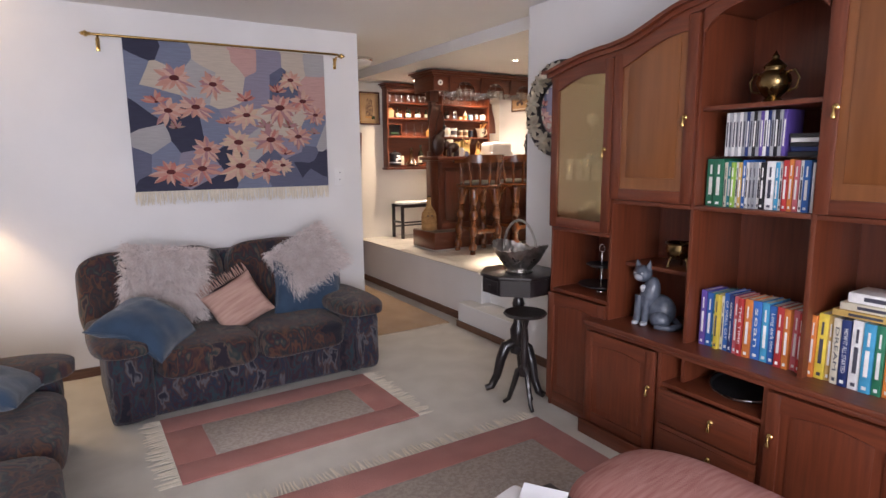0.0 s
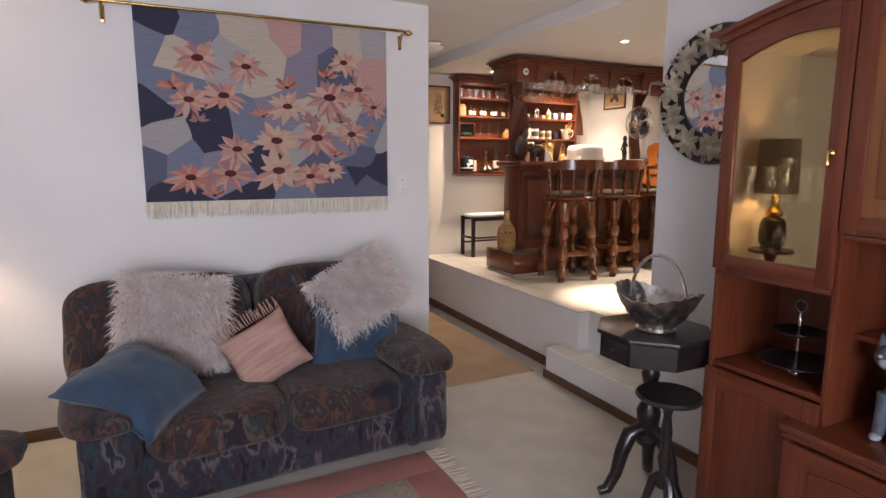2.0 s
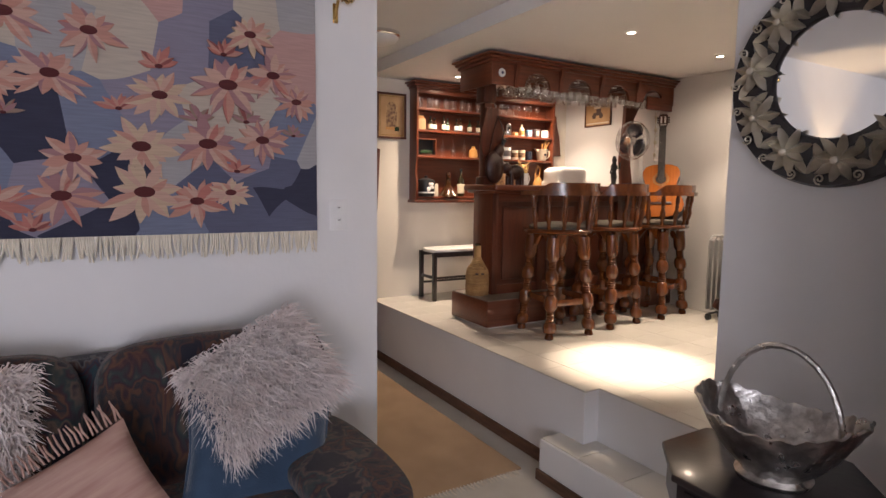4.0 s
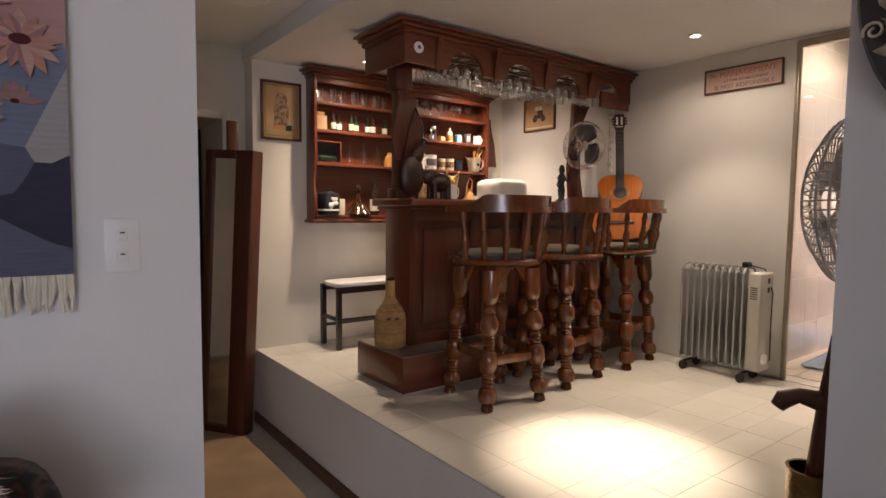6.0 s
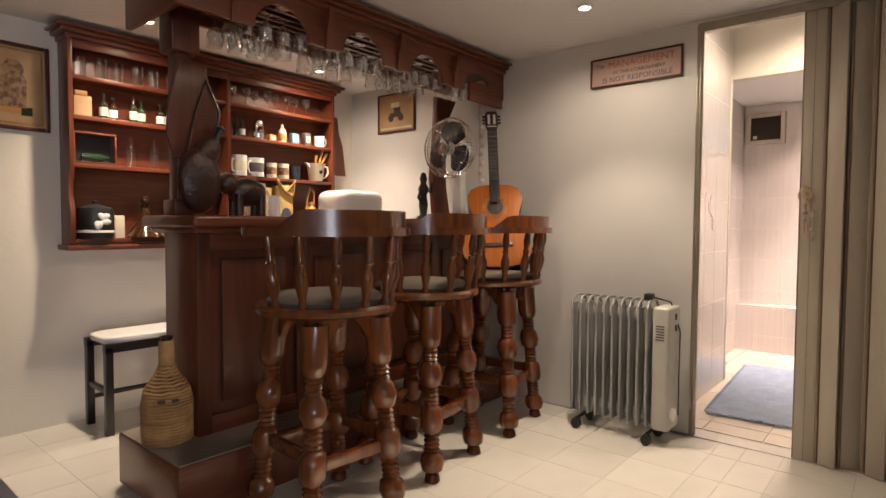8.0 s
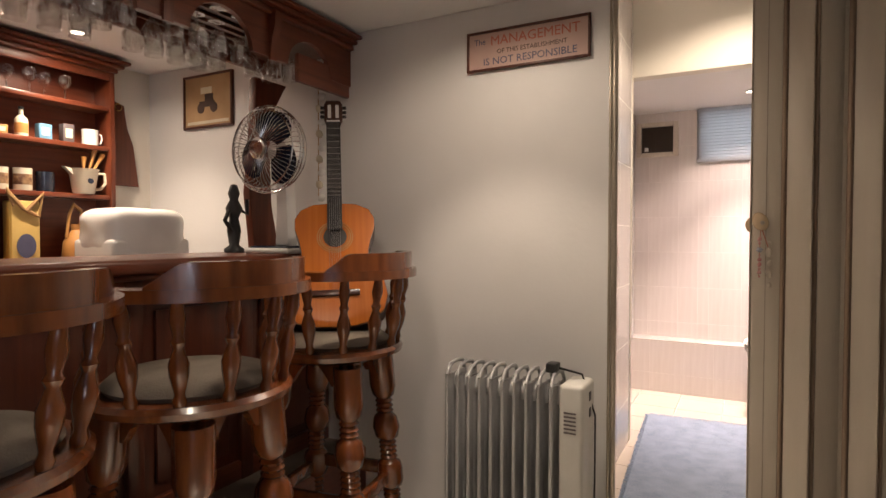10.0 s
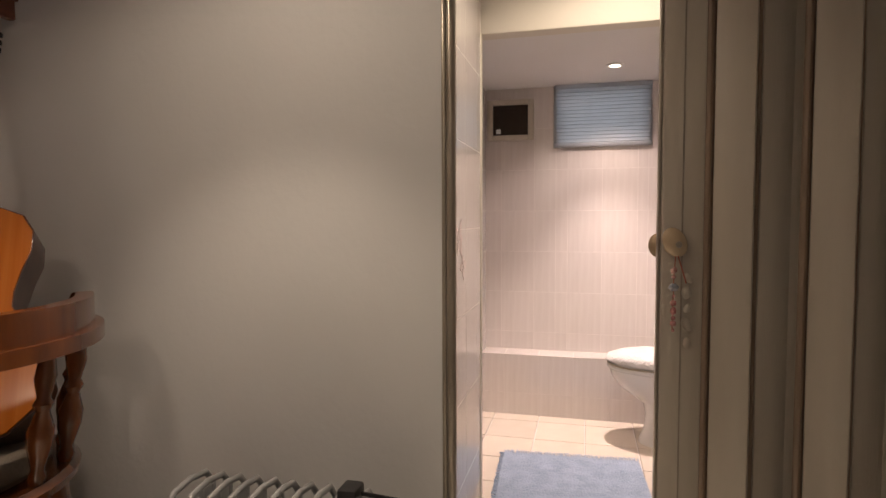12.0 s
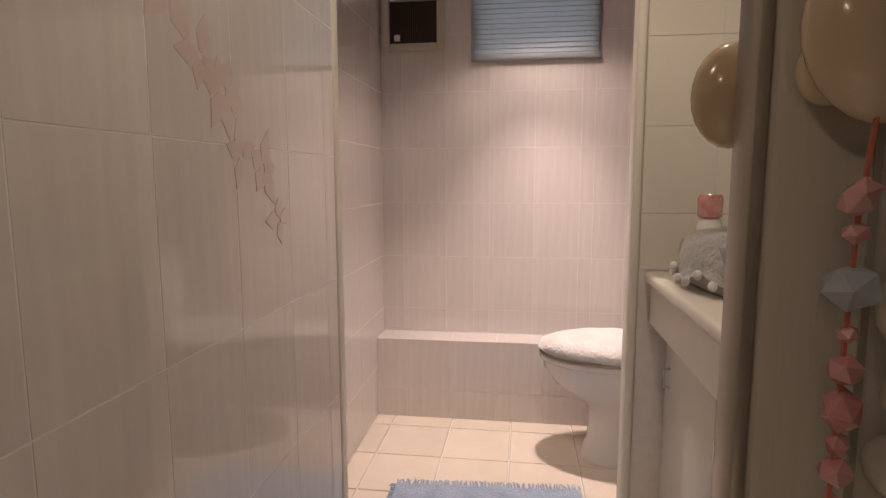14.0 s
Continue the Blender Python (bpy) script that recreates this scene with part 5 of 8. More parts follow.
goblet_meshes = {}
for z, hh in ((1.146, 0.15), (1.426, 0.16), (1.666, 0.14)):
    for i in range(4):
        goblet(3.60 + 0.11 * (i % 2), 2.88 + 0.085 * i, z, hh, 0.033, "glasses in the glazed cabinet", "clear stemmed glass behind the cabinet door")
for i in range(5):
    tumbler(3.545 + 0.02 * (i % 2), 2.885 + 0.07 * i, 1.426, 0.125, 0.030, "glasses in the glazed cabinet", "tall clear tumbler behind the cabinet door")
for i in range(5):
    goblet(3.58 + 0.07 * (i % 3), 2.86 + 0.075 * i, 1.146, 0.11, 0.028, "glasses in the glazed cabinet", "small clear stemmed glass behind the cabinet door")

# ---- octagonal table, wine table and basket ----
th = thing("octagonal_table", pose(3.475, 3.535, 0), "black octagonal pedestal table with a small drawer", "table")


def octagon(r, off=22.5):
    return [(r * math.cos(radians(off + 45 * k)), r * math.sin(radians(off + 45 * k))) for k in range(8)]


part("tabletop", prism(octagon(0.262), 0.80, 0.822, "z", 0.006), BLACKWOOD, th)
part("drum", prism(octagon(0.245), 0.695, 0.80, "z"), BLACKWOOD, th)
dr = part("drawer_front", box(-0.232, -0.07, 0.712, -0.2255, 0.07, 0.786, 0.002), BLACKWOOD, th)
part("knob", lathe([(0, 0), (0.006, 0), (0.006, 0.01), (0.012, 0.014), (0.0, 0.022)], 12, pose(-0.232, 0, 0.75, 0, -90, 0)), BLACKWOOD, dr)
part("column", lathe([(0.05, 0.26), (0.055, 0.28), (0.035, 0.31), (0.05, 0.36), (0.055, 0.42), (0.032, 0.47), (0.03, 0.55), (0.042, 0.6), (0.03, 0.64), (0.07, 0.68), (0.075, 0.695)], 20), BLACKWOOD, th)
for k in range(3):
    a = radians(160 + 120 * k)
    c, s = math.cos(a), math.sin(a)
    part("leg", tube([(0.03 * c, 0.03 * s, 0.33), (0.085 * c, 0.085 * s, 0.31), (0.12 * c, 0.12 * s, 0.22), (0.145 * c, 0.145 * s, 0.11), (0.185 * c, 0.185 * s, 0.035), (0.225 * c, 0.225 * s, 0.026)], [0.034, 0.038, 0.034, 0.028, 0.026, 0.022], 10), BLACKWOOD, th)
th = thing("wine_table", pose(3.335, 3.30, 0), "small black round-topped tripod table beside the larger one", "table")
part("tabletop", lathe([(0, 0.598), (0.128, 0.598), (0.135, 0.608), (0.128, 0.618), (0, 0.618)], 36), BLACKWOOD, th)
part("column", lathe([(0.03, 0.20), (0.036, 0.23), (0.02, 0.27), (0.032, 0.33), (0.02, 0.38), (0.024, 0.45), (0.016, 0.52), (0.03, 0.58), (0.05, 0.598)], 16), BLACKWOOD, th)
for k in range(3):
    a = radians(255 + 120 * k)
    c, s = math.cos(a), math.sin(a)
    k2 = 0.55 if k == 1 else 0.8
    part("leg", tube([(0.015 * c, 0.015 * s, 0.25), (0.05 * c * k2, 0.05 * s * k2, 0.23), (0.085 * c * k2, 0.085 * s * k2, 0.13), (0.12 * c * k2, 0.12 * s * k2, 0.04), (0.16 * c * k2, 0.16 * s * k2, 0.014)], [0.02, 0.02, 0.017, 0.014, 0.012], 8), BLACKWOOD, th)
th = thing("silver_basket", pose(3.45, 3.50, 0.822, 0, 0, 8), "embossed silver basket with an arched handle", "basket")
prof = [(0.0, 0.0), (0.085, 0.0), (0.09, 0.01), (0.075, 0.018)] + [(0.085 + 0.087 * (i / 11) ** 0.75, 0.03 + 0.12 * i / 11) for i in range(12)] + [(0.166, 0.152), (0.145, 0.10), (0.105, 0.055), (0.0, 0.03)]
bm = lathe(prof, 96)
for v in bm.verts:
    a, r, z = math.atan2(v.co.y, v.co.x), math.hypot(v.co.x, v.co.y), v.co.z
    if z > 0.025 and r > 0.01:
        up = z / 0.15
        emboss = 0.0045 * math.sin(12 * a + 40 * z) * math.sin(70 * z) + 0.003 * noise.noise(Vector((a * 5, z * 50, 0)))
        v.co.x *= (1 + emboss / r) * 0.90
        v.co.y *= (1 + emboss / r) * (1 + 0.16 * up)
        v.co.z += 0.045 * up ** 2 * abs(math.sin(a)) ** 2 + (0.004 * math.sin(24 * a) if z > 0.145 else 0)
part("bowl", bm, SILVER, th, smooth=70)
part("handle", tube([(0.0, 0.135 * math.cos(k * math.pi / 16) * 1.05, 0.13 + 0.21 * math.sin(k * math.pi / 16)) for k in range(17)], 0.008, 8), SILVER, th)

# ---- bar: materials ----
SEATCLOTH = mat("beige_seat_cloth", (0.13, 0.11, 0.085), 0.9, second=(0.18, 0.155, 0.125), scale=12, bump=0.4, bump_scale=200)
SPRUCE = mat("orange_spruce", (0.42, 0.112, 0.010), 0.22, second=(0.49, 0.148, 0.019), scale=5, stretch=(16, 16, 0.6), coat=0.5)
ROSEWOOD = mat("dark_rosewood", (0.035, 0.012, 0.008), 0.3, second=(0.07, 0.025, 0.014), scale=6, stretch=(12, 12, 1), coat=0.3)
RADPAINT = mat("grey_radiator_enamel", (0.32, 0.325, 0.33), 0.32, second=(0.38, 0.385, 0.39), scale=5, bump=0.05, bump_scale=80)
WICKER = mat("straw_wicker", (0.31, 0.17, 0.065), 0.75, second=(0.44, 0.27, 0.115), scale=18, random_value=0.15, bump=0.4, bump_scale=90)
CERAMIC = mat("cream_ceramic", (0.66, 0.60, 0.46), 0.25, second=(0.72, 0.66, 0.53), scale=7, coat=0.3)
ENAMEL = mat("white_enamel", (0.76, 0.75, 0.73), 0.22, second=(0.80, 0.79, 0.77), scale=6)
LEATHER = mat("dark_brown_leather", (0.024, 0.007, 0.004), 0.38, second=(0.045, 0.014, 0.008), scale=9, bump=0.4, bump_scale=60)
BLADE = mat("dark_blue_blade", (0.010, 0.014, 0.035), 0.25, second=(0.016, 0.022, 0.05), scale=4)
GREYBLADE = mat("smoked_plastic", (0.09, 0.075, 0.08), 0.4, second=(0.12, 0.10, 0.105), scale=6)
TERRA = mat("orange_stoneware", (0.42, 0.20, 0.055), 0.35, second=(0.52, 0.27, 0.09), scale=8)
LABELMAT = mat("paper_label", (0.62, 0.56, 0.42), 0.7, second=(0.70, 0.64, 0.50), scale=14)
BOTTLEDARK = mat("dark_bottle_glass", (0.018, 0.014, 0.008), 0.08, second=(0.03, 0.024, 0.012), scale=5, coat=0.5)
CORKBOARD = mat("aged_print_paper", (0.36, 0.215, 0.10), 0.7, second=(0.50, 0.335, 0.18), scale=5, bump=0.1)
GOLDFRAME = mat("gilt_frame_edge", (0.42, 0.27, 0.09), 0.4, 0.6, second=(0.30, 0.18, 0.06), scale=20)
SIGNPAPER = mat("pink_sign_print", (0.46, 0.31, 0.27), 0.6, second=(0.54, 0.38, 0.33), scale=5)
SIGNRED = mat("faded_red_ink", (0.42, 0.10, 0.06), 0.6, second=(0.46, 0.13, 0.08), scale=20)
SIGNBLUE = mat("faded_blue_ink", (0.08, 0.085, 0.15), 0.6, second=(0.10, 0.105, 0.18), scale=20)
SIGNDARK = mat("dark_print_ink", (0.06, 0.035, 0.03), 0.6, second=(0.08, 0.05, 0.04), scale=20)
PLINTHTOP = mat("worn_plinth_cover", (0.19, 0.155, 0.125), 0.7, second=(0.26, 0.22, 0.185), scale=5, bump=0.3, bump_scale=100)

# ---- bar: counter ----
CZ = 1.572
BFX0, BFY0, BFY1 = 4.55, 6.30, 6.56
bar = thing("bar_counter", pose(0, 0, 0), "dark red-brown wooden bar counter with panelled front and canopy", "bar")
part("end_panel", box(BFX0, BFY0, FLOOR2, BFX0 + 0.03, BFY1, CZ - 0.05, 0.003), WOOD, bar)
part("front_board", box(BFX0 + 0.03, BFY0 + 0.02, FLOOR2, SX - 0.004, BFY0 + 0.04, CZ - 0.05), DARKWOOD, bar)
for i in range(5):
    x = BFX0 + 0.001 + i * (SX - 0.06 - BFX0) / 4
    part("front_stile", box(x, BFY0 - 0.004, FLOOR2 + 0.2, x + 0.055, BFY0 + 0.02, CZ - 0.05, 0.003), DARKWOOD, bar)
    if i < 4:
        w = (SX - 0.06 - BFX0) / 4 - 0.055
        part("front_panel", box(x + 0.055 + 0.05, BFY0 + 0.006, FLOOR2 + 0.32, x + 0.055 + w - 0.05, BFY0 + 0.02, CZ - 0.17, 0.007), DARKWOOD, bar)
        part("front_rail", box(x + 0.055, BFY0, CZ - 0.13, x + 0.055 + w, BFY0 + 0.02, CZ - 0.05, 0.003), WOOD_H, bar)
        part("front_rail", box(x + 0.055, BFY0, FLOOR2 + 0.2, x + 0.055 + w, BFY0 + 0.02, FLOOR2 + 0.28, 0.003), WOOD_H, bar)
part("countertop", box(BFX0 - 0.07, BFY0 - 0.13, CZ - 0.045, SX - 0.003, BFY1 + 0.05, CZ, 0.014, 3), WOOD_H, bar, "polished dark wooden countertop")
part("counter_moulding", box(BFX0 - 0.05, BFY0 - 0.09, CZ - 0.065, SX - 0.004, BFY1 + 0.02, CZ - 0.045, 0.008), WOOD_H, bar)
part("plinth", box(4.375, 6.09, FLOOR2 + 0.012, SX - 0.004, 6.59, FLOOR2 + 0.205, 0.004), WOOD_H, bar, "red-brown wooden foot step")
part("plinth_cover", box(4.38, 6.095, FLOOR2 + 0.205, SX - 0.006, 6.585, FLOOR2 + 0.211), PLINTHTOP, bar, "worn grey-brown top cover")
part("plinth_base", box(4.395, 6.11, FLOOR2, SX - 0.006, 6.58, FLOOR2 + 0.012), CREAM, bar)
# canopy: end, arched front, crown, underside racks
KX0, KY0, KY1, KZ0, KZ1 = 4.43, 6.19, 6.60, 2.29, 2.455
part("canopy_end", box(KX0, KY0, KZ0, KX0 + 0.022, KY1, KZ1, 0.002), WOOD_Y, bar)
NB = 4
bw = (SX - 0.004 - KX0 - 0.25) / NB
out = [(KX0, KZ1), (KX0, KZ0)]
for i in range(NB):
    x0 = KX0 + 0.25 + i * bw
    out += [(x0, KZ0)] + [(x0 + bw * 0.40 + bw * 0.30 * -math.cos(math.pi * k / 10), KZ0 + 0.115 * math.sin(math.pi * k / 10)) for k in range(11)] + [(x0 + bw * 0.82, KZ0)]
out += [(SX - 0.004, KZ0), (SX - 0.004, KZ1)]
part("canopy_front", prism(out, KY0 - 0.02, KY0, "y"), WOOD_H, bar, "fascia cut in four arches")
for i in range(NB + 1):
    x0 = KX0 + 0.25 + i * bw - bw * 0.09
    if x0 < SX - 0.05:
        part("corbel", prism([(KY0 - 0.02, KZ1), (KY0 - 0.055, KZ1), (KY0 - 0.052, KZ1 - 0.05), (KY0 - 0.036, KZ1 - 0.10), (KY0 - 0.03, KZ0 - 0.01), (KY0 - 0.02, KZ0 - 0.01)], x0 - 0.016, x0 + 0.016, "x"), WOOD, bar)
part("crown_bead", box(KX0 - 0.018, KY0 - 0.04, KZ1 - 0.012, SX - 0.004, KY1 + 0.01, KZ1 + 0.01, 0.006), WOOD_H, bar)
part("crown_cove", box(KX0 - 0.045, KY0 - 0.062, KZ1 + 0.01, SX - 0.004, KY1 + 0.01, KZ1 + 0.030, 0.008), WOOD_H, bar)
part("crown_top", box(KX0 - 0.075, KY0 - 0.085, KZ1 + 0.030, SX - 0.004, KY1 + 0.01, KZ1 + 0.045, 0.005), WOOD_H, bar)
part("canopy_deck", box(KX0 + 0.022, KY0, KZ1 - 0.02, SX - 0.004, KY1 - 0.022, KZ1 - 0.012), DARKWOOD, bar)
part("canopy_back", box(KX0 + 0.022, KY1 - 0.022, KZ0 + 0.09, SX - 0.004, KY1, KZ1 - 0.012), WOOD_H, bar)
part("end_drop", box(SX - 0.33, KY0 - 0.018, KZ0 - 0.05, SX - 0.01, KY0 + 0.004, KZ0 + 0.06, 0.004), WOOD_H, bar)
# medallion
part("medallion", lathe([(0, 0), (0.030, 0), (0.030, 0.005), (0.022, 0.008), (0.0, 0.008)], 28, pose(KX0 + 0.085, KY0 - 0.02, 2.375, 90, 0, 0)), ENAMEL, bar, "round white enamel badge")
part("medallion_mark", lathe([(0, 0), (0.011, 0), (0.011, 0.0015), (0, 0.0015)], 16, pose(KX0 + 0.085, KY0 - 0.0285, 2.375, 90, 0, 0)), SIGNBLUE, bar)
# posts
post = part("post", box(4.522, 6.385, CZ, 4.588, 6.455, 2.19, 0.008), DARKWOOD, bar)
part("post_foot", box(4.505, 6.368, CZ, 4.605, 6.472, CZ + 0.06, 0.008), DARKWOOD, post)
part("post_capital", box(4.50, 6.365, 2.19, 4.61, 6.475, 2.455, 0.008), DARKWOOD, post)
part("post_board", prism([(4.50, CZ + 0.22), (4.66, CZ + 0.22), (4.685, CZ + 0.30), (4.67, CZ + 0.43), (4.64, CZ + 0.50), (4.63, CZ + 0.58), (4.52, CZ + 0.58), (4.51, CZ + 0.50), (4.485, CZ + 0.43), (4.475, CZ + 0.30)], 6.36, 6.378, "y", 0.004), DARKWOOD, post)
part("side_brace", prism([(6.13, CZ), (6.27, CZ), (6.22, CZ + 0.2), (6.21, CZ + 0.45), (6.24, CZ + 0.62), (6.32, CZ + 0.74), (6.14, CZ + 0.74), (6.13, CZ + 0.5), (6.10, CZ + 0.25)], 6.47, 6.51, "y", 0.004), WOOD, bar, "shaped wooden brace from counter to canopy")
for i in range(NB + 3):
    part("glass_rail", box(KX0 + 0.05, KY0 + 0.03 + i * 0.055, KZ1 - 0.034, SX - 0.35, KY0 + 0.042 + i * 0.055, KZ1 - 0.02), DARKWOOD, bar)
grnd = random.Random(9)
for i in range(NB):
    x0 = KX0 + 0.25 + i * bw
    cols = 4 if i < 3 else 2
    for c in range(cols):
        for r in range(3):
            if i == 3 and r == 2:
                continue
            goblet(x0 + bw * (0.10 + 0.20 * c) + grnd.uniform(-0.006, 0.006), KY0 + 0.05 + 0.11 * r, KZ1 - 0.036, 0.155 + 0.012 * ((i + r) % 2), 0.034, "glasses hanging under the canopy", "clear wine glass hanging upside down from the canopy", True)

# hanging leather flask, statuettes, ornaments on the counter
th = thing("leather_flask", pose(4.585, 6.335, CZ + 0.004), "dark brown leather flask leaning on the bar post", "flask")
bm = bmesh.new()
blob(bm, (0.0, 0, 0.13), (0.085, 0.040, 0.125))
blob(bm, (0.035, 0, 0.24), (0.045, 0.030, 0.07), pose(0, 0, 0, 0, 25, 0))
part("body", bm, LEATHER, th, smooth=60)
part("strap", tube([(0.06, 0, 0.28), (0.09, 0.01, 0.40), (0.04, 0.02, 0.52), (0.0, 0.02, 0.40), (-0.05, 0.01, 0.2)], 0.006, 6), LEATHER, th)
part("neck", lathe([(0.014, 0), (0.014, 0.05), (0.02, 0.055), (0.0, 0.075)], 12, pose(0.065, 0, 0.285, 0, 25, 0)), BLACK, th)
th = thing("carved_elephant", pose(4.80, 6.36, CZ), "dark carved wooden ornament on the counter", "ornament")
bm = bmesh.new()
blob(bm, (0, 0, 0.10), (0.085, 0.05, 0.06))
blob(bm, (-0.085, 0, 0.13), (0.045, 0.04, 0.045))
for sx_ in (-0.05, 0.05):
    for sy_ in (-0.025, 0.025):
        add_tube(bm, [(sx_, sy_, 0.09), (sx_, sy_, 0.0)], 0.018, 8)
part("carving", bm, LEATHER, th, smooth=60)
# steins and bottles along the counter back
MUGS = [(4.93, 6.50, 0.040, 0.15, CERAMIC, "tall patterned cream stein on the counter"), (5.03, 6.52, 0.030, 0.10, ENAMEL, "white mug on the counter")]


def mug(x, y, z, r, h, material, label, handle=True, band=None, group="mugs on the bar shelves", rz=0.0):
    th_ = thing("mug", pose(x, y, z, 0, 0, rz), label, "mug", group)
    part("body", lathe([(0, 0), (r * 0.96, 0), (r, 0.006), (r, h * 0.9), (r * 1.03, h), (r * 0.95, h), (r * 0.92, 0.01), (0, 0.01)], 20), material, th_)
    if handle:
        part("handle", tube([(r * 0.95, 0, h * 0.82), (r * 1.5, 0, h * 0.78), (r * 1.62, 0, h * 0.5), (r * 1.4, 0, h * 0.22), (r * 0.95, 0, h * 0.18)], r * 0.12, 8), material, th_)
    if band is not None:
        part("print", lathe([(r * 1.004, h * 0.25), (r * 1.012, h * 0.26), (r * 1.012, h * 0.72), (r * 1.004, h * 0.73)], 20), band, th_)
    return th_


def bottle(x, y, z, r, h, material, label, lab=None, cap=None, group="bottles on the bar shelves"):
    th_ = thing("bottle", pose(x, y, z), label, "bottle", group)
    part("body", lathe([(0, 0), (r * 0.95, 0), (r, 0.006), (r, h * 0.55), (r * 0.85, h * 0.64), (r * 0.34, h * 0.74), (r * 0.32, h * 0.95), (r * 0.4, h * 0.96), (r * 0.4, h), (0, h)], 18), material, th_)
    if lab is not None:
        part("label", lathe([(r * 1.003, h * 0.12), (r * 1.012, h * 0.13), (r * 1.012, h * 0.45), (r * 1.003, h * 0.46)], 18), lab, th_)
    if cap is not None:
        part("cap", lathe([(0, h * 0.93), (r * 0.42, h * 0.93), (r * 0.42, h * 1.02), (0, h * 1.03)], 14), cap, th_)
    return th_


for x, y, r, h, mt, lb in MUGS:
    mug(x, y, CZ, r, h, mt, lb, group="things on the counter")
# desk fan
th = thing("desk_fan", pose(6.072, 6.268, CZ, 0, 0, -88), "small table fan with dark blue blades on the counter", "fan")
part("base", box(-0.11, -0.09, 0, 0.11, 0.09, 0.022, 0.010, 3), ENAMEL, th, "white plastic base")
part("base_top", box(-0.095, -0.075, 0.022, 0.095, 0.075, 0.030, 0.004), BLADE, th)
part("neck", prism([(-0.035, 0.03), (0.035, 0.03), (0.022, 0.33), (-0.022, 0.33)], 0.0, 0.06, "y", 0.012), ENAMEL, th, "white plastic neck")
part("motor", lathe([(0, 0), (0.05, 0.0), (0.06, 0.02), (0.055, 0.09), (0.03, 0.12), (0, 0.12)], 24, pose(0, -0.02, 0.40, -90, 0, 0)), ENAMEL, th)
FC = pose(0, -0.06, 0.40, 90, 0, 0)
for rr, zz in ((0.165, 0.0), (0.168, 0.02), (0.15, 0.045), (0.15, -0.035)):
    part("guard_ring", tube([FC @ Vector((rr * math.cos(k * math.pi / 20), rr * math.sin(k * math.pi / 20), zz)) for k in range(40)], 0.0028, 6, True), CHROME, th)
for k in range(54):
    a = k * 2 * math.pi / 54
    c, s = math.cos(a), math.sin(a)
    part("guard_wire", tube([FC @ Vector((0.04 * c, 0.04 * s, 0.062)), FC @ Vector((0.12 * c, 0.12 * s, 0.056)), FC @ Vector((0.158 * c, 0.158 * s, 0.035)), FC @ Vector((0.168 * c, 0.168 * s, 0.0)), FC @ Vector((0.13 * c, 0.13 * s, -0.035))], 0.0012, 4), CHROME, th)
part("badge", lathe([(0, 0), (0.042, 0), (0.042, 0.004), (0.034, 0.008), (0.02, 0.006), (0, 0.008)], 28, FC @ pose(0, 0, 0.06)), CHROME, th, "chrome badge ring")
for k in range(3):
    bm = bmesh.new()
    a0 = k * 2.094 + 0.5
    g = []
    for i in range(9):
        t = i / 8
        r0, r1 = 0.035, 0.152 * (0.72 + 0.28 * math.sin(math.pi * t) ** 0.7)
        a = a0 + 1.72 * t
        tw = 0.018 * (t - 0.5)
        g.append([bm.verts.new(FC @ Vector((r * math.cos(a), r * math.sin(a), tw * (0.4 + r / 0.145)))) for r in (r0, (r0 + r1) / 2, r1)])
    for i in range(8):
        for j in range(2):
            bm.faces.new((g[i][j], g[i + 1][j], g[i + 1][j + 1], g[i][j + 1]))
    r = bmesh.ops.solidify(bm, geom=bm.faces[:], thickness=0.002)
    part("blade", bm, BLADE, th, smooth=60)
th = thing("statuette", pose(6.03, 6.485, CZ), "small dark bronze figure ornament on the counter", "ornament")
bm = bmesh.new()
add_lathe(bm, [(0, 0), (0.04, 0), (0.04, 0.015), (0.02, 0.03), (0.028, 0.09), (0.018, 0.14), (0.034, 0.18), (0.016, 0.215), (0.024, 0.24), (0.014, 0.275), (0.0, 0.28)], 14)
add_tube(bm, [(0.02, 0, 0.18), (0.06, -0.01, 0.16), (0.06, -0.01, 0.22)], 0.009, 6)
add_tube(bm, [(-0.02, 0, 0.18), (-0.055, -0.01, 0.13), (-0.03, -0.02, 0.09)], 0.009, 6)
part("figure", bm, BLACK, th, smooth=60)
# garland of shells on the corner
th = thing("shell_garland", pose(6.335, 6.30, 0), "string of small pale shells hanging in the corner", "garland")
part("cord", tube([(0, 0, 2.29), (0, 0, 1.80)], 0.002, 5), WICKER, th)
for k in range(9):
    bm = bmesh.new()
    blob(bm, (0.008 * (-1) ** k, -0.012, 2.25 - 0.055 * k), (0.018, 0.014, 0.020), pose(0, 0, 0, 20 * (-1) ** k, 30, 0), 0, 6)
    part("shell", bm, CERAMIC if k % 2 else ENAMEL, th, smooth=60)

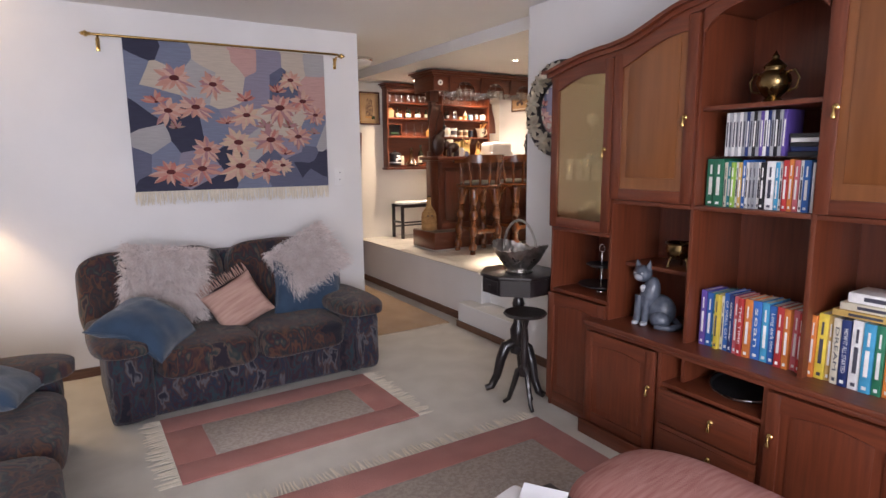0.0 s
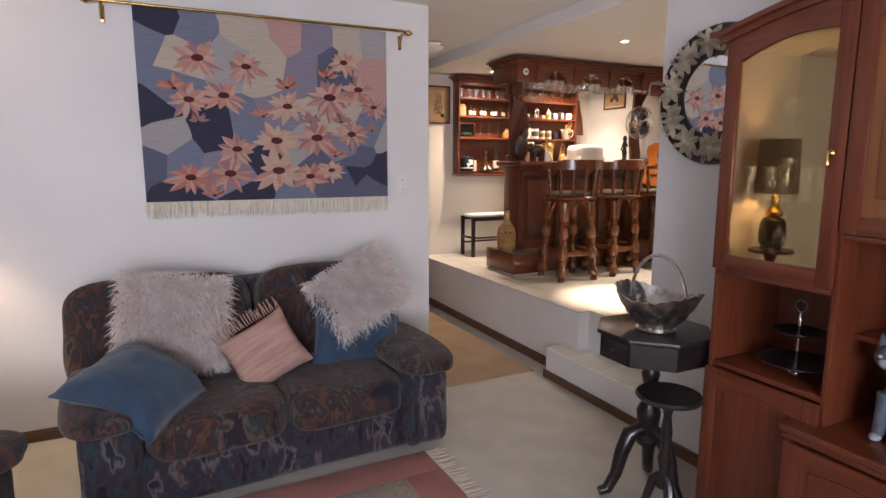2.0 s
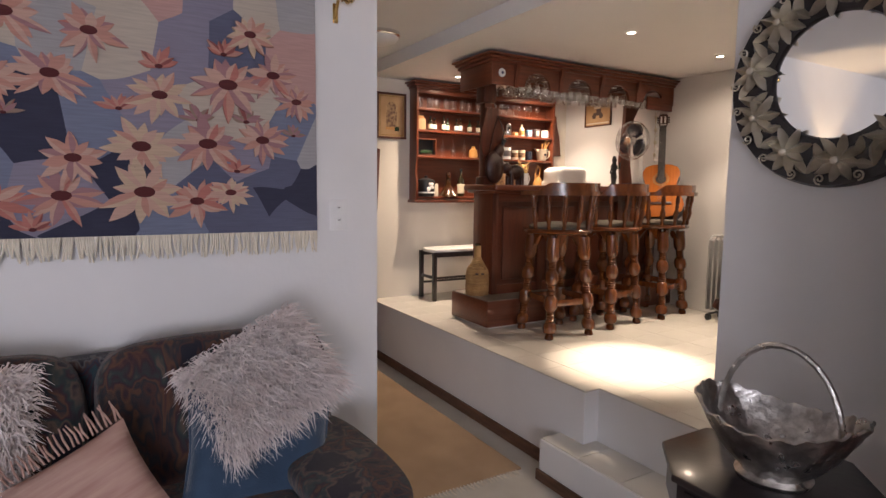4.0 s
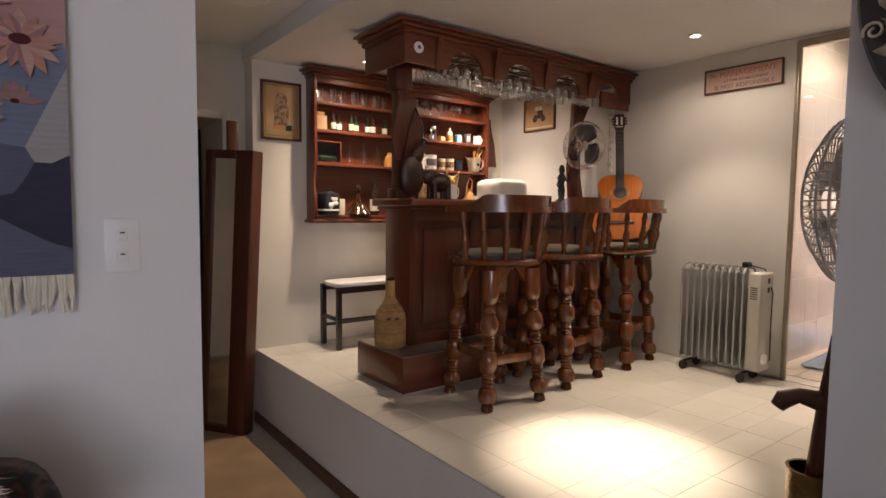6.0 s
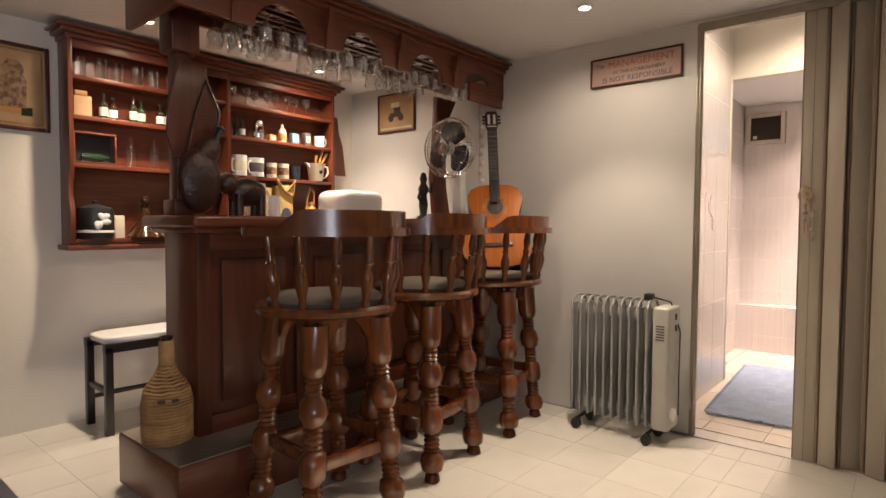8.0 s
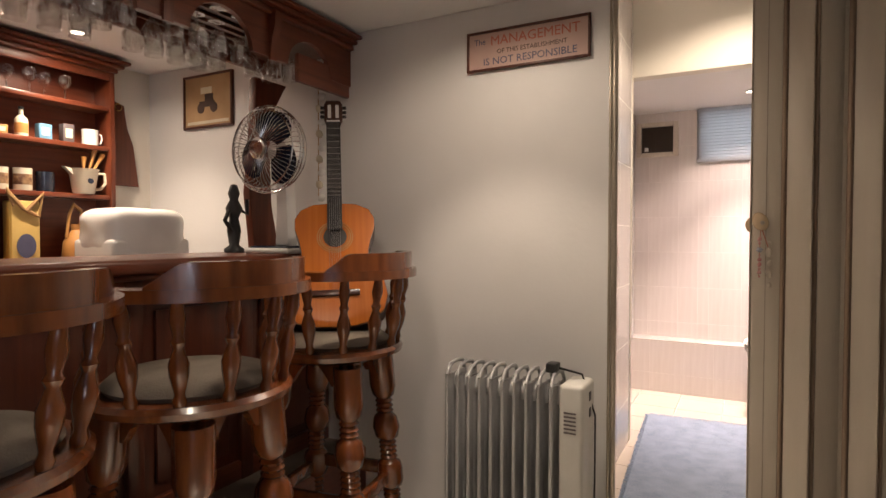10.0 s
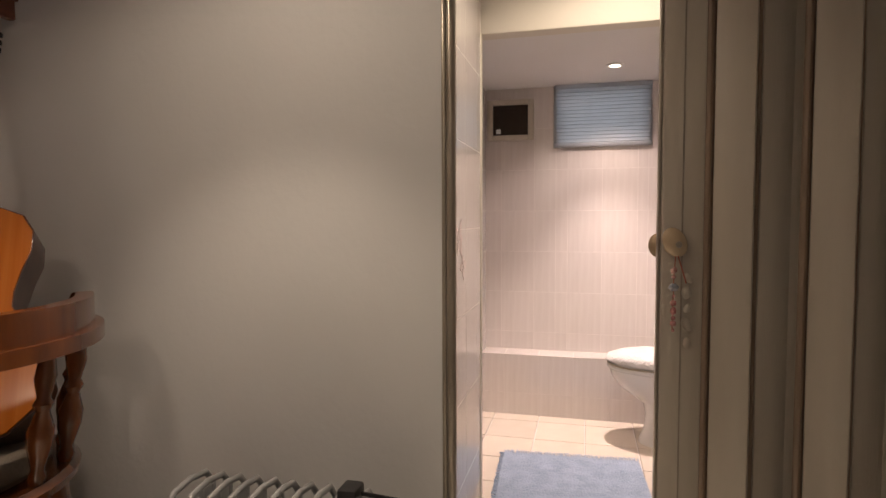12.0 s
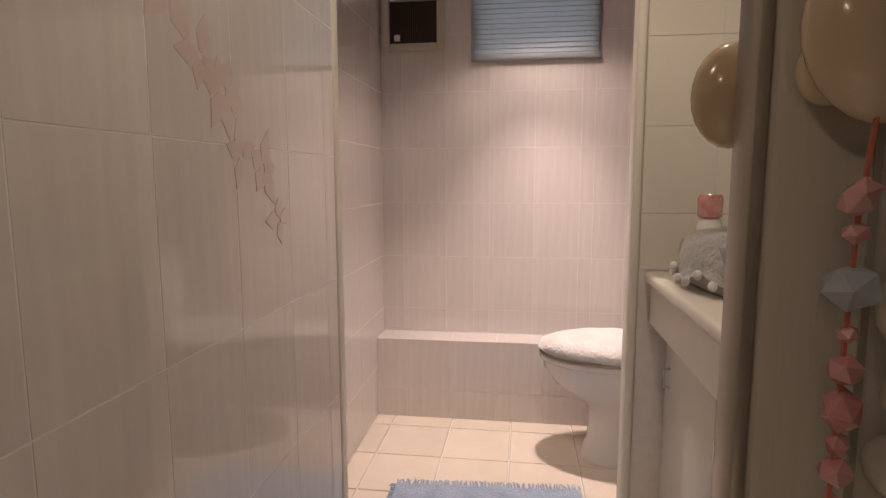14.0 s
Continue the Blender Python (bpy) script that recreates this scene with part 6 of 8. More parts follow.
# ---- bar stools ----
def leg_profile(h):
    """Turned leg: foot, bulb, rings, block, rings, bulb, rings, block."""
    p = [(0.027, 0), (0.032, 0.006), (0.028, 0.030), (0.022, 0.036), (0.043, 0.050), (0.049, 0.078), (0.043, 0.106), (0.026, 0.120)]
    for k in range(4):
        p += [(0.033, 0.127 + k * 0.018), (0.026, 0.136 + k * 0.018)]
    p += [(0.042, 0.206), (0.047, 0.225), (0.047, 0.270), (0.042, 0.292), (0.026, 0.304)]
    for k in range(4):
        p += [(0.033, 0.311 + k * 0.018), (0.026, 0.320 + k * 0.018)]
    p += [(0.042, 0.388), (0.050, 0.424), (0.042, 0.462), (0.026, 0.478)]
    for k in range(3):
        p += [(0.033, 0.485 + k * 0.018), (0.026, 0.494 + k * 0.018)]
    p += [(0.040, 0.545), (0.047, 0.575), (0.047, h)]
    return p


stool = thing("bar_stool", pose(0, 0, 0), "dark varnished captain's bar stool with turned legs", "bar stool", "stools at the bar")
SH = 0.735
legs_xy = [(sx_, sy_) for sx_ in (-1, 1) for sy_ in (-1, 1)]
for sx_, sy_ in legs_xy:
    part("leg", lathe(leg_profile(0.70), 16, Matrix(((1, 0, -0.045 * sx_ / 0.70, 0.172 * sx_), (0, 1, -0.045 * sy_ / 0.70, 0.172 * sy_), (0, 0, 1, 0), (0, 0, 0, 1)))), STOOLWOOD, stool)
for s in (-1, 1):
    for ax in (0, 1):
        z = 0.245 if ax == 0 else 0.265
        a = 0.155
        q = (-a, s * a - 0.013, z - 0.022, a, s * a + 0.013, z + 0.022) if ax == 0 else (s * a - 0.013, -a, z - 0.022, s * a + 0.013, a, z + 0.022)
        part("stretcher", box(*q, 0.004), STOOLWOOD, stool)
        n = 12
        arch = [(-0.105, 0.0), (-0.105, -0.09)] + [(-0.075 + 0.15 * i / n, -0.09 + 0.075 * math.sin(math.pi * i / n)) for i in range(n + 1)] + [(0.105, -0.09), (0.105, 0.0)]
        if ax == 0:
            part("apron", prism([(x, 0.725 + z2) for x, z2 in arch], s * 0.127 - 0.012, s * 0.127 + 0.012, "y"), STOOLWOOD, stool)
        else:
            part("apron", prism([(x, 0.725 + z2) for x, z2 in arch], s * 0.127 - 0.012, s * 0.127 + 0.012, "x"), STOOLWOOD, stool)
part("seat", lathe([(0, 0.72), (0.225, 0.72), (0.247, 0.73), (0.25, 0.745), (0.24, 0.756), (0, 0.756)], 40), STOOLWOOD, stool)
part("seat_pad", lathe([(0.0, 0.756), (0.195, 0.756), (0.203, 0.768), (0.185, 0.785), (0.10, 0.795), (0.0, 0.797)], 36), SEATCLOTH, stool, "beige upholstered seat pad")
# hooped back, open towards +y
for k in range(7):
    a = radians(180 + 12 + (156 / 6) * k)
    c, s = math.cos(a), math.sin(a)
    lean = 0.038
    prof = [(0.011, 0), (0.016, 0.016), (0.011, 0.032), (0.021, 0.075), (0.022, 0.10), (0.011, 0.135), (0.017, 0.148), (0.011, 0.16), (0.018, 0.195), (0.012, 0.24)]
    part("spindle", lathe(prof, 10, Matrix(((1, 0, lean * c / 0.28, 0.226 * c), (0, 1, lean * s / 0.28, 0.226 * s), (0, 0, 1, 0.752), (0, 0, 0, 1)))), STOOLWOOD, stool)
bm = bmesh.new()
for r_in, r_out, z0, z1, a0, a1, slope in ((0.232, 0.298, 0.988, 1.016, 172, 368, 0), (0.250, 0.282, 1.016, 1.072, 205, 335, 1)):
    n = 28
    ring = []
    for i in range(n + 1):
        a = radians(a0 + (a1 - a0) * i / n)
        top = z1 if not slope else z0 + (z1 - z0) * min(1.0, math.sin(math.pi * i / n) * 2.6 + 0.05)
        ring.append([bm.verts.new((r * math.cos(a), r * math.sin(a), z)) for r, z in ((r_in, z0), (r_out, z0), (r_out, top), (r_in, top))])
    for a, b in zip(ring, ring[1:]):
        for k in range(4):
            bm.faces.new((a[k], a[(k + 1) % 4], b[(k + 1) % 4], b[k]))
    bm.faces.new(ring[0][::-1])
    bm.faces.new(ring[-1])
bmesh.ops.bevel(bm, geom=[e for e in bm.edges if e.is_manifold and e.calc_face_angle(0) > 1.0], offset=0.006, segments=2, affect="EDGES")
part("back_rail", bm, STOOLWOOD, stool, "curved wooden arm and back rail")
stool.matrix_basis = pose(4.785, 5.825, FLOOR2, 0, 0, -5)
copy_thing(stool, pose(5.345, 5.875, FLOOR2, 0, 0, 8))
copy_thing(stool, pose(5.955, 5.92, FLOOR2, 0, 0, 10))

# ---- guitar on the last stool ----
hole, head, foot = Vector((6.052, 5.985, 1.661)), Vector((6.311, 6.199, 2.23)), Vector((5.925, 5.875, 1.325))
ax_z = (head - foot).normalized()
face = Vector((-0.80, -0.60, 0))
ax_y = -(face - ax_z * face.dot(ax_z)).normalized()
ax_x = ax_y.cross(ax_z)
gm = Matrix((ax_x, ax_y, ax_z)).transposed().to_4x4()
gm.translation = foot
th = thing("guitar", gm, "classical acoustic guitar with an orange top, leaning on a stool", "guitar")
half = [(0.0, 0.0), (0.07, 0.003), (0.13, 0.02), (0.17, 0.06), (0.185, 0.115), (0.175, 0.17), (0.145, 0.225), (0.122, 0.27), (0.122, 0.30), (0.133, 0.35), (0.148, 0.395), (0.148, 0.44), (0.128, 0.478), (0.08, 0.502), (0.0, 0.508)]
body = half + [(-x, z) for x, z in half[-2:0:-1]]
part("back_and_sides", prism(body, 0.004, 0.095, "y"), ROSEWOOD, th, "dark rosewood back and sides", smooth=50)
part("soundboard", prism([(x * 0.985, 0.004 + z * 0.985) for x, z in body], 0.0, 0.005, "y"), SPRUCE, th, "orange varnished spruce soundboard", smooth=50)
# Flat black disc paints the dark inside of the hole.
part("soundhole_disc", lathe([(0, 0), (0.043, 0), (0.043, 0.0012), (0, 0.0012)], 32, pose(0, 0.0004, 0.358, 90, 0, 0)), BLACK, th)
for r0, w in ((0.050, 0.005), (0.057, 0.008), (0.065, 0.005)):
    part("rosette", tube([(r0 * math.cos(k * math.pi / 18), -0.0003, 0.358 + r0 * math.sin(k * math.pi / 18)) for k in range(36)], w * 0.35, 5, True), WICKER, th, "inlaid rosette ring")
part("bridge", box(-0.085, -0.010, 0.118, 0.085, 0, 0.140, 0.003), ROSEWOOD, th)
nk = part("neck", box(-0.027, -0.008, 0.40, 0.027, 0.014, 0.90, 0.004), ROSEWOOD, th)
part("fingerboard", box(-0.028, -0.012, 0.385, 0.028, -0.008, 0.895), BLACK, nk)
for k in range(14):
    z = 0.895 - 0.65 * (1 - 2 ** (-(k + 1) / 12))
    part("fret", box(-0.027, -0.0135, z - 0.001, 0.027, -0.0118, z + 0.001), CHROME, nk)
hd = part("headstock", prism([(-0.03, 0.895), (0.03, 0.895), (0.038, 0.92), (0.038, 1.0), (0.028, 1.02), (-0.028, 1.02), (-0.038, 1.0), (-0.038, 0.92)], 0.0, 0.018, "y", 0.003), ROSEWOOD, th, "slotted dark headstock")
part("nut", box(-0.027, -0.014, 0.895, 0.027, -0.004, 0.902), ENAMEL, hd)
for s in (-1, 1):
    part("slot", box(s * 0.016 - 0.007, -0.001, 0.925, s * 0.016 + 0.007, 0.002, 0.995), ENAMEL, hd)
    for k in range(3):
        part("tuning_peg", box(s * 0.045 - 0.009, 0.004, 0.932 + 0.024 * k, s * 0.045 + 0.009, 0.014, 0.944 + 0.024 * k, 0.003), BLACK, hd)
for k in range(6):
    x = -0.02 + 0.008 * k
    part("string", tube([(x, -0.012, 0.13), (x * 0.9, -0.0165, 0.9)], 0.0005, 4), CHROME, th)

# ---- bar: wall shelf and what stands on it ----
shelf = thing("wall_shelf", pose(0, 0, 0), "red-brown wooden wall shelf filled with bar glasses and mugs", "shelf")
HX0, HX1, HY0, HY1, HM = 4.475, 6.115, 7.405, BY - 0.003, 5.315
HS = [1.462, 1.838, 2.076, 2.272]
part("back_board", box(HX0 + 0.02, HY1 - 0.012, 1.44, HX1 - 0.02, HY1, 2.44), WOOD_H, shelf)
for x in (HX0, HM - 0.011, HX1 - 0.022):
    out = [(HY1, 1.43), (HY0 + 0.02, 1.43), (HY0, 1.46), (HY0, 1.60), (HY0 + 0.02, 1.66), (HY0 + 0.02, 1.74), (HY0, 1.79), (HY0, 2.44), (HY1, 2.44)]
    part("side_panel" if x != HM - 0.011 else "divider", prism(out, x, x + 0.022, "x", 0.003), WOOD, shelf)
for i, z in enumerate(HS):
    for x0, x1 in ((HX0 + 0.022, HM - 0.011), (HM + 0.011, HX1 - 0.022)):
        part("shelf_board", box(x0, HY0 + 0.012, z - 0.022, x1, HY1 - 0.012, z, 0.003), WOOD_H, shelf)
part("bottom_moulding", box(HX0 - 0.02, HY0 - 0.018, 1.405, HX1 + 0.02, HY1, 1.432, 0.008), WOOD_H, shelf)
part("cornice_bead", box(HX0 - 0.012, HY0 - 0.012, 2.44, HX1 + 0.012, HY1, 2.462, 0.005), WOOD_H, shelf)
part("cornice_cove", box(HX0 - 0.035, HY0 - 0.034, 2.462, HX1 + 0.035, HY1, 2.484, 0.008), WOOD_H, shelf)
part("cornice_top", box(HX0 - 0.055, HY0 - 0.052, 2.484, HX1 + 0.055, HY1, 2.500, 0.004), WOOD_H, shelf)
part("cornice_frieze", box(HX0 + 0.022, HY0 + 0.004, 2.40, HX1 - 0.022, HY0 + 0.02, 2.44, 0.002), WOOD_H, shelf)

YELLOWWAX = mat("yellow_candle_wax", (0.62, 0.43, 0.13), 0.45, second=(0.70, 0.51, 0.19), scale=6)
AMBER = mat("amber_bottle_glass", (0.030, 0.011, 0.004), 0.07, second=(0.055, 0.022, 0.007), scale=5, coat=0.5)
GREENB = mat("green_bottle_glass", (0.015, 0.035, 0.018), 0.07, second=(0.03, 0.05, 0.026), scale=5, coat=0.5)
BLUETIN = mat("blue_printed_tin", (0.10, 0.26, 0.42), 0.4, second=(0.15, 0.33, 0.50), scale=10)
BROWNPRINT = mat("brown_print", (0.12, 0.055, 0.03), 0.5, second=(0.32, 0.2, 0.1), scale=45, mix=0.3)
DARKGLAZE = mat("dark_blue_glaze", (0.012, 0.016, 0.03), 0.25, second=(0.03, 0.035, 0.05), scale=20)
gl = "clear drinking glass on the top bar shelf"
for i in range(8):
    tumbler(4.55 + i * 0.09, 7.485 - 0.03 * (i % 2), HS[3], 0.10, 0.034, "glasses on the bar shelf", gl)
for i in range(8):
    goblet(5.38 + i * 0.075, 7.48 - 0.03 * (i % 2), HS[3], 0.11, 0.03, "glasses on the bar shelf", "clear stemmed glass on the top bar shelf")
# row of miniatures
th = thing("gift_box", pose(4.55, 7.47, HS[2]), "yellow printed cardboard gift box on the shelf", "box")
part("carton", box(-0.04, -0.03, 0, 0.04, 0.03, 0.10, 0.002), CORKBOARD, th)
part("flap", box(-0.035, -0.032, 0.10, 0.02, 0.03, 0.125, 0.002), TERRA, th)
for x, mt, lab, h in ((4.655, BOTTLEDARK, LABELMAT, .13), (4.70, AMBER, ENAMEL, .115), (4.80, BOTTLEDARK, CERAMIC, .135), (4.84, GREENB, CERAMIC, .12), (4.94, BOTTLEDARK, ENAMEL, .12), (4.985, AMBER, ENAMEL, .13), (5.09, GREENB, LABELMAT, .12), (5.19, BOTTLEDARK, LABELMAT, .12)):
    bottle(x, 7.47, HS[2], 0.021, h, mt, "small dark miniature bottle with a pale label", lab, BLACK)
for x, mt, lab, h, r in ((5.40, BOTTLEDARK, None, .135, .018), (5.44, BOTTLEDARK, ENAMEL, .115, .018), (5.73, CERAMIC, TERRA, .13, .026)):
    bottle(x, 7.47, HS[2], r, h, mt, "small miniature bottle on the bar shelf", lab, BLACK)
ob = part("cocktail_shaker", lathe([(0, 0), (0.033, 0), (0.036, 0.01), (0.036, 0.09), (0.028, 0.115), (0.016, 0.13), (0, 0.135)], 22, pose(0, 0, 0)), CHROME, m=pose(5.545, 7.46, HS[2]))
tagged(ob, "polished steel cocktail shaker on the bar shelf", "shaker")
for x, w, h, mt, nm in ((5.64, .05, .04, TERRA, "small orange card box on the bar shelf"), (5.815, .055, .07, BLUETIN, "small blue printed tin on the bar shelf"), (5.915, .05, .085, GREYBLADE, "small grey tin on the bar shelf")):
    ob = part("tin", box(-w / 2, -0.02, 0, w / 2, 0.02, h, 0.003), mt, m=pose(x, 7.46, HS[2]))
    tagged(ob, nm, "tin")
    part("print", box(-w * 0.3, -0.0212, h * 0.25, w * 0.3, -0.0195, h * 0.75), LABELMAT, ob)
mug(6.02, 7.455, HS[2], 0.036, 0.075, ENAMEL, "white printed cup with a loop handle", True, None)
# second row
th = thing("bottle_case", pose(4.60, 7.46, HS[1]), "ship in a dark glass case on the bar shelf", "case")
part("case_frame", box(-0.10, -0.03, 0, 0.10, 0.035, 0.012, 0.002), DARKWOOD, th)
for q in ((-0.10, -0.03, 0.012, -0.09, 0.035, 0.15), (0.09, -0.03, 0.012, 0.10, 0.035, 0.15), (-0.10, -0.03, 0.15, 0.10, 0.035, 0.16)):
    part("case_bar", box(*q, 0.002), WOOD, th)
part("case_back", box(-0.09, 0.028, 0.012, 0.09, 0.035, 0.15), BLACK, th)
part("bottle_hull", lathe([(0, -0.06), (0.02, -0.055), (0.022, 0.03), (0.008, 0.05), (0.008, 0.07), (0, 0.07)], 16, pose(0, 0, 0.035, 0, 90, 0)), GREENB, th)
for x in (4.78, 4.90, 5.02):
    bottle(x, 7.46, HS[1], 0.026, 0.16, GLASS, "clear slim glass decanter on the bar shelf", None, None)
ob = part("wooden_flask", lathe([(0, 0), (0.04, 0), (0.045, 0.02), (0.038, 0.075), (0.018, 0.09), (0.018, 0.11), (0, 0.112)], 18), TERRA, m=pose(5.13, 7.46, HS[1]))
tagged(ob, "small orange-brown stoneware flask on the bar shelf", "flask")
for x, r, h, mt, bd in ((5.41, .045, .125, ENAMEL, CERAMIC), (5.525, .048, .118, ENAMEL, GREYBLADE), (5.635, .033, .095, CERAMIC, BROWNPRINT), (5.725, .036, .098, CERAMIC, BROWNPRINT), (5.815, .036, .09, DARKGLAZE, None)):
    mug(x, 7.455, HS[1], r, h, mt, {id(ENAMEL): "white printed beer mug on the bar shelf", id(CERAMIC): "cream mug with a brown print on the shelf", id(DARKGLAZE): "dark blue glazed mug on the bar shelf"}[id(mt)], r > .04, bd, rz=200)
th = thing("water_jug", pose(5.985, 7.45, HS[1]), "cream ceramic jug holding wooden spoons", "jug")
part("body", lathe([(0, 0), (0.042, 0), (0.048, 0.01), (0.062, 0.11), (0.068, 0.12), (0.060, 0.118), (0.042, 0.012), (0, 0.01)], 26), CERAMIC, th)
part("spout", prism([(-0.055, 0.085), (-0.095, 0.125), (-0.055, 0.118)], -0.014, 0.014, "y", 0.004), CERAMIC, th)
part("handle", tube([(0.058, 0, 0.105), (0.10, 0, 0.105), (0.105, 0, 0.06), (0.08, 0, 0.03), (0.05, 0, 0.025)], 0.008, 8), CERAMIC, th)
part("print", lathe([(0, 0), (0.014, 0), (0.014, 0.002), (0, 0.002)], 14, pose(0.0, -0.056, 0.062, 82, 0, 0)), DARKGLAZE, th, "small dark printed mark")
for k, (dx, ln) in enumerate(((0.02, 0.22), (0.035, 0.20), (0.0, 0.18))):
    part("spoon", tube([(0, 0, 0.02), (dx * 1.5, 0, 0.13), (dx * 2.6, -0.005, ln)], [0.005, 0.006, 0.013], 6), TERRA, th, "carved wooden spoon")
# bottom row
th = thing("dutch_jar", pose(4.60, 7.45, HS[0]), "black lidded jar with a white painted motif", "jar")
part("body", lathe([(0, 0), (0.075, 0), (0.082, 0.01), (0.085, 0.13), (0.078, 0.155), (0.03, 0.17), (0.014, 0.175), (0.016, 0.19), (0, 0.195)], 28), BLACK, th)
bm = bmesh.new()
for k in range(5):
    blob(bm, (0.02 * math.cos(k * 1.4), -0.083, 0.085 + 0.028 * math.sin(k * 1.9)), (0.024, 0.006, 0.016), pose(0, 0, 0, 0, 40 * k, 0), 0, 6)
part("motif", bm, ENAMEL, th, "white painted motif", smooth=60)
part("motif_band", lathe([(0.0855, 0.03), (0.0865, 0.031), (0.0865, 0.042), (0.0855, 0.043)], 28), ENAMEL, th)
ob = part("stone_tablet", box(-0.02, -0.015, 0, 0.03, 0.015, 0.12, 0.004), LABELMAT, m=pose(4.72, 7.49, HS[0]))
tagged(ob, "pale upright card behind the black jar", "card")
th = thing("decanter", pose(4.845, 7.45, HS[0]), "brown decanter with a wide flared base", "decanter")
part("body", lathe([(0, 0), (0.095, 0), (0.098, 0.008), (0.06, 0.06), (0.025, 0.11), (0.02, 0.17), (0.028, 0.178), (0, 0.18)], 26), AMBER, th)
part("stopper", lathe([(0.014, 0.18), (0.024, 0.20), (0.018, 0.225), (0, 0.235)], 16), AMBER, th)
bottle(5.00, 7.47, HS[0], 0.035, 0.26, BOTTLEDARK, "tall dark bottle on the lowest bar shelf", LABELMAT, BLACK)
tumbler(5.19, 7.45, HS[0], 0.07, 0.03, "glasses on the bar shelf", "small clear glass on the lowest bar shelf")
mug(5.455, 7.45, HS[0], 0.050, 0.34, CERAMIC, "tall cream stein with a brown print", True, BROWNPRINT)
mug(5.585, 7.45, HS[0], 0.040, 0.31, YELLOWWAX, "tall plain yellow candle beaker on the shelf", False, None)
th = thing("gift_tin", pose(5.715, 7.45, HS[0]) @ Matrix.Diagonal((1.6, 1.3, 2.2, 1)), "yellow printed gift tin tied with straw on the shelf", "tin")
part("tin", box(-0.035, -0.03, 0, 0.035, 0.03, 0.15, 0.004), YELLOWWAX, th)
part("print", lathe([(0, 0), (0.024, 0), (0.024, 0.0015), (0, 0.0015)], 20, pose(0, -0.0305, 0.06, 90, 0, 0)), SIGNBLUE, th, "round printed badge")
part("bow", tube([(-0.03, -0.034, 0.14), (-0.05, -0.04, 0.17), (-0.01, -0.036, 0.135), (0.0, -0.036, 0.13), (0.04, -0.04, 0.165), (0.03, -0.036, 0.12), (0, -0.036, 0.13)], 0.005, 6), WICKER, th, "straw bow")
th = thing("stoneware_jug", pose(5.95, 7.455, HS[0]) @ Matrix.Diagonal((1.0, 1.0, 1.85, 1)), "round orange stoneware jug with a loop handle on the shelf", "jug")
part("body", lathe([(0, 0), (0.04, 0), (0.062, 0.04), (0.055, 0.08), (0.02, 0.11), (0.022, 0.125), (0, 0.125)], 22), TERRA, th)
part("handle", tube([(0.018, 0, 0.115), (0.025, 0, 0.16), (-0.01, 0, 0.175), (-0.03, 0, 0.15), (-0.045, 0, 0.09)], 0.007, 8), TERRA, th)


# paddle board on the wall
th = thing("paddle_board", pose(6.205, BY - 0.004, 1.90), "red-brown wooden serving paddle hung on the wall", "board")
part("paddle", prism([(-0.115, 0), (0.115, 0), (0.085, 0.22), (0.045, 0.30), (0.038, 0.42), (-0.03, 0.44), (-0.045, 0.30), (-0.085, 0.22)], -0.02, -0.002, "y", 0.006), WOOD, th)
part("hanging_ring", tube([(0.018 * math.cos(k * math.pi / 7), -0.024, 0.405 + 0.018 * math.sin(k * math.pi / 7)) for k in range(14)], 0.003, 6, True), BRASS, th)
# back cabinet and white bread bin
th = thing("back_cabinet", pose(0, 0, 0), "dark wooden cabinet behind the bar", "cabinet")
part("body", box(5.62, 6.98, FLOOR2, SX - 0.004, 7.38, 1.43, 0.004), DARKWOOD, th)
part("top", box(5.60, 6.96, 1.43, SX - 0.004, 7.385, 1.455, 0.004), WOOD_H, th)
th = thing("bread_bin", pose(6.02, 7.125, 1.455) @ Matrix.Diagonal((0.70, 0.9, 1, 1)), "white plastic bread bin with a rounded lid", "bread bin")
part("body", box(-0.27, -0.16, 0, 0.27, 0.16, 0.17, 0.02, 3), ENAMEL, th)
bm = bmesh.new()
add_cushion(bm, 0, 0, 0.19, 0.54, 0.33, 0.24, 5, 14)
part("lid", bm, ENAMEL, th, "rounded white lid", smooth=60)
part("vent", box(0.13, -0.163, 0.05, 0.23, -0.159, 0.075), BLACK, th)

# ---- pictures, sign, radiator, bench, wicker bottle ----
def framed(name, m, w, h, fw, print_mat, label, category="picture"):
    """A framed print in the local xz plane, facing -y."""
    th_ = thing(name, m, label, category)
    for q in ((-w / 2, -h / 2, -w / 2 + fw, h / 2), (w / 2 - fw, -h / 2, w / 2, h / 2), (-w / 2 + fw, -h / 2, w / 2 - fw, -h / 2 + fw), (-w / 2 + fw, h / 2 - fw, w / 2 - fw, h / 2)):
        part("frame_side", box(q[0], -0.018, q[1], q[2], 0, q[3], 0.003), DARKWOOD, th_)
    part("print", box(-w / 2 + fw, -0.010, -h / 2 + fw, w / 2 - fw, -0.004, h / 2 - fw), print_mat, th_)
    return th_


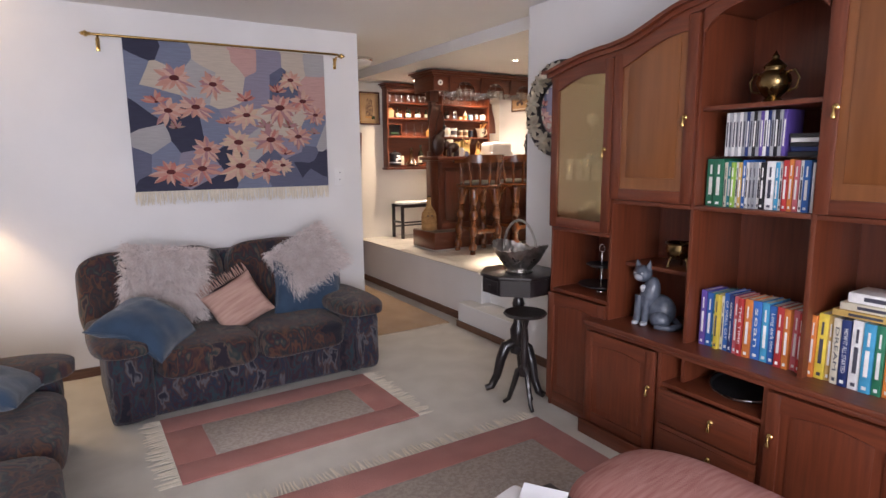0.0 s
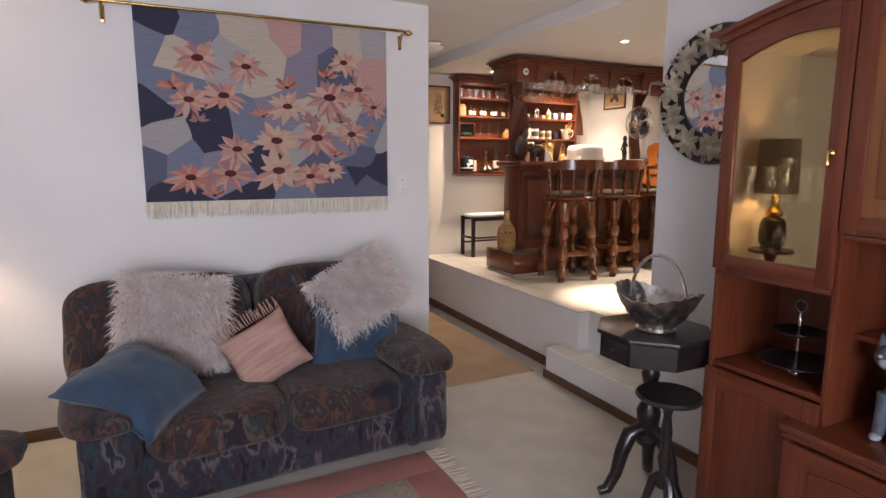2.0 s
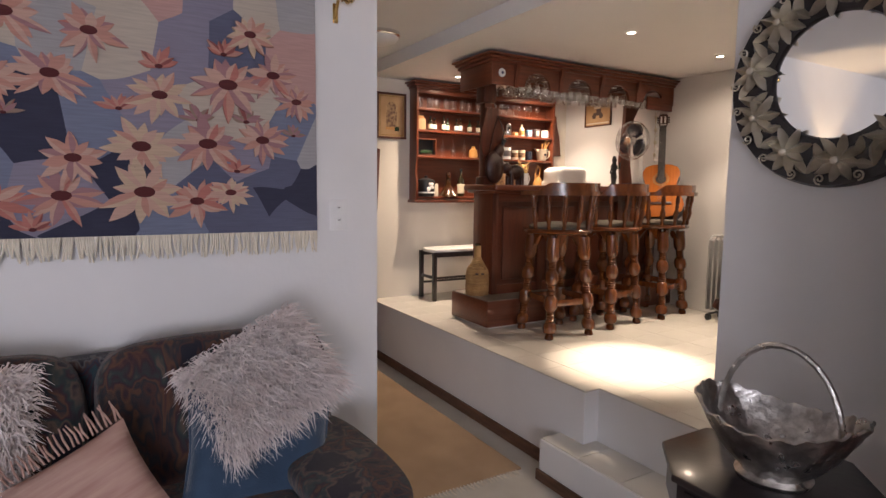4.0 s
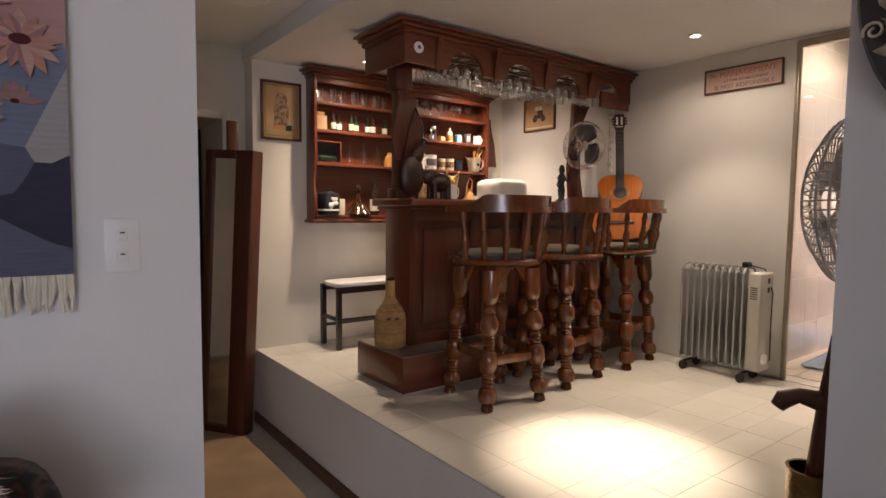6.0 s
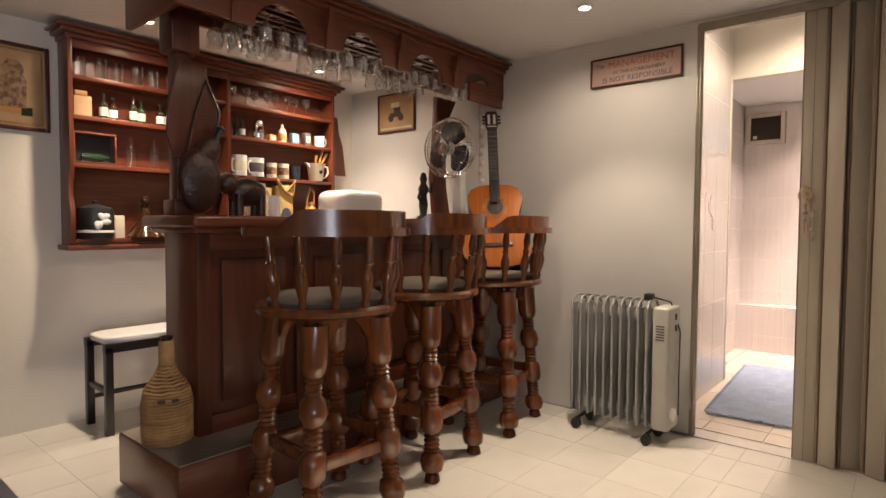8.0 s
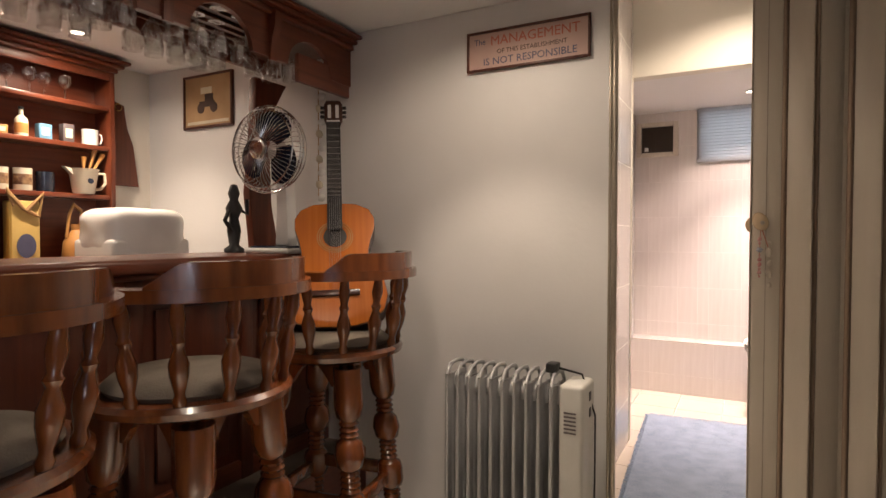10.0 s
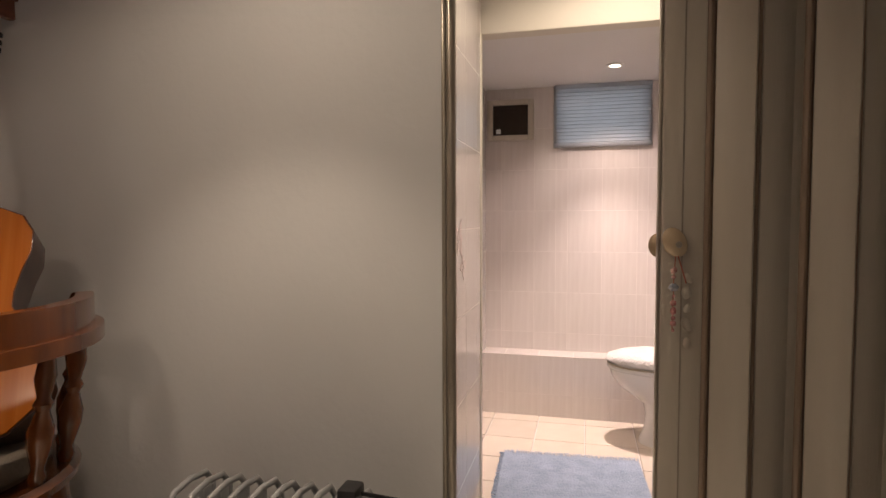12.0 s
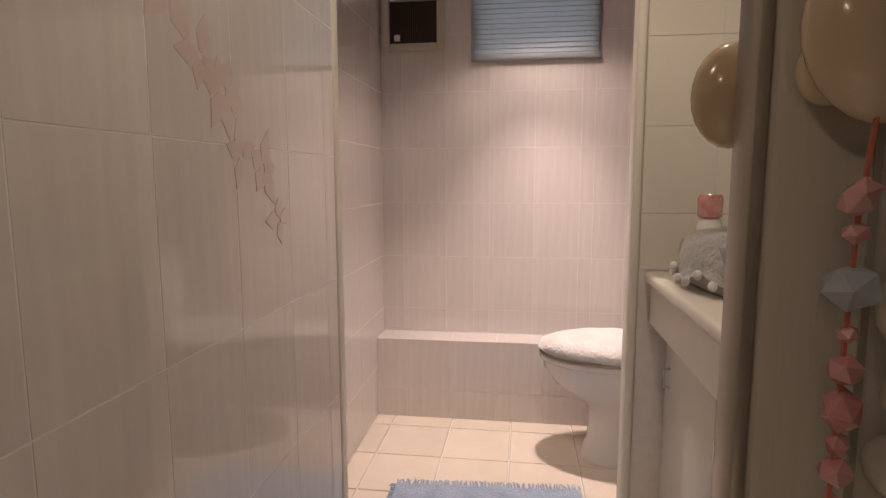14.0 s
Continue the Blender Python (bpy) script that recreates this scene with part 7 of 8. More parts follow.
pic = framed("framed_picture", pose(4.288, BY, 2.19), 0.295, 0.41, 0.018, CORKBOARD, "sepia print of an ornate vessel in a dark frame")
for q in ((-0.118, -0.176, -0.112, 0.176), (0.112, -0.176, 0.118, 0.176), (-0.112, -0.176, 0.112, -0.170), (-0.112, 0.170, 0.112, 0.176)):
    part("gilt_line", box(q[0], -0.012, q[1], q[2], -0.0099, q[3]), GOLDFRAME, pic)
bm = bmesh.new()
for q in (prism([(-0.05, -0.10), (0.05, -0.10), (0.055, 0.02), (0.04, 0.06), (0.045, 0.09), (0.02, 0.125), (-0.02, 0.125), (-0.045, 0.09), (-0.04, 0.06), (-0.055, 0.02)], -0.0125, -0.0101, "y"),):
    tmp = bpy.data.meshes.new("t")
    q.to_mesh(tmp)
    q.free()
    bm.from_mesh(tmp)
part("drawn_vessel", bm, BROWNPRINT, pic, "brown drawn vessel")
part("drawn_base", box(-0.06, -0.0123, -0.125, 0.03, -0.0101, -0.10), TERRA, pic)
part("drawn_leaf", box(0.03, -0.0123, -0.135, 0.075, -0.0101, -0.095), GREENB, pic)
pic = framed("framed_picture", pose(SX, 7.07, 2.328, 0, 0, -90), 0.36, 0.275, 0.012, CORKBOARD, "small print of an old motor car in a thin frame")
bm = bmesh.new()
add_box(bm, -0.06, -0.0125, -0.03, 0.05, -0.0101, 0.0)
add_box(bm, -0.02, -0.0125, 0.0, 0.04, -0.0101, 0.035)
for x in (-0.05, 0.045):
    add_lathe(bm, [(0, 0), (0.026, 0), (0.026, 0.002), (0, 0.002)], 18, pose(x, -0.0102, -0.035, 90, 0, 0))
part("drawn_car", bm, SIGNDARK, pic, "dark drawn motor car")
part("drawn_car_hood", box(-0.05, -0.0127, 0.038, 0.03, -0.0101, 0.07), LABELMAT, pic)
part("caption_bar", box(-0.15, -0.0125, -0.115, 0.15, -0.0101, -0.10), CERAMIC, pic)

sign = framed("bar_sign", pose(SX, 5.363, 2.348, 0, 0, -90), 0.478, 0.152, 0.009, SIGNPAPER, "framed pink printed sign with red and blue lettering", "sign")
RX = pose(0, -0.0106, 0, 90, 0, 0)
words("lettering", "MANAGEMENT", 0.05, pose(0.03, 0, 0.033) @ RX, SIGNRED, sign, 0.0006, 0.34)
words("lettering", "The", 0.032, pose(-0.185, 0, 0.035) @ RX, SIGNBLUE, sign, 0.0006, 0.045)
words("lettering", "OF THIS ESTABLISHMENT", 0.024, pose(0.02, 0, -0.008) @ RX, SIGNDARK, sign, 0.0006, 0.27)
words("lettering", "IS NOT RESPONSIBLE", 0.038, pose(0.01, 0, -0.043) @ RX, SIGNBLUE, sign, 0.0006, 0.36)

PALEGREY = mat("pale_grey_plastic", (0.46, 0.455, 0.42), 0.4, second=(0.52, 0.515, 0.48), scale=9)
rad = thing("oil_radiator", pose(6.225, 5.154, FLOOR2) @ Matrix.Diagonal((1, 0.87, 1.06, 1)), "grey oil-filled column radiator on castors", "radiator")
fin_me = None
for k in range(10):
    y = 0.035 + k * 0.0485
    if fin_me is None:
        bm = bmesh.new()
        add_box(bm, -0.075, -0.004, 0.075, 0.075, 0.004, 0.60, 0.002)
        add_lathe(bm, [(0.0, -0.02), (0.03, -0.02), (0.034, 0.0), (0.03, 0.02), (0.0, 0.02)], 12, pose(0, 0, 0.115, 90, 0, 0))
        add_lathe(bm, [(0.0, -0.02), (0.03, -0.02), (0.034, 0.0), (0.03, 0.02), (0.0, 0.02)], 12, pose(0, 0, 0.565, 90, 0, 0))
        for s in (-1, 1):
            add_tube(bm, [(s * 0.072, 0, 0.085), (s * 0.074, 0, 0.3), (s * 0.072, 0, 0.60)], [0.008, 0.009, 0.008], 8)
            add_tube(bm, [(s * 0.03, 0, 0.08), (s * 0.03, 0, 0.60)], 0.009, 6)
        add_tube(bm, [(-0.075, 0, 0.60), (-0.05, 0, 0.63), (0, 0, 0.637), (0.05, 0, 0.63), (0.075, 0, 0.60)], 0.007, 8)
        fin_me = to_mesh("fin", bm, RADPAINT, 50)
    ob = new("fin", fin_me)
    ob.parent = rad
    ob.matrix_basis = pose(0, y, 0)
part("control_box", box(-0.078, -0.085, 0.07, 0.078, 0.005, 0.615, 0.014, 3), PALEGREY, rad, "pale plastic control box")
part("dial", lathe([(0, 0), (0.03, 0), (0.028, 0.014), (0, 0.016)], 24, pose(-0.02, -0.085, 0.14, 90, 0, 0)), WHITE, rad, "round white thermostat dial")
for z in (0.52, 0.57):
    part("switch", box(0.0, -0.0875, z - 0.014, 0.025, -0.084, z + 0.014, 0.002), BLACK, rad)
for z in range(6):
    part("grille_slot", box(-0.0795, -0.06, 0.47 + z * 0.012, -0.0775, -0.015, 0.475 + z * 0.012), GREYBLADE, rad)
part("plug", box(-0.03, 0.03, 0.635, 0.02, 0.075, 0.665, 0.006), BLACK, rad, "black power plug resting on top")
part("cable", tube([(0, 0.04, 0.65), (0.03, -0.05, 0.63), (0.05, -0.095, 0.5), (0.03, -0.10, 0.3), (0.06, -0.09, 0.12)], 0.004, 6), BLACK, rad)
for y in (0.02, 0.43):
    part("axle", tube([(-0.09, y, 0.05), (0.07, y, 0.05)], 0.008, 8), BLACK, rad)
    for x in (-0.09, 0.07):
        part("castor", lathe([(0, -0.012), (0.026, -0.012), (0.026, 0.012), (0, 0.012)], 16, pose(x, y, 0.026, 0, 90, 0)), BLACK, rad)

bench = thing("bench", pose(4.535, 7.17, FLOOR2), "dark wooden bench with a white padded seat", "bench")
for x in (0.02, 0.70):
    for y in (0.02, 0.27):
        part("leg", box(x - 0.018, y - 0.018, 0, x + 0.018, y + 0.018, 0.43, 0.004), BLACKWOOD, bench)
    part("side_rail", box(x - 0.012, 0.038, 0.20, x + 0.012, 0.252, 0.225, 0.003), BLACKWOOD, bench)
for y in (0.02, 0.27):
    part("seat_rail", box(0.0, y - 0.018, 0.40, 0.72, y + 0.018, 0.445, 0.003), BLACKWOOD, bench)
    part("stretcher", box(0.038, y - 0.009, 0.20 if y < 0.1 else 0.13, 0.682, y + 0.009, 0.22 if y < 0.1 else 0.15, 0.003), BLACKWOOD, bench)
bm = bmesh.new()
add_cushion(bm, 0.36, 0.145, 0.455, 0.70, 0.27, 0.045, 6, 12)
part("seat_pad", bm, ENAMEL, bench, "white padded seat", smooth=60)

jug = thing("wicker_bottle", pose(4.462, 6.36, FLOOR2 + 0.211), "straw-wrapped wicker demijohn on the bar plinth", "bottle")
prof = [(0.0, 0), (0.075, 0), (0.083, 0.01), (0.085, 0.15), (0.075, 0.20), (0.035, 0.26), (0.022, 0.29), (0.022, 0.39), (0.026, 0.395), (0.0, 0.40)]
part("glass_body", lathe([(r * 0.96, z) if r else (0, z) for r, z in prof], 24), BOTTLEDARK, jug)
for k in range(25):
    z = 0.008 + k * 0.0117
    r = next(r0 + (r1 - r0) * (z - z0) / (z1 - z0) for (r0, z0), (r1, z1) in zip(prof[2:], prof[3:]) if z <= z1 + 1e-6) if z > 0.01 else 0.083
    part("wicker_band", tube([((r + 0.001) * math.cos(a * math.pi / 10), (r + 0.001) * math.sin(a * math.pi / 10), z + 0.002 * math.sin(a * 2.1 + k)) for a in range(20)], 0.0068, 5, True), WICKER, jug)
part("neck_band", lathe([(0.024, 0.285), (0.028, 0.29), (0.027, 0.375), (0.024, 0.38)], 16), WICKER, jug)
for a in (-2.2, -1.7):
    part("motif", box(-0.012, -0.003, -0.006, 0.012, 0.003, 0.006), SIGNDARK, jug, m=pose(0.092 * math.cos(a), 0.092 * math.sin(a), 0.172, 0, 0, math.degrees(a) + 90))

# ---- leaning mirror, door and lamp in the passage ----
MIRM = Matrix.Translation((3.715, 7.60, 0.012)) @ pose(0, 0, 0, 0, 0, -54) @ pose(0, 0, 0, -1.0, 2.6, 0)
th = thing("leaning_mirror", MIRM, "tall mirror in a thick dark wooden frame, leaning", "mirror")
MW, MH = 0.36, 1.88
for q in ((0, 0, 0.055, MH), (MW - 0.13, 0, MW, MH), (0.055, 0, MW - 0.13, 0.055), (0.055, MH - 0.055, MW - 0.13, MH)):
    part("frame_side", box(q[0], -0.02, q[1], q[2], 0.09, q[3], 0.008, 3), DARKWOOD, th)
part("mirror_glass", box(0.055, 0.0, 0.055, MW - 0.13, 0.006, MH - 0.055), MIRROR, th, "silvered mirror glass")
th = thing("folded_frame", pose(3.97, 7.62, 0.0), "dark wooden frame standing behind the mirror", "frame")
part("upright", box(-0.035, -0.02, 0, 0.035, 0.02, 2.10, 0.006), WOOD, th)
door = thing("door", pose(0, 0, 0), "closed dark brown panelled wooden door", "door", kind="structure")
DOORW = mat("dark_door_wood", (0.018, 0.009, 0.007), 0.4, second=(0.03, 0.015, 0.011), scale=4, stretch=(12, 12, 1), coat=0.2)
part("leaf", box(2.96, 8.24, 0.01, 3.92, 8.28, 2.10, 0.003), DOORW, door)
for z0, z1 in ((0.2, 0.9), (1.05, 1.95)):
    for x0, x1 in ((3.05, 3.40), (3.48, 3.83)):
        part("panel", box(x0, 8.228, z0, x1, 8.241, z1, 0.006), DOORW, door)
part("door_handle", tube([(3.86, 8.24, 1.02), (3.86, 8.19, 1.02), (3.78, 8.185, 1.02)], 0.009, 8), CHROME, door, "chrome lever handle")
fr = thing("door_frame", pose(0, 0, 0), "cream painted door frame", "door frame", kind="structure")
for q in ((2.90, 7.70, 0, 2.952, 7.72, 2.17), (3.928, 7.70, 0, 3.98, 7.72, 2.17), (2.952, 7.70, 2.118, 3.928, 7.72, 2.17)):
    part("casing", box(*q, 0.004), CREAM, fr)
th = thing("ceiling_lamp", pose(3.72, 6.55, LZ), "round flush ceiling lamp with a frosted glass, unlit", "lamp")
part("rim", lathe([(0, 0), (0.15, 0), (0.152, -0.02), (0.14, -0.03), (0, -0.03)], 32), CHROME, th)
part("diffuser", lathe([(0.138, -0.03), (0.125, -0.055), (0.08, -0.075), (0, -0.082)], 32), WHITE, th, "frosted white glass")
BULB = glow("warm_lamp_glow", (1.0, 0.86, 0.66), 30)
for sx_, sy_ in SPOTS:
    th = thing("downlight", pose(sx_, sy_, BARZ), "small round recessed ceiling downlight, lit", "lamp", "downlights over the bar")
    part("bezel", lathe([(0.026, -0.001), (0.042, -0.001), (0.043, -0.005), (0.028, -0.008), (0.026, -0.004)], 24), WHITE, th)
    part("bulb", lathe([(0, -0.002), (0.025, -0.002), (0.022, -0.006), (0, -0.007)], 20), BULB, th, "glowing warm bulb")

# ---- behind the mirror wall: umbrella stand, carved stick, pedestal fan ----
th = thing("umbrella_stand", pose(4.225, 4.105, FLOOR2), "tall brass cylinder umbrella stand on the platform", "stand")
# AGEDBRASS, darker than BRASS, puts the stand's shade into its colour.
part("cylinder", lathe([(0.0, 0), (0.052, 0), (0.052, 0.395), (0.055, 0.405), (0.048, 0.405), (0.047, 0.01), (0, 0.01)], 28), AGEDBRASS, th)
th = thing("carved_stick", pose(4.215, 4.132, FLOOR2 + 0.012, 5.0), "carved dark wooden stick with a curved cross-guard", "stick")
part("shaft", tube([(0, 0, 0), (0, -0.005, 0.44), (0.002, -0.008, 0.58), (0.008, -0.014, 0.71), (0.018, -0.018, 0.785), (0.028, -0.018, 0.800)], [0.022, 0.022, 0.024, 0.026, 0.024, 0.012], 12), DARKWOOD, th)
part("cross_guard", tube([(-0.045, 0.080, 0.530), (-0.038, 0.072, 0.550), (-0.025, 0.045, 0.566), (0, -0.005, 0.560), (0.025, -0.055, 0.566), (0.038, -0.078, 0.550)], [0.016, 0.022, 0.018, 0.026, 0.018, 0.022], 10), DARKWOOD, th)
FANGREY = mat("pale_grey_fan_wire", (0.62, 0.61, 0.63), 0.35, second=(0.70, 0.69, 0.71), scale=12)
fan = thing("pedestal_fan", pose(4.415, 4.082, FLOOR2, 0, 0, 174), "grey pedestal fan with a plastic-covered round cage", "fan")
part("base", lathe([(0, 0), (0.09, 0), (0.09, 0.012), (0.03, 0.03), (0.018, 0.05), (0, 0.05)], 28), FANGREY, fan)
part("pole", tube([(0, 0, 0.04), (0, 0, 1.02)], 0.014, 12), WHITE, fan)
part("motor", lathe([(0, 0), (0.05, 0), (0.055, 0.03), (0.045, 0.10), (0, 0.12)], 20, pose(0, 0.03, 1.03, -90, 0, 0)), FANGREY, fan)
FF = pose(0, -0.02, 1.03, 90, 0, 0)
for rr, zz in ((0.21, 0.0), (0.213, -0.03), (0.16, 0.055), (0.16, -0.075), (0.10, 0.066)):
    part("cage_ring", tube([FF @ Vector((rr * math.cos(k * math.pi / 22), rr * math.sin(k * math.pi / 22), zz)) for k in range(44)], 0.0035, 6, True), FANGREY, fan)
for k in range(60):
    a = k * 2 * math.pi / 60
    c, s = math.cos(a), math.sin(a)
    part("cage_wire", tube([FF @ Vector((r * c, r * s, z)) for r, z in ((0.04, 0.07), (0.16, 0.055), (0.205, 0.02), (0.213, -0.015), (0.16, -0.075), (0.06, -0.09))], 0.0020, 4), FANGREY, fan)
for k in range(3):
    bm = bmesh.new()
    g = []
    for i in range(8):
        t = i / 7
        a = k * 2.094 + 1.2 * t
        g.append([bm.verts.new(FF @ Vector((r * math.cos(a), r * math.sin(a), 0.03 * (t - 0.5) - 0.01))) for r in (0.04, 0.11, 0.185 * (0.8 + 0.2 * math.sin(math.pi * t)))])
    for i in range(7):
        for j in range(2):
            bm.faces.new((g[i][j], g[i + 1][j], g[i + 1][j + 1], g[i][j + 1]))
    bmesh.ops.solidify(bm, geom=bm.faces[:], thickness=0.002)
    part("blade", bm, FANGREY, fan, smooth=60)
part("hub", lathe([(0, 0), (0.04, 0), (0.035, 0.03), (0, 0.035)], 20, FF @ pose(0, 0, -0.01)), FANGREY, fan)

# ---- bathroom: folding door, fittings ----
DOORVINYL = mat("beige_vinyl", (0.51, 0.455, 0.38), 0.42, second=(0.58, 0.525, 0.44), scale=2.5, stretch=(6, 6, 0.7), bump=0.1, bump_scale=40)
TRACK = mat("brown_aluminium", (0.30, 0.26, 0.21), 0.3, 0.4, second=(0.42, 0.37, 0.30), scale=6)
MATBLUE = mat("blue_cotton_pile", (0.27, 0.35, 0.50), 0.95, second=(0.37, 0.46, 0.61), scale=14, bump=0.8, bump_scale=110, sheen=0.3)
PORCELAIN = mat("white_porcelain", (0.74, 0.73, 0.72), 0.10, second=(0.78, 0.77, 0.76), scale=3, coat=0.5)
FLEECE = mat("white_fleece", (0.62, 0.61, 0.60), 0.95, second=(0.74, 0.73, 0.72), scale=16, bump=0.9, bump_scale=70, sheen=0.4)
SHELLMAT = mat("tan_shell_glaze", (0.52, 0.385, 0.245), 0.2, second=(0.63, 0.50, 0.34), scale=6, coat=0.5)
PINKBEAD = mat("pink_glass_bead", (0.50, 0.18, 0.18), 0.08, second=(0.62, 0.36, 0.34), scale=30, coat=0.6)
CLEARBEAD = mat("cut_glass_bead", (0.70, 0.76, 0.88), 0.06, second=(0.80, 0.84, 0.92), scale=40, transmission=0.6)
DECOR = mat("faded_pink_glaze", (0.61, 0.50, 0.465), 0.06, second=(0.65, 0.56, 0.53), scale=9)
VENTBROWN = mat("brown_vent_plastic", (0.055, 0.035, 0.022), 0.5, second=(0.075, 0.05, 0.034), scale=9)
VANITY = mat("cream_vanity_paint", (0.70, 0.67, 0.58), 0.35, second=(0.75, 0.72, 0.63), scale=3)
BLIND = mat("white_blind_slat", (0.55, 0.56, 0.58), 0.5, second=(0.62, 0.63, 0.65), scale=6, transmission=0.55)

HINGE = mat("brown_hinge_vinyl", (0.27, 0.195, 0.14), 0.4, second=(0.33, 0.245, 0.18), scale=5, stretch=(4, 4, 0.6))
fd = thing("folding_door", pose(0, 0.002, 0), "beige vinyl concertina door folded to one side", "door", kind="structure")
lead = part("lead_stile", box(6.402, 4.540, BF - 0.004, 6.432, 4.618, 2.465, 0.005), DOORVINYL, fd)
part("lead_groove", box(6.4008, 4.578, BF, 6.4022, 4.581, 2.46), TRACK, lead)
part("lead_edge", box(6.405, 4.618, BF - 0.004, 6.429, 4.624, 2.465, 0.002), TRACK, lead)
# Added sheet behind the pleats, keeps bathroom light out of their gaps.
part("gap_backing", box(6.434, 4.080, BF - 0.004, 6.438, 4.545, 2.463), DOORVINYL, fd)
y = 4.535
for k in range(6):
    x0 = 6.385 if k % 2 == 0 else 6.42
    p = part("pleat", box(x0, y - 0.075, BF - 0.004, x0 + 0.012, y - 0.005, 2.465, 0.004), DOORVINYL, fd, m=Matrix.Translation((x0, y - 0.04, 0)) @ pose(0, 0, 0, 0, 0, 24 if k % 2 else -24) @ Matrix.Translation((-x0, -y + 0.04, 0)))
    part("hinge_strip", tube([(6.407, y, BF), (6.407, y, 2.46)], 0.007, 8), HINGE, fd)
    part("hinge_strip", tube([(6.415, y - 0.008, BF), (6.415, y - 0.008, 2.46)], 0.005, 8), HINGE, fd)
    y -= 0.083
th = thing("door_jamb", pose(0, 0, 0), "brown metal jamb and head track of the folding door", "door frame", kind="structure")
part("jamb", box(6.388, 5.030, BF - 0.004, 6.412, 5.0498, 2.468, 0.008, 3), TRACK, th)
part("jamb_lip", box(6.392, 5.050, BF - 0.004, 6.3985, 5.060, 2.50, 0.003), TRACK, th)
part("head_track", box(6.388, 4.085, 2.464, 6.446, 5.030, 2.4695, 0.0), TRACK, th)
part("head_lip", box(6.384, 4.085, 2.458, 6.3985, 5.050, 2.50, 0.003), TRACK, th)
HM_ = pose(6.402, 4.599, 1.686) @ Matrix.Diagonal((1, 0.9, 0.9, 1))
bm = bmesh.new()
blob(bm, (-0.020, -0.004, 0.002), (0.014, 0.024, 0.033), pose(0, 0, 0, -24, 0, 0))
blob(bm, (-0.008, 0.004, -0.006), (0.010, 0.013, 0.015))
th = part("handle", bm, SHELLMAT, fd, "tan shell-shaped door handle with a bead string", m=HM_, smooth=60)
part("keyhole", lathe([(0, 0), (0.007, 0), (0.006, 0.003), (0, 0.003)], 14, pose(-0.0325, -0.010, -0.002, 0, -90, 0)), TRACK, th)
bm = bmesh.new()
blob(bm, (0.046, 0.022, -0.008), (0.012, 0.020, 0.027))
blob(bm, (0.032, 0.010, -0.006), (0.014, 0.010, 0.012))
part("inner_shell", bm, SHELLMAT, th, smooth=60)
part("cord", tube([(-0.024, -0.006, -0.02), (-0.022, -0.003, -0.07), (-0.022, -0.001, -0.19)], 0.0011, 5), SIGNRED, th)
part("ribbon", tube([(-0.026, -0.008, -0.02), (-0.022, -0.016, -0.045), (-0.020, -0.028, -0.085)], 0.0014, 5), SIGNRED, th)
brnd_ = random.Random(9)
for k, (dz, r) in enumerate(((-0.058, .0075), (-0.072, .0045), (-0.094, .0095), (-0.113, .0035), (-0.128, .006), (-0.145, .008), (-0.160, .0045), (-0.172, .006), (-0.186, .0035))):
    bm = bmesh.new()
    g = bmesh.ops.create_icosphere(bm, subdivisions=1, radius=1.0)
    bmesh.ops.transform(bm, matrix=Matrix.Translation((-0.022, -0.003, dz)) @ pose(0, 0, 0, brnd_.uniform(0, 90), brnd_.uniform(0, 90), 0) @ Matrix.Diagonal((r * 1.25, r * 1.25 * brnd_.uniform(0.7, 1.0), r * 1.25, 1)), verts=g["verts"])
    part("bead", bm, PINKBEAD if k != 2 else CLEARBEAD, th, "" if k != 2 else "clear cut-glass bead", smooth=None)
for k, (dy, dz, r) in enumerate(((-0.034, -0.075, .010), (-0.030, -0.105, .013), (-0.033, -0.14, .009), (-0.031, -0.175, .013), (-0.033, -0.215, .010))):
    bm = bmesh.new()
    blob(bm, (-0.010, dy, dz), (0.006, r * 0.75, r * 1.2), pose(0, 0, 0, 25 * (k % 3 - 1), 0, 0), 0, 6)
    part("hanging_shell", bm, DOORVINYL, th, smooth=60)

# toilet, facing +y
th = thing("toilet", pose(8.43, 4.33, BF), "white porcelain toilet with a fleece lid cover", "toilet")
def egg(r, k, z, n=28):
    return [(r * 0.92 * math.cos(2 * math.pi * i / n), (r * k if math.sin(2 * math.pi * i / n) > 0 else r) * math.sin(2 * math.pi * i / n), z) for i in range(n)]
def loft(rings):
    bm_ = bmesh.new()
    rv = [[bm_.verts.new(p) for p in r] for r in rings]
    for a, b in zip(rv, rv[1:]):
        for i in range(len(a)):
            bm_.faces.new((a[i], a[(i + 1) % len(a)], b[(i + 1) % len(a)], b[i]))
    bm_.faces.new(rv[0][::-1])
    bm_.faces.new(rv[-1])
    return bm_
part("pedestal", loft([egg(0.122, 1.20, 0.0), egg(0.118, 1.20, 0.02), egg(0.106, 1.10, 0.08), egg(0.104, 1.08, 0.16), egg(0.110, 1.12, 0.215), egg(0.135, 1.28, 0.25), egg(0.168, 1.48, 0.30), egg(0.188, 1.55, 0.36), egg(0.192, 1.55, 0.395)]), PORCELAIN, th, smooth=60)
part("seat", loft([egg(0.195, 1.56, 0.396), egg(0.20, 1.56, 0.404), egg(0.20, 1.56, 0.414), egg(0.194, 1.55, 0.420)]), PORCELAIN, th, smooth=60)
part("seat_trim", tube([(p[0] * 1.01, p[1] * 1.01, 0.424) for p in egg(0.197, 1.56, 0)], 0.005, 6, True), TRACK, th)
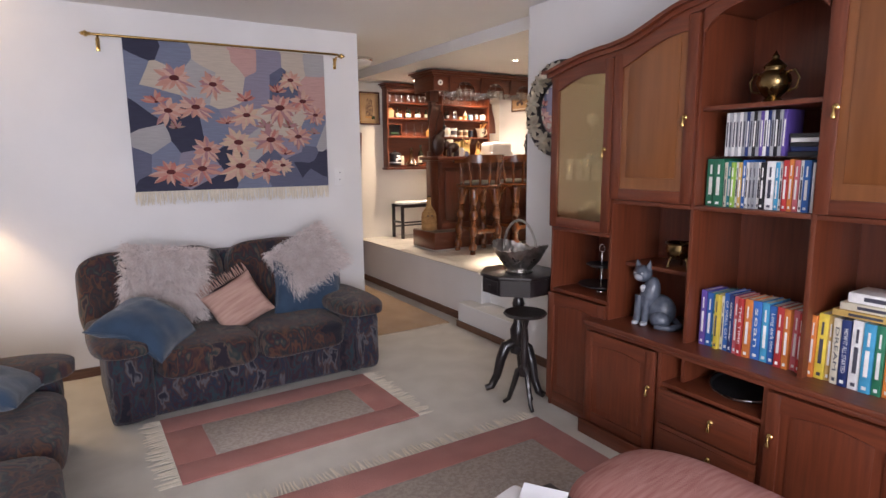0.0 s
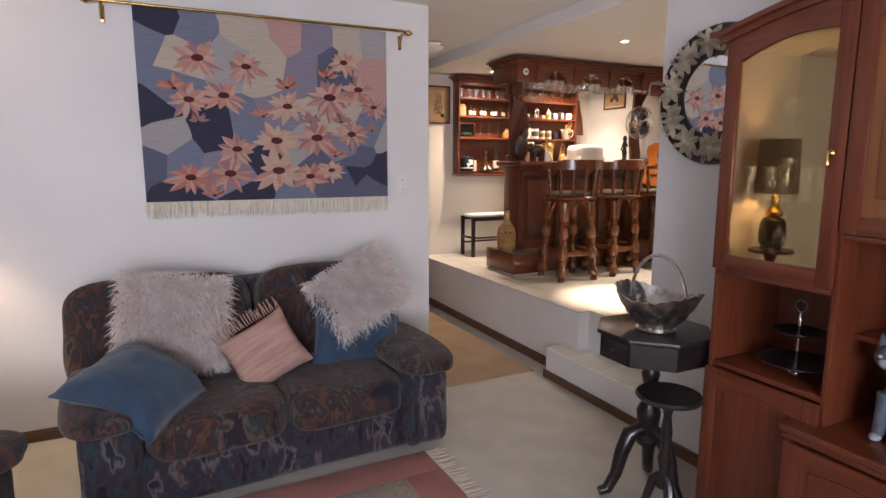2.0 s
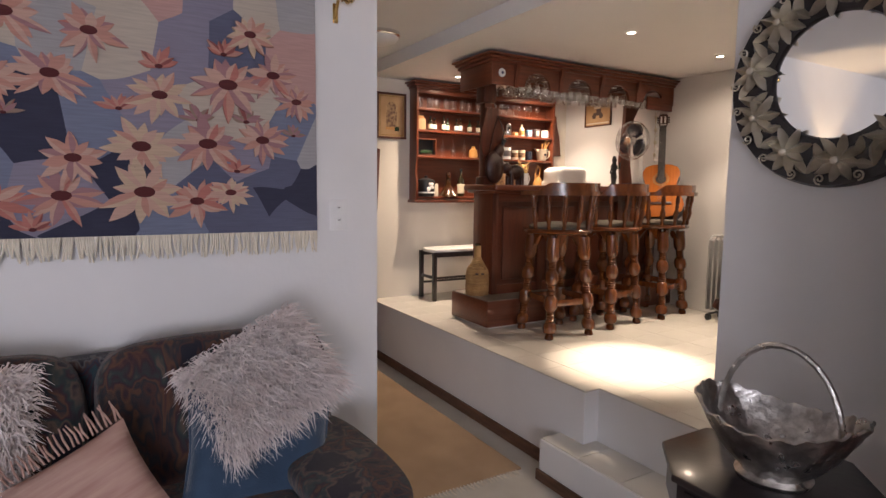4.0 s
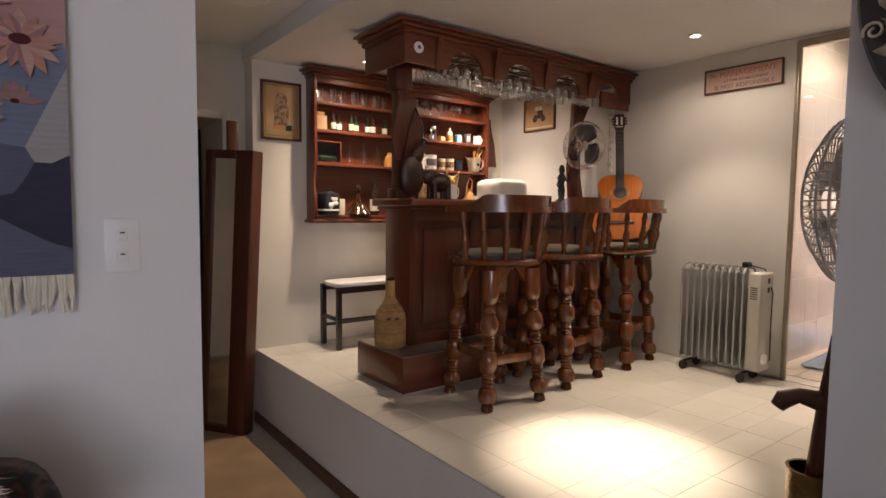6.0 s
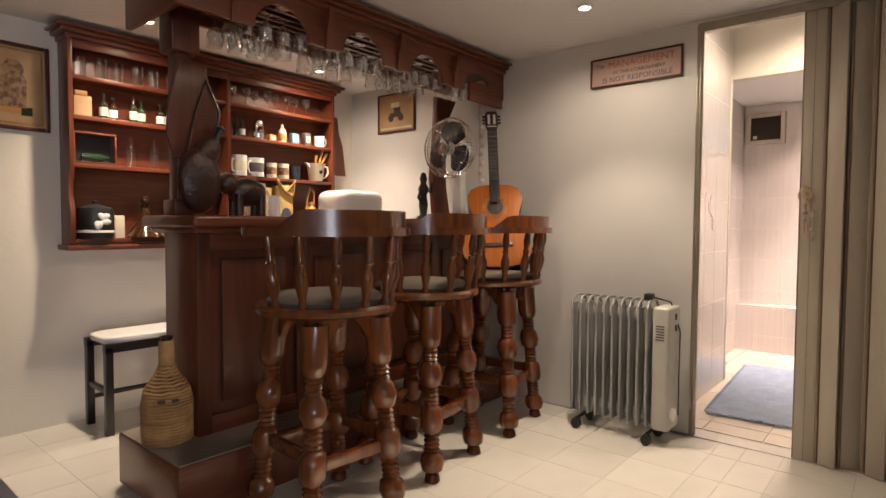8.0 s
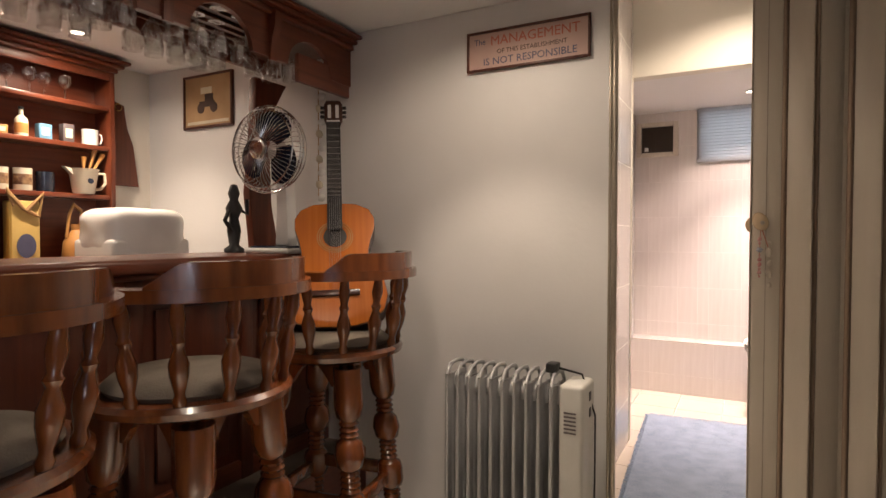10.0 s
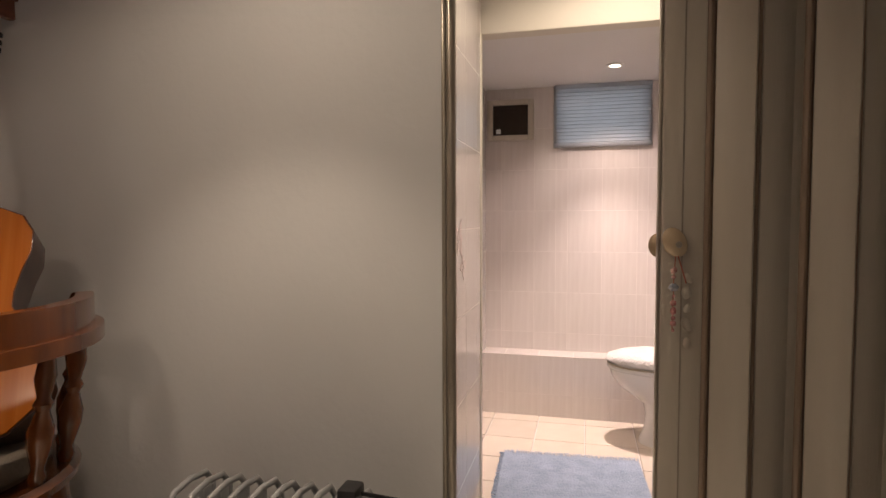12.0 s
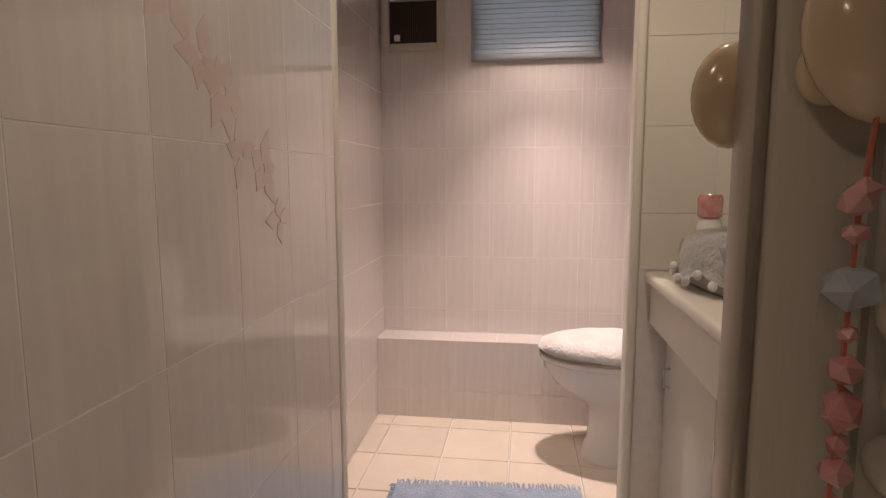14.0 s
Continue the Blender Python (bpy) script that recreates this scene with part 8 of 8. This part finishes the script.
bm = loft([egg(0.196, 1.55, 0.428), egg(0.206, 1.55, 0.444), egg(0.200, 1.54, 0.472), egg(0.165, 1.5, 0.490), egg(0.09, 1.4, 0.497)])
for v in bm.verts:
    v.co += Vector((0, 0, 0.008 * noise.noise(v.co * 22)))
part("lid_cover", bm, FLEECE, th, "white fluffy fleece lid cover", smooth=60)
part("cistern", box(-0.19, -0.42, 0.38, 0.19, -0.23, 0.76, 0.03, 3), PORCELAIN, th)

# vanity and what stands on it
th = thing("vanity", pose(0, 0, 0), "cream painted vanity cupboard with a pale worktop", "vanity")
part("worktop", box(6.95, 3.75, 1.325, 7.938, 4.350, 1.362, 0.014, 3), VANITY, th, "pale rounded worktop")
part("apron", box(6.97, 3.8, 1.20, 7.935, 4.33, 1.325, 0.004), VANITY, th)
part("body", box(6.99, 3.8, BF + 0.06, 7.935, 4.26, 1.20, 0.003), VANITY, th)
for x0, x1 in ((7.0, 7.46), (7.47, 7.93)):
    d = part("door", box(x0, 4.26, BF + 0.08, x1, 4.278, 1.185, 0.004), VANITY, th)
    part("door_handle", tube([(x1 - 0.06, 4.278, 1.02), (x1 - 0.06, 4.298, 1.025), (x1 - 0.06, 4.298, 1.075), (x1 - 0.06, 4.278, 1.08)], 0.004, 6), CHROME, d)
th = thing("tissue_box", pose(7.64, 4.20, 1.362, 0, 0, 12) @ Matrix.Diagonal((1.2, 1.2, 1.3, 1)), "grey tissue box under a white lace cloth", "box")
bm = bmesh.new()
add_cushion(bm, 0, 0, 0.05, 0.24, 0.14, 0.10, 7, 10)
part("box_body", bm, RADPAINT, th, smooth=60)
bm = bmesh.new()
n = 24
rings = []
for j, (rr, zz) in enumerate(((0.02, 0.118), (0.06, 0.112), (0.10, 0.106), (0.13, 0.085), (0.142, 0.055), (0.15, 0.03))):
    rings.append([bm.verts.new((rr * 1.02 * math.cos(2 * math.pi * i / n), rr * 0.64 * math.sin(2 * math.pi * i / n), zz + (0.012 * math.sin(i * 2.0) if j > 2 else 0.004 * math.sin(i)))) for i in range(n)])
for a, b in zip(rings, rings[1:]):
    for i in range(n):
        bm.faces.new((a[i], a[(i + 1) % n], b[(i + 1) % n], b[i]))
bm.faces.new(rings[0])
bmesh.ops.solidify(bm, geom=bm.faces[:], thickness=0.003)
part("lace_cloth", bm, FLEECE, th, "white lace cloth", smooth=60)
for k in range(24):
    a = 2 * math.pi * k / 24
    bm = bmesh.new()
    blob(bm, (0.158 * math.cos(a), 0.10 * math.sin(a), 0.026 + 0.012 * math.sin(k * 2.0)), (0.011, 0.009, 0.010), None, 0, 4)
    part("lace_scallop", bm, FLEECE, th, smooth=60)

th = thing("soap_bottle", pose(7.76, 4.225, 1.362), "white soap bottle with a pink cap on the vanity", "bottle")
part("body", lathe([(0, 0), (0.030, 0), (0.034, 0.006), (0.034, 0.14), (0.028, 0.165), (0.020, 0.175), (0, 0.176)], 20), ENAMEL, th)
part("cap", lathe([(0.021, 0.172), (0.030, 0.176), (0.032, 0.225), (0.026, 0.235), (0, 0.236)], 20), PINKBEAD, th, "pink plastic cap")
# window with blind, extractor vent
win = thing("window_1", pose(0, 0, 0), "small high bathroom window with a pleated blind", "window", kind="structure")
for q in ((4.385, 2.168, 4.405, 2.555), (4.94, 2.168, 4.96, 2.555), (4.405, 2.168, 4.94, 2.185), (4.405, 2.538, 4.94, 2.555)):
    part("window_frame", box(BX - 0.012, q[0], q[1], BX + 0.07, q[2], q[3], 0.003), BLIND, win)
part("pane", box(BX + 0.05, 4.405, 2.185, BX + 0.055, 4.94, 2.538), GLASS, win).visible_shadow = False
part("blind_rail", box(BX - 0.03, 4.39, 2.52, BX - 0.013, 4.955, 2.548, 0.003), BLIND, win)
part("blind_rail", box(BX - 0.03, 4.385, 2.168, BX - 0.013, 4.96, 2.193, 0.003), BLIND, win)
slat = to_mesh("blind_slat", box(-0.003, 0.0, -0.0125, 0.003, 0.55, 0.0125, 0.001), BLIND)
for k in range(15):
    ob = new("blind_slat", slat)
    ob.parent = win
    ob.matrix_basis = pose(BX - 0.02, 4.398, 2.206 + k * 0.0216, 0, 22, 0)
th = thing("extractor_vent", pose(BX, 5.228, 2.348) @ Matrix.Diagonal((1, 1.1, 1.1, 1)), "beige wall extractor fan with dark louvres", "vent")
for q in ((-0.132, -0.115, -0.10, 0.115), (0.10, -0.115, 0.132, 0.115), (-0.10, -0.115, 0.10, -0.085), (-0.10, 0.085, 0.10, 0.115)):
    part("frame", box(-0.03, q[0], q[1], -0.001, q[2], q[3], 0.005), DOORVINYL, th)
part("backing", box(-0.008, -0.10, -0.085, -0.001, 0.10, 0.085), VENTBROWN, th)
lou = to_mesh("louvre", box(-0.020, -0.0015, -0.083, -0.008, 0.0015, 0.083), VENTBROWN)
for k in range(24):
    ob = new("louvre", lou)
    ob.parent = th
    ob.matrix_basis = pose(0, -0.094 + k * 0.0082, 0)
part("badge", box(-0.0225, 0.055, -0.075, -0.0195, 0.08, -0.05), ENAMEL, th, "small white badge")

# bath mat
th = thing("bath_mat", pose(6.82, 4.42, BF, 0, 0, 3.5), "pale blue cotton bath mat with a frayed fringe", "mat")
bm = bmesh.new()
nx, ny = 50, 28
W_, H_ = 1.30, 0.66
gv = [[bm.verts.new((W_ * i / nx, H_ * j / ny, 0.012 + 0.006 * noise.noise(Vector((i * 0.9, j * 0.9, 3))) + 0.003 * ((i + j) % 2))) for j in range(ny + 1)] for i in range(nx + 1)]
for i in range(nx):
    for j in range(ny):
        bm.faces.new((gv[i][j], gv[i + 1][j], gv[i + 1][j + 1], gv[i][j + 1]))
r = bmesh.ops.extrude_face_region(bm, geom=bm.faces[:])
bmesh.ops.translate(bm, vec=(0, 0, -0.010), verts=[e for e in r["geom"] if isinstance(e, bmesh.types.BMVert)])
part("mat_body", bm, MATBLUE, th, smooth=80)
part("fringe", fringe_mesh(0, H_, W_, 0.010, 0.03, 70, 41, "y", (1, 0, 0.15), 0.0035), MATBLUE, th)
part("fringe", fringe_mesh(0, H_, 0, 0.010, 0.03, 70, 42, "y", (-1, 0, 0.1), 0.0035), MATBLUE, th)
part("fringe", fringe_mesh(0, W_, H_, 0.010, 0.02, 110, 43, "x", (0, 1, 0.1), 0.0035), MATBLUE, th)

# painted flower on the tiles beside the door
bm = bmesh.new()
lift = 0
drnd = random.Random(77)
for cx, cz, n, ln in ((6.90, 1.90, 6, 0.075), (6.97, 1.82, 4, 0.06), (7.03, 1.78, 6, 0.07), (7.08, 1.68, 4, 0.055), (7.16, 1.66, 5, 0.07), (7.22, 1.56, 4, 0.055)):
    for k in range(n):
        a = 2 * math.pi * k / n + drnd.uniform(-0.4, 0.4)
        l_, w_ = ln * drnd.uniform(0.7, 1.2), ln * 0.30
        c, s = math.cos(a), math.sin(a)
        add_prism(bm, [(cx + c * l_ * t - s * w_ * q, cz + s * l_ * t + c * w_ * q) for t, q in ((0.1, 0.3), (0.5, 1), (1, 0), (0.5, -1), (0.1, -0.3))], NY1 - 0.0003 - 0.00004 * lift, NY1 + 0.0004, "y")
        lift += 1
setting("tile_decor", bm, DECOR, "faded pink painted flowers on the wall tiles", "decor")
th = thing("downlight", pose(8.42, 4.62, 2.545), "small round recessed bathroom downlight, lit", "lamp")
part("bezel", lathe([(0.03, -0.001), (0.046, -0.001), (0.047, -0.005), (0.032, -0.008), (0.03, -0.004)], 24), WHITE, th)
part("bulb", lathe([(0, -0.002), (0.029, -0.002), (0.025, -0.006), (0, -0.007)], 20), BULB, th, "glowing warm bulb")


# ---- tiles, piece by piece ----
def tile_field(parent, origin, ua, va, nrm, us, vs, gap, thick, material, bevel=0.0015):
    """Separate tiles on a plane: us and vs are the joint lines along two axes; sizes share one mesh."""
    meshes = {}
    for u0, u1 in zip(us, us[1:]):
        for v0, v1 in zip(vs, vs[1:]):
            w, h = u1 - u0 - gap, v1 - v0 - gap
            if w < 0.01 or h < 0.01:
                continue
            key = (round(w, 3), round(h, 3))
            if key not in meshes:
                bm_ = bmesh.new()
                lo = [bm_.verts.new(p) for p in ((0, 0, 0), (w, 0, 0), (w, h, 0), (0, h, 0))]
                hi = [bm_.verts.new(p) for p in ((bevel, bevel, thick), (w - bevel, bevel, thick), (w - bevel, h - bevel, thick), (bevel, h - bevel, thick))]
                bm_.faces.new(hi)
                for i in range(4):
                    bm_.faces.new((lo[i], lo[(i + 1) % 4], hi[(i + 1) % 4], hi[i]))
                me = bpy.data.meshes.new("tile")
                bm_.to_mesh(me)
                bm_.free()
                me.materials.append(material)
                meshes[key] = me
            ob_ = new("tile", meshes[key])
            rot = Matrix((ua, va, nrm)).transposed().to_4x4()
            ob_.matrix_basis = Matrix.Translation(Vector(origin) + Vector(ua) * (u0 + gap / 2) + Vector(va) * (v0 + gap / 2)) @ rot
            ob_.parent = parent


def cuts(a, b, first, pitch):
    k = math.ceil((a - first) / pitch + 1e-6)
    out_ = [a]
    while first + k * pitch < b - 1e-6:
        if first + k * pitch > a + 1e-6:
            out_.append(first + k * pitch)
        k += 1
    return out_ + [b]


X, Y, Z = Vector((1, 0, 0)), Vector((0, 1, 0)), Vector((0, 0, 1))
pf = tagged(part("platform_floor", box(PX + 0.102, 2.51, FLOOR2 - 0.008, SX + 0.11, 4.80, FLOOR2 - 0.0012), GROUT), "grout bed of the tiled bar floor", "floor", kind="structure")
part("grout_bed", box(PX + 0.002, 4.80, FLOOR2 - 0.008, SX + 0.11, BY - 0.002, FLOOR2 - 0.0012), GROUT, pf)
tile_field(pf, (0, 0, FLOOR2 - 0.003), X, Y, Z, cuts(PX + 0.102, SX + 0.11, 5.395, 0.277), cuts(3.2, 4.80, 5.175, 0.263), 0.0025, 0.003, TILE, 0.0008)
tile_field(pf, (0, 0, FLOOR2 - 0.003), X, Y, Z, cuts(PX + 0.002, SX - 0.002, 5.395, 0.277), cuts(4.80, BY - 0.002, 5.175, 0.263), 0.0025, 0.003, TILE, 0.0008)
st = bpy.data.objects["step"]
tile_field(st, (0, 0, 0.225), X, Y, Z, [3.952, PX + 0.098], cuts(MY + 0.005, 4.97, 4.70, 0.27), 0.004, 0.006, TILE)
bf = bpy.data.objects["bath_floor"]
tile_field(bf, (0, 0, BF - 0.006), X, Y, Z, cuts(SX + 0.112, 8.70, 8.591, 0.275), cuts(4.0, NY2, 5.027, 0.27), 0.005, 0.006, BATHFLOOR)
we = bpy.data.objects["bath_wall_east"]
for y0, y1, ztop in ((4.0, 4.40, 2.545), (4.40, 4.945, 2.173), (4.945, NY2, 2.545)):
    tile_field(we, (BX + 0.001, 0, 0), Y, Z, -X, cuts(y0, y1, 5.078, 0.206), cuts(0.90, ztop, 1.012, 0.256), 0.0014, 0.001, BATHTILE, 0.0006)
le = bpy.data.objects["bath_ledge"]
tile_field(le, (8.694, 0, 0), Y, Z, -X, cuts(4.0, NY2, 4.62, 0.208), [BF, 0.66, 0.898], 0.0016, 0.001, BATHTILE, 0.0006)
tile_field(le, (0, 0, 0.898), X, Y, Z, [8.693, BX], cuts(4.0, NY2, 4.62, 0.208), 0.0014, 0.001, BATHTILE, 0.0006)
wa = bpy.data.objects["bath_wall_alcove"]
tile_field(wa, (0, NY2 + 0.001, 0), X, Z, -Y, cuts(AX + 0.005, BX, AX, 0.206), cuts(BF, 2.545, 1.012, 0.256), 0.0014, 0.001, BATHTILE, 0.0006)
wn_ = bpy.data.objects["bath_wall_north"]
tile_field(wn_, (0, NY1 + 0.001, 0), X, Z, -Y, cuts(SX + 0.052, AX - 0.035, 6.845, 0.215), cuts(BF, 2.995, 1.385, 0.31), 0.0016, 0.001, BATHTILE, 0.0006)
wp = bpy.data.objects["bath_partition"]
tile_field(wp, (7.942, 0, 0), Y, Z, -X, cuts(3.6, 4.365, 4.365, 0.206), cuts(1.363, 2.545, 1.535, 0.256), 0.0016, 0.002, CREAMTILE, 0.0008)
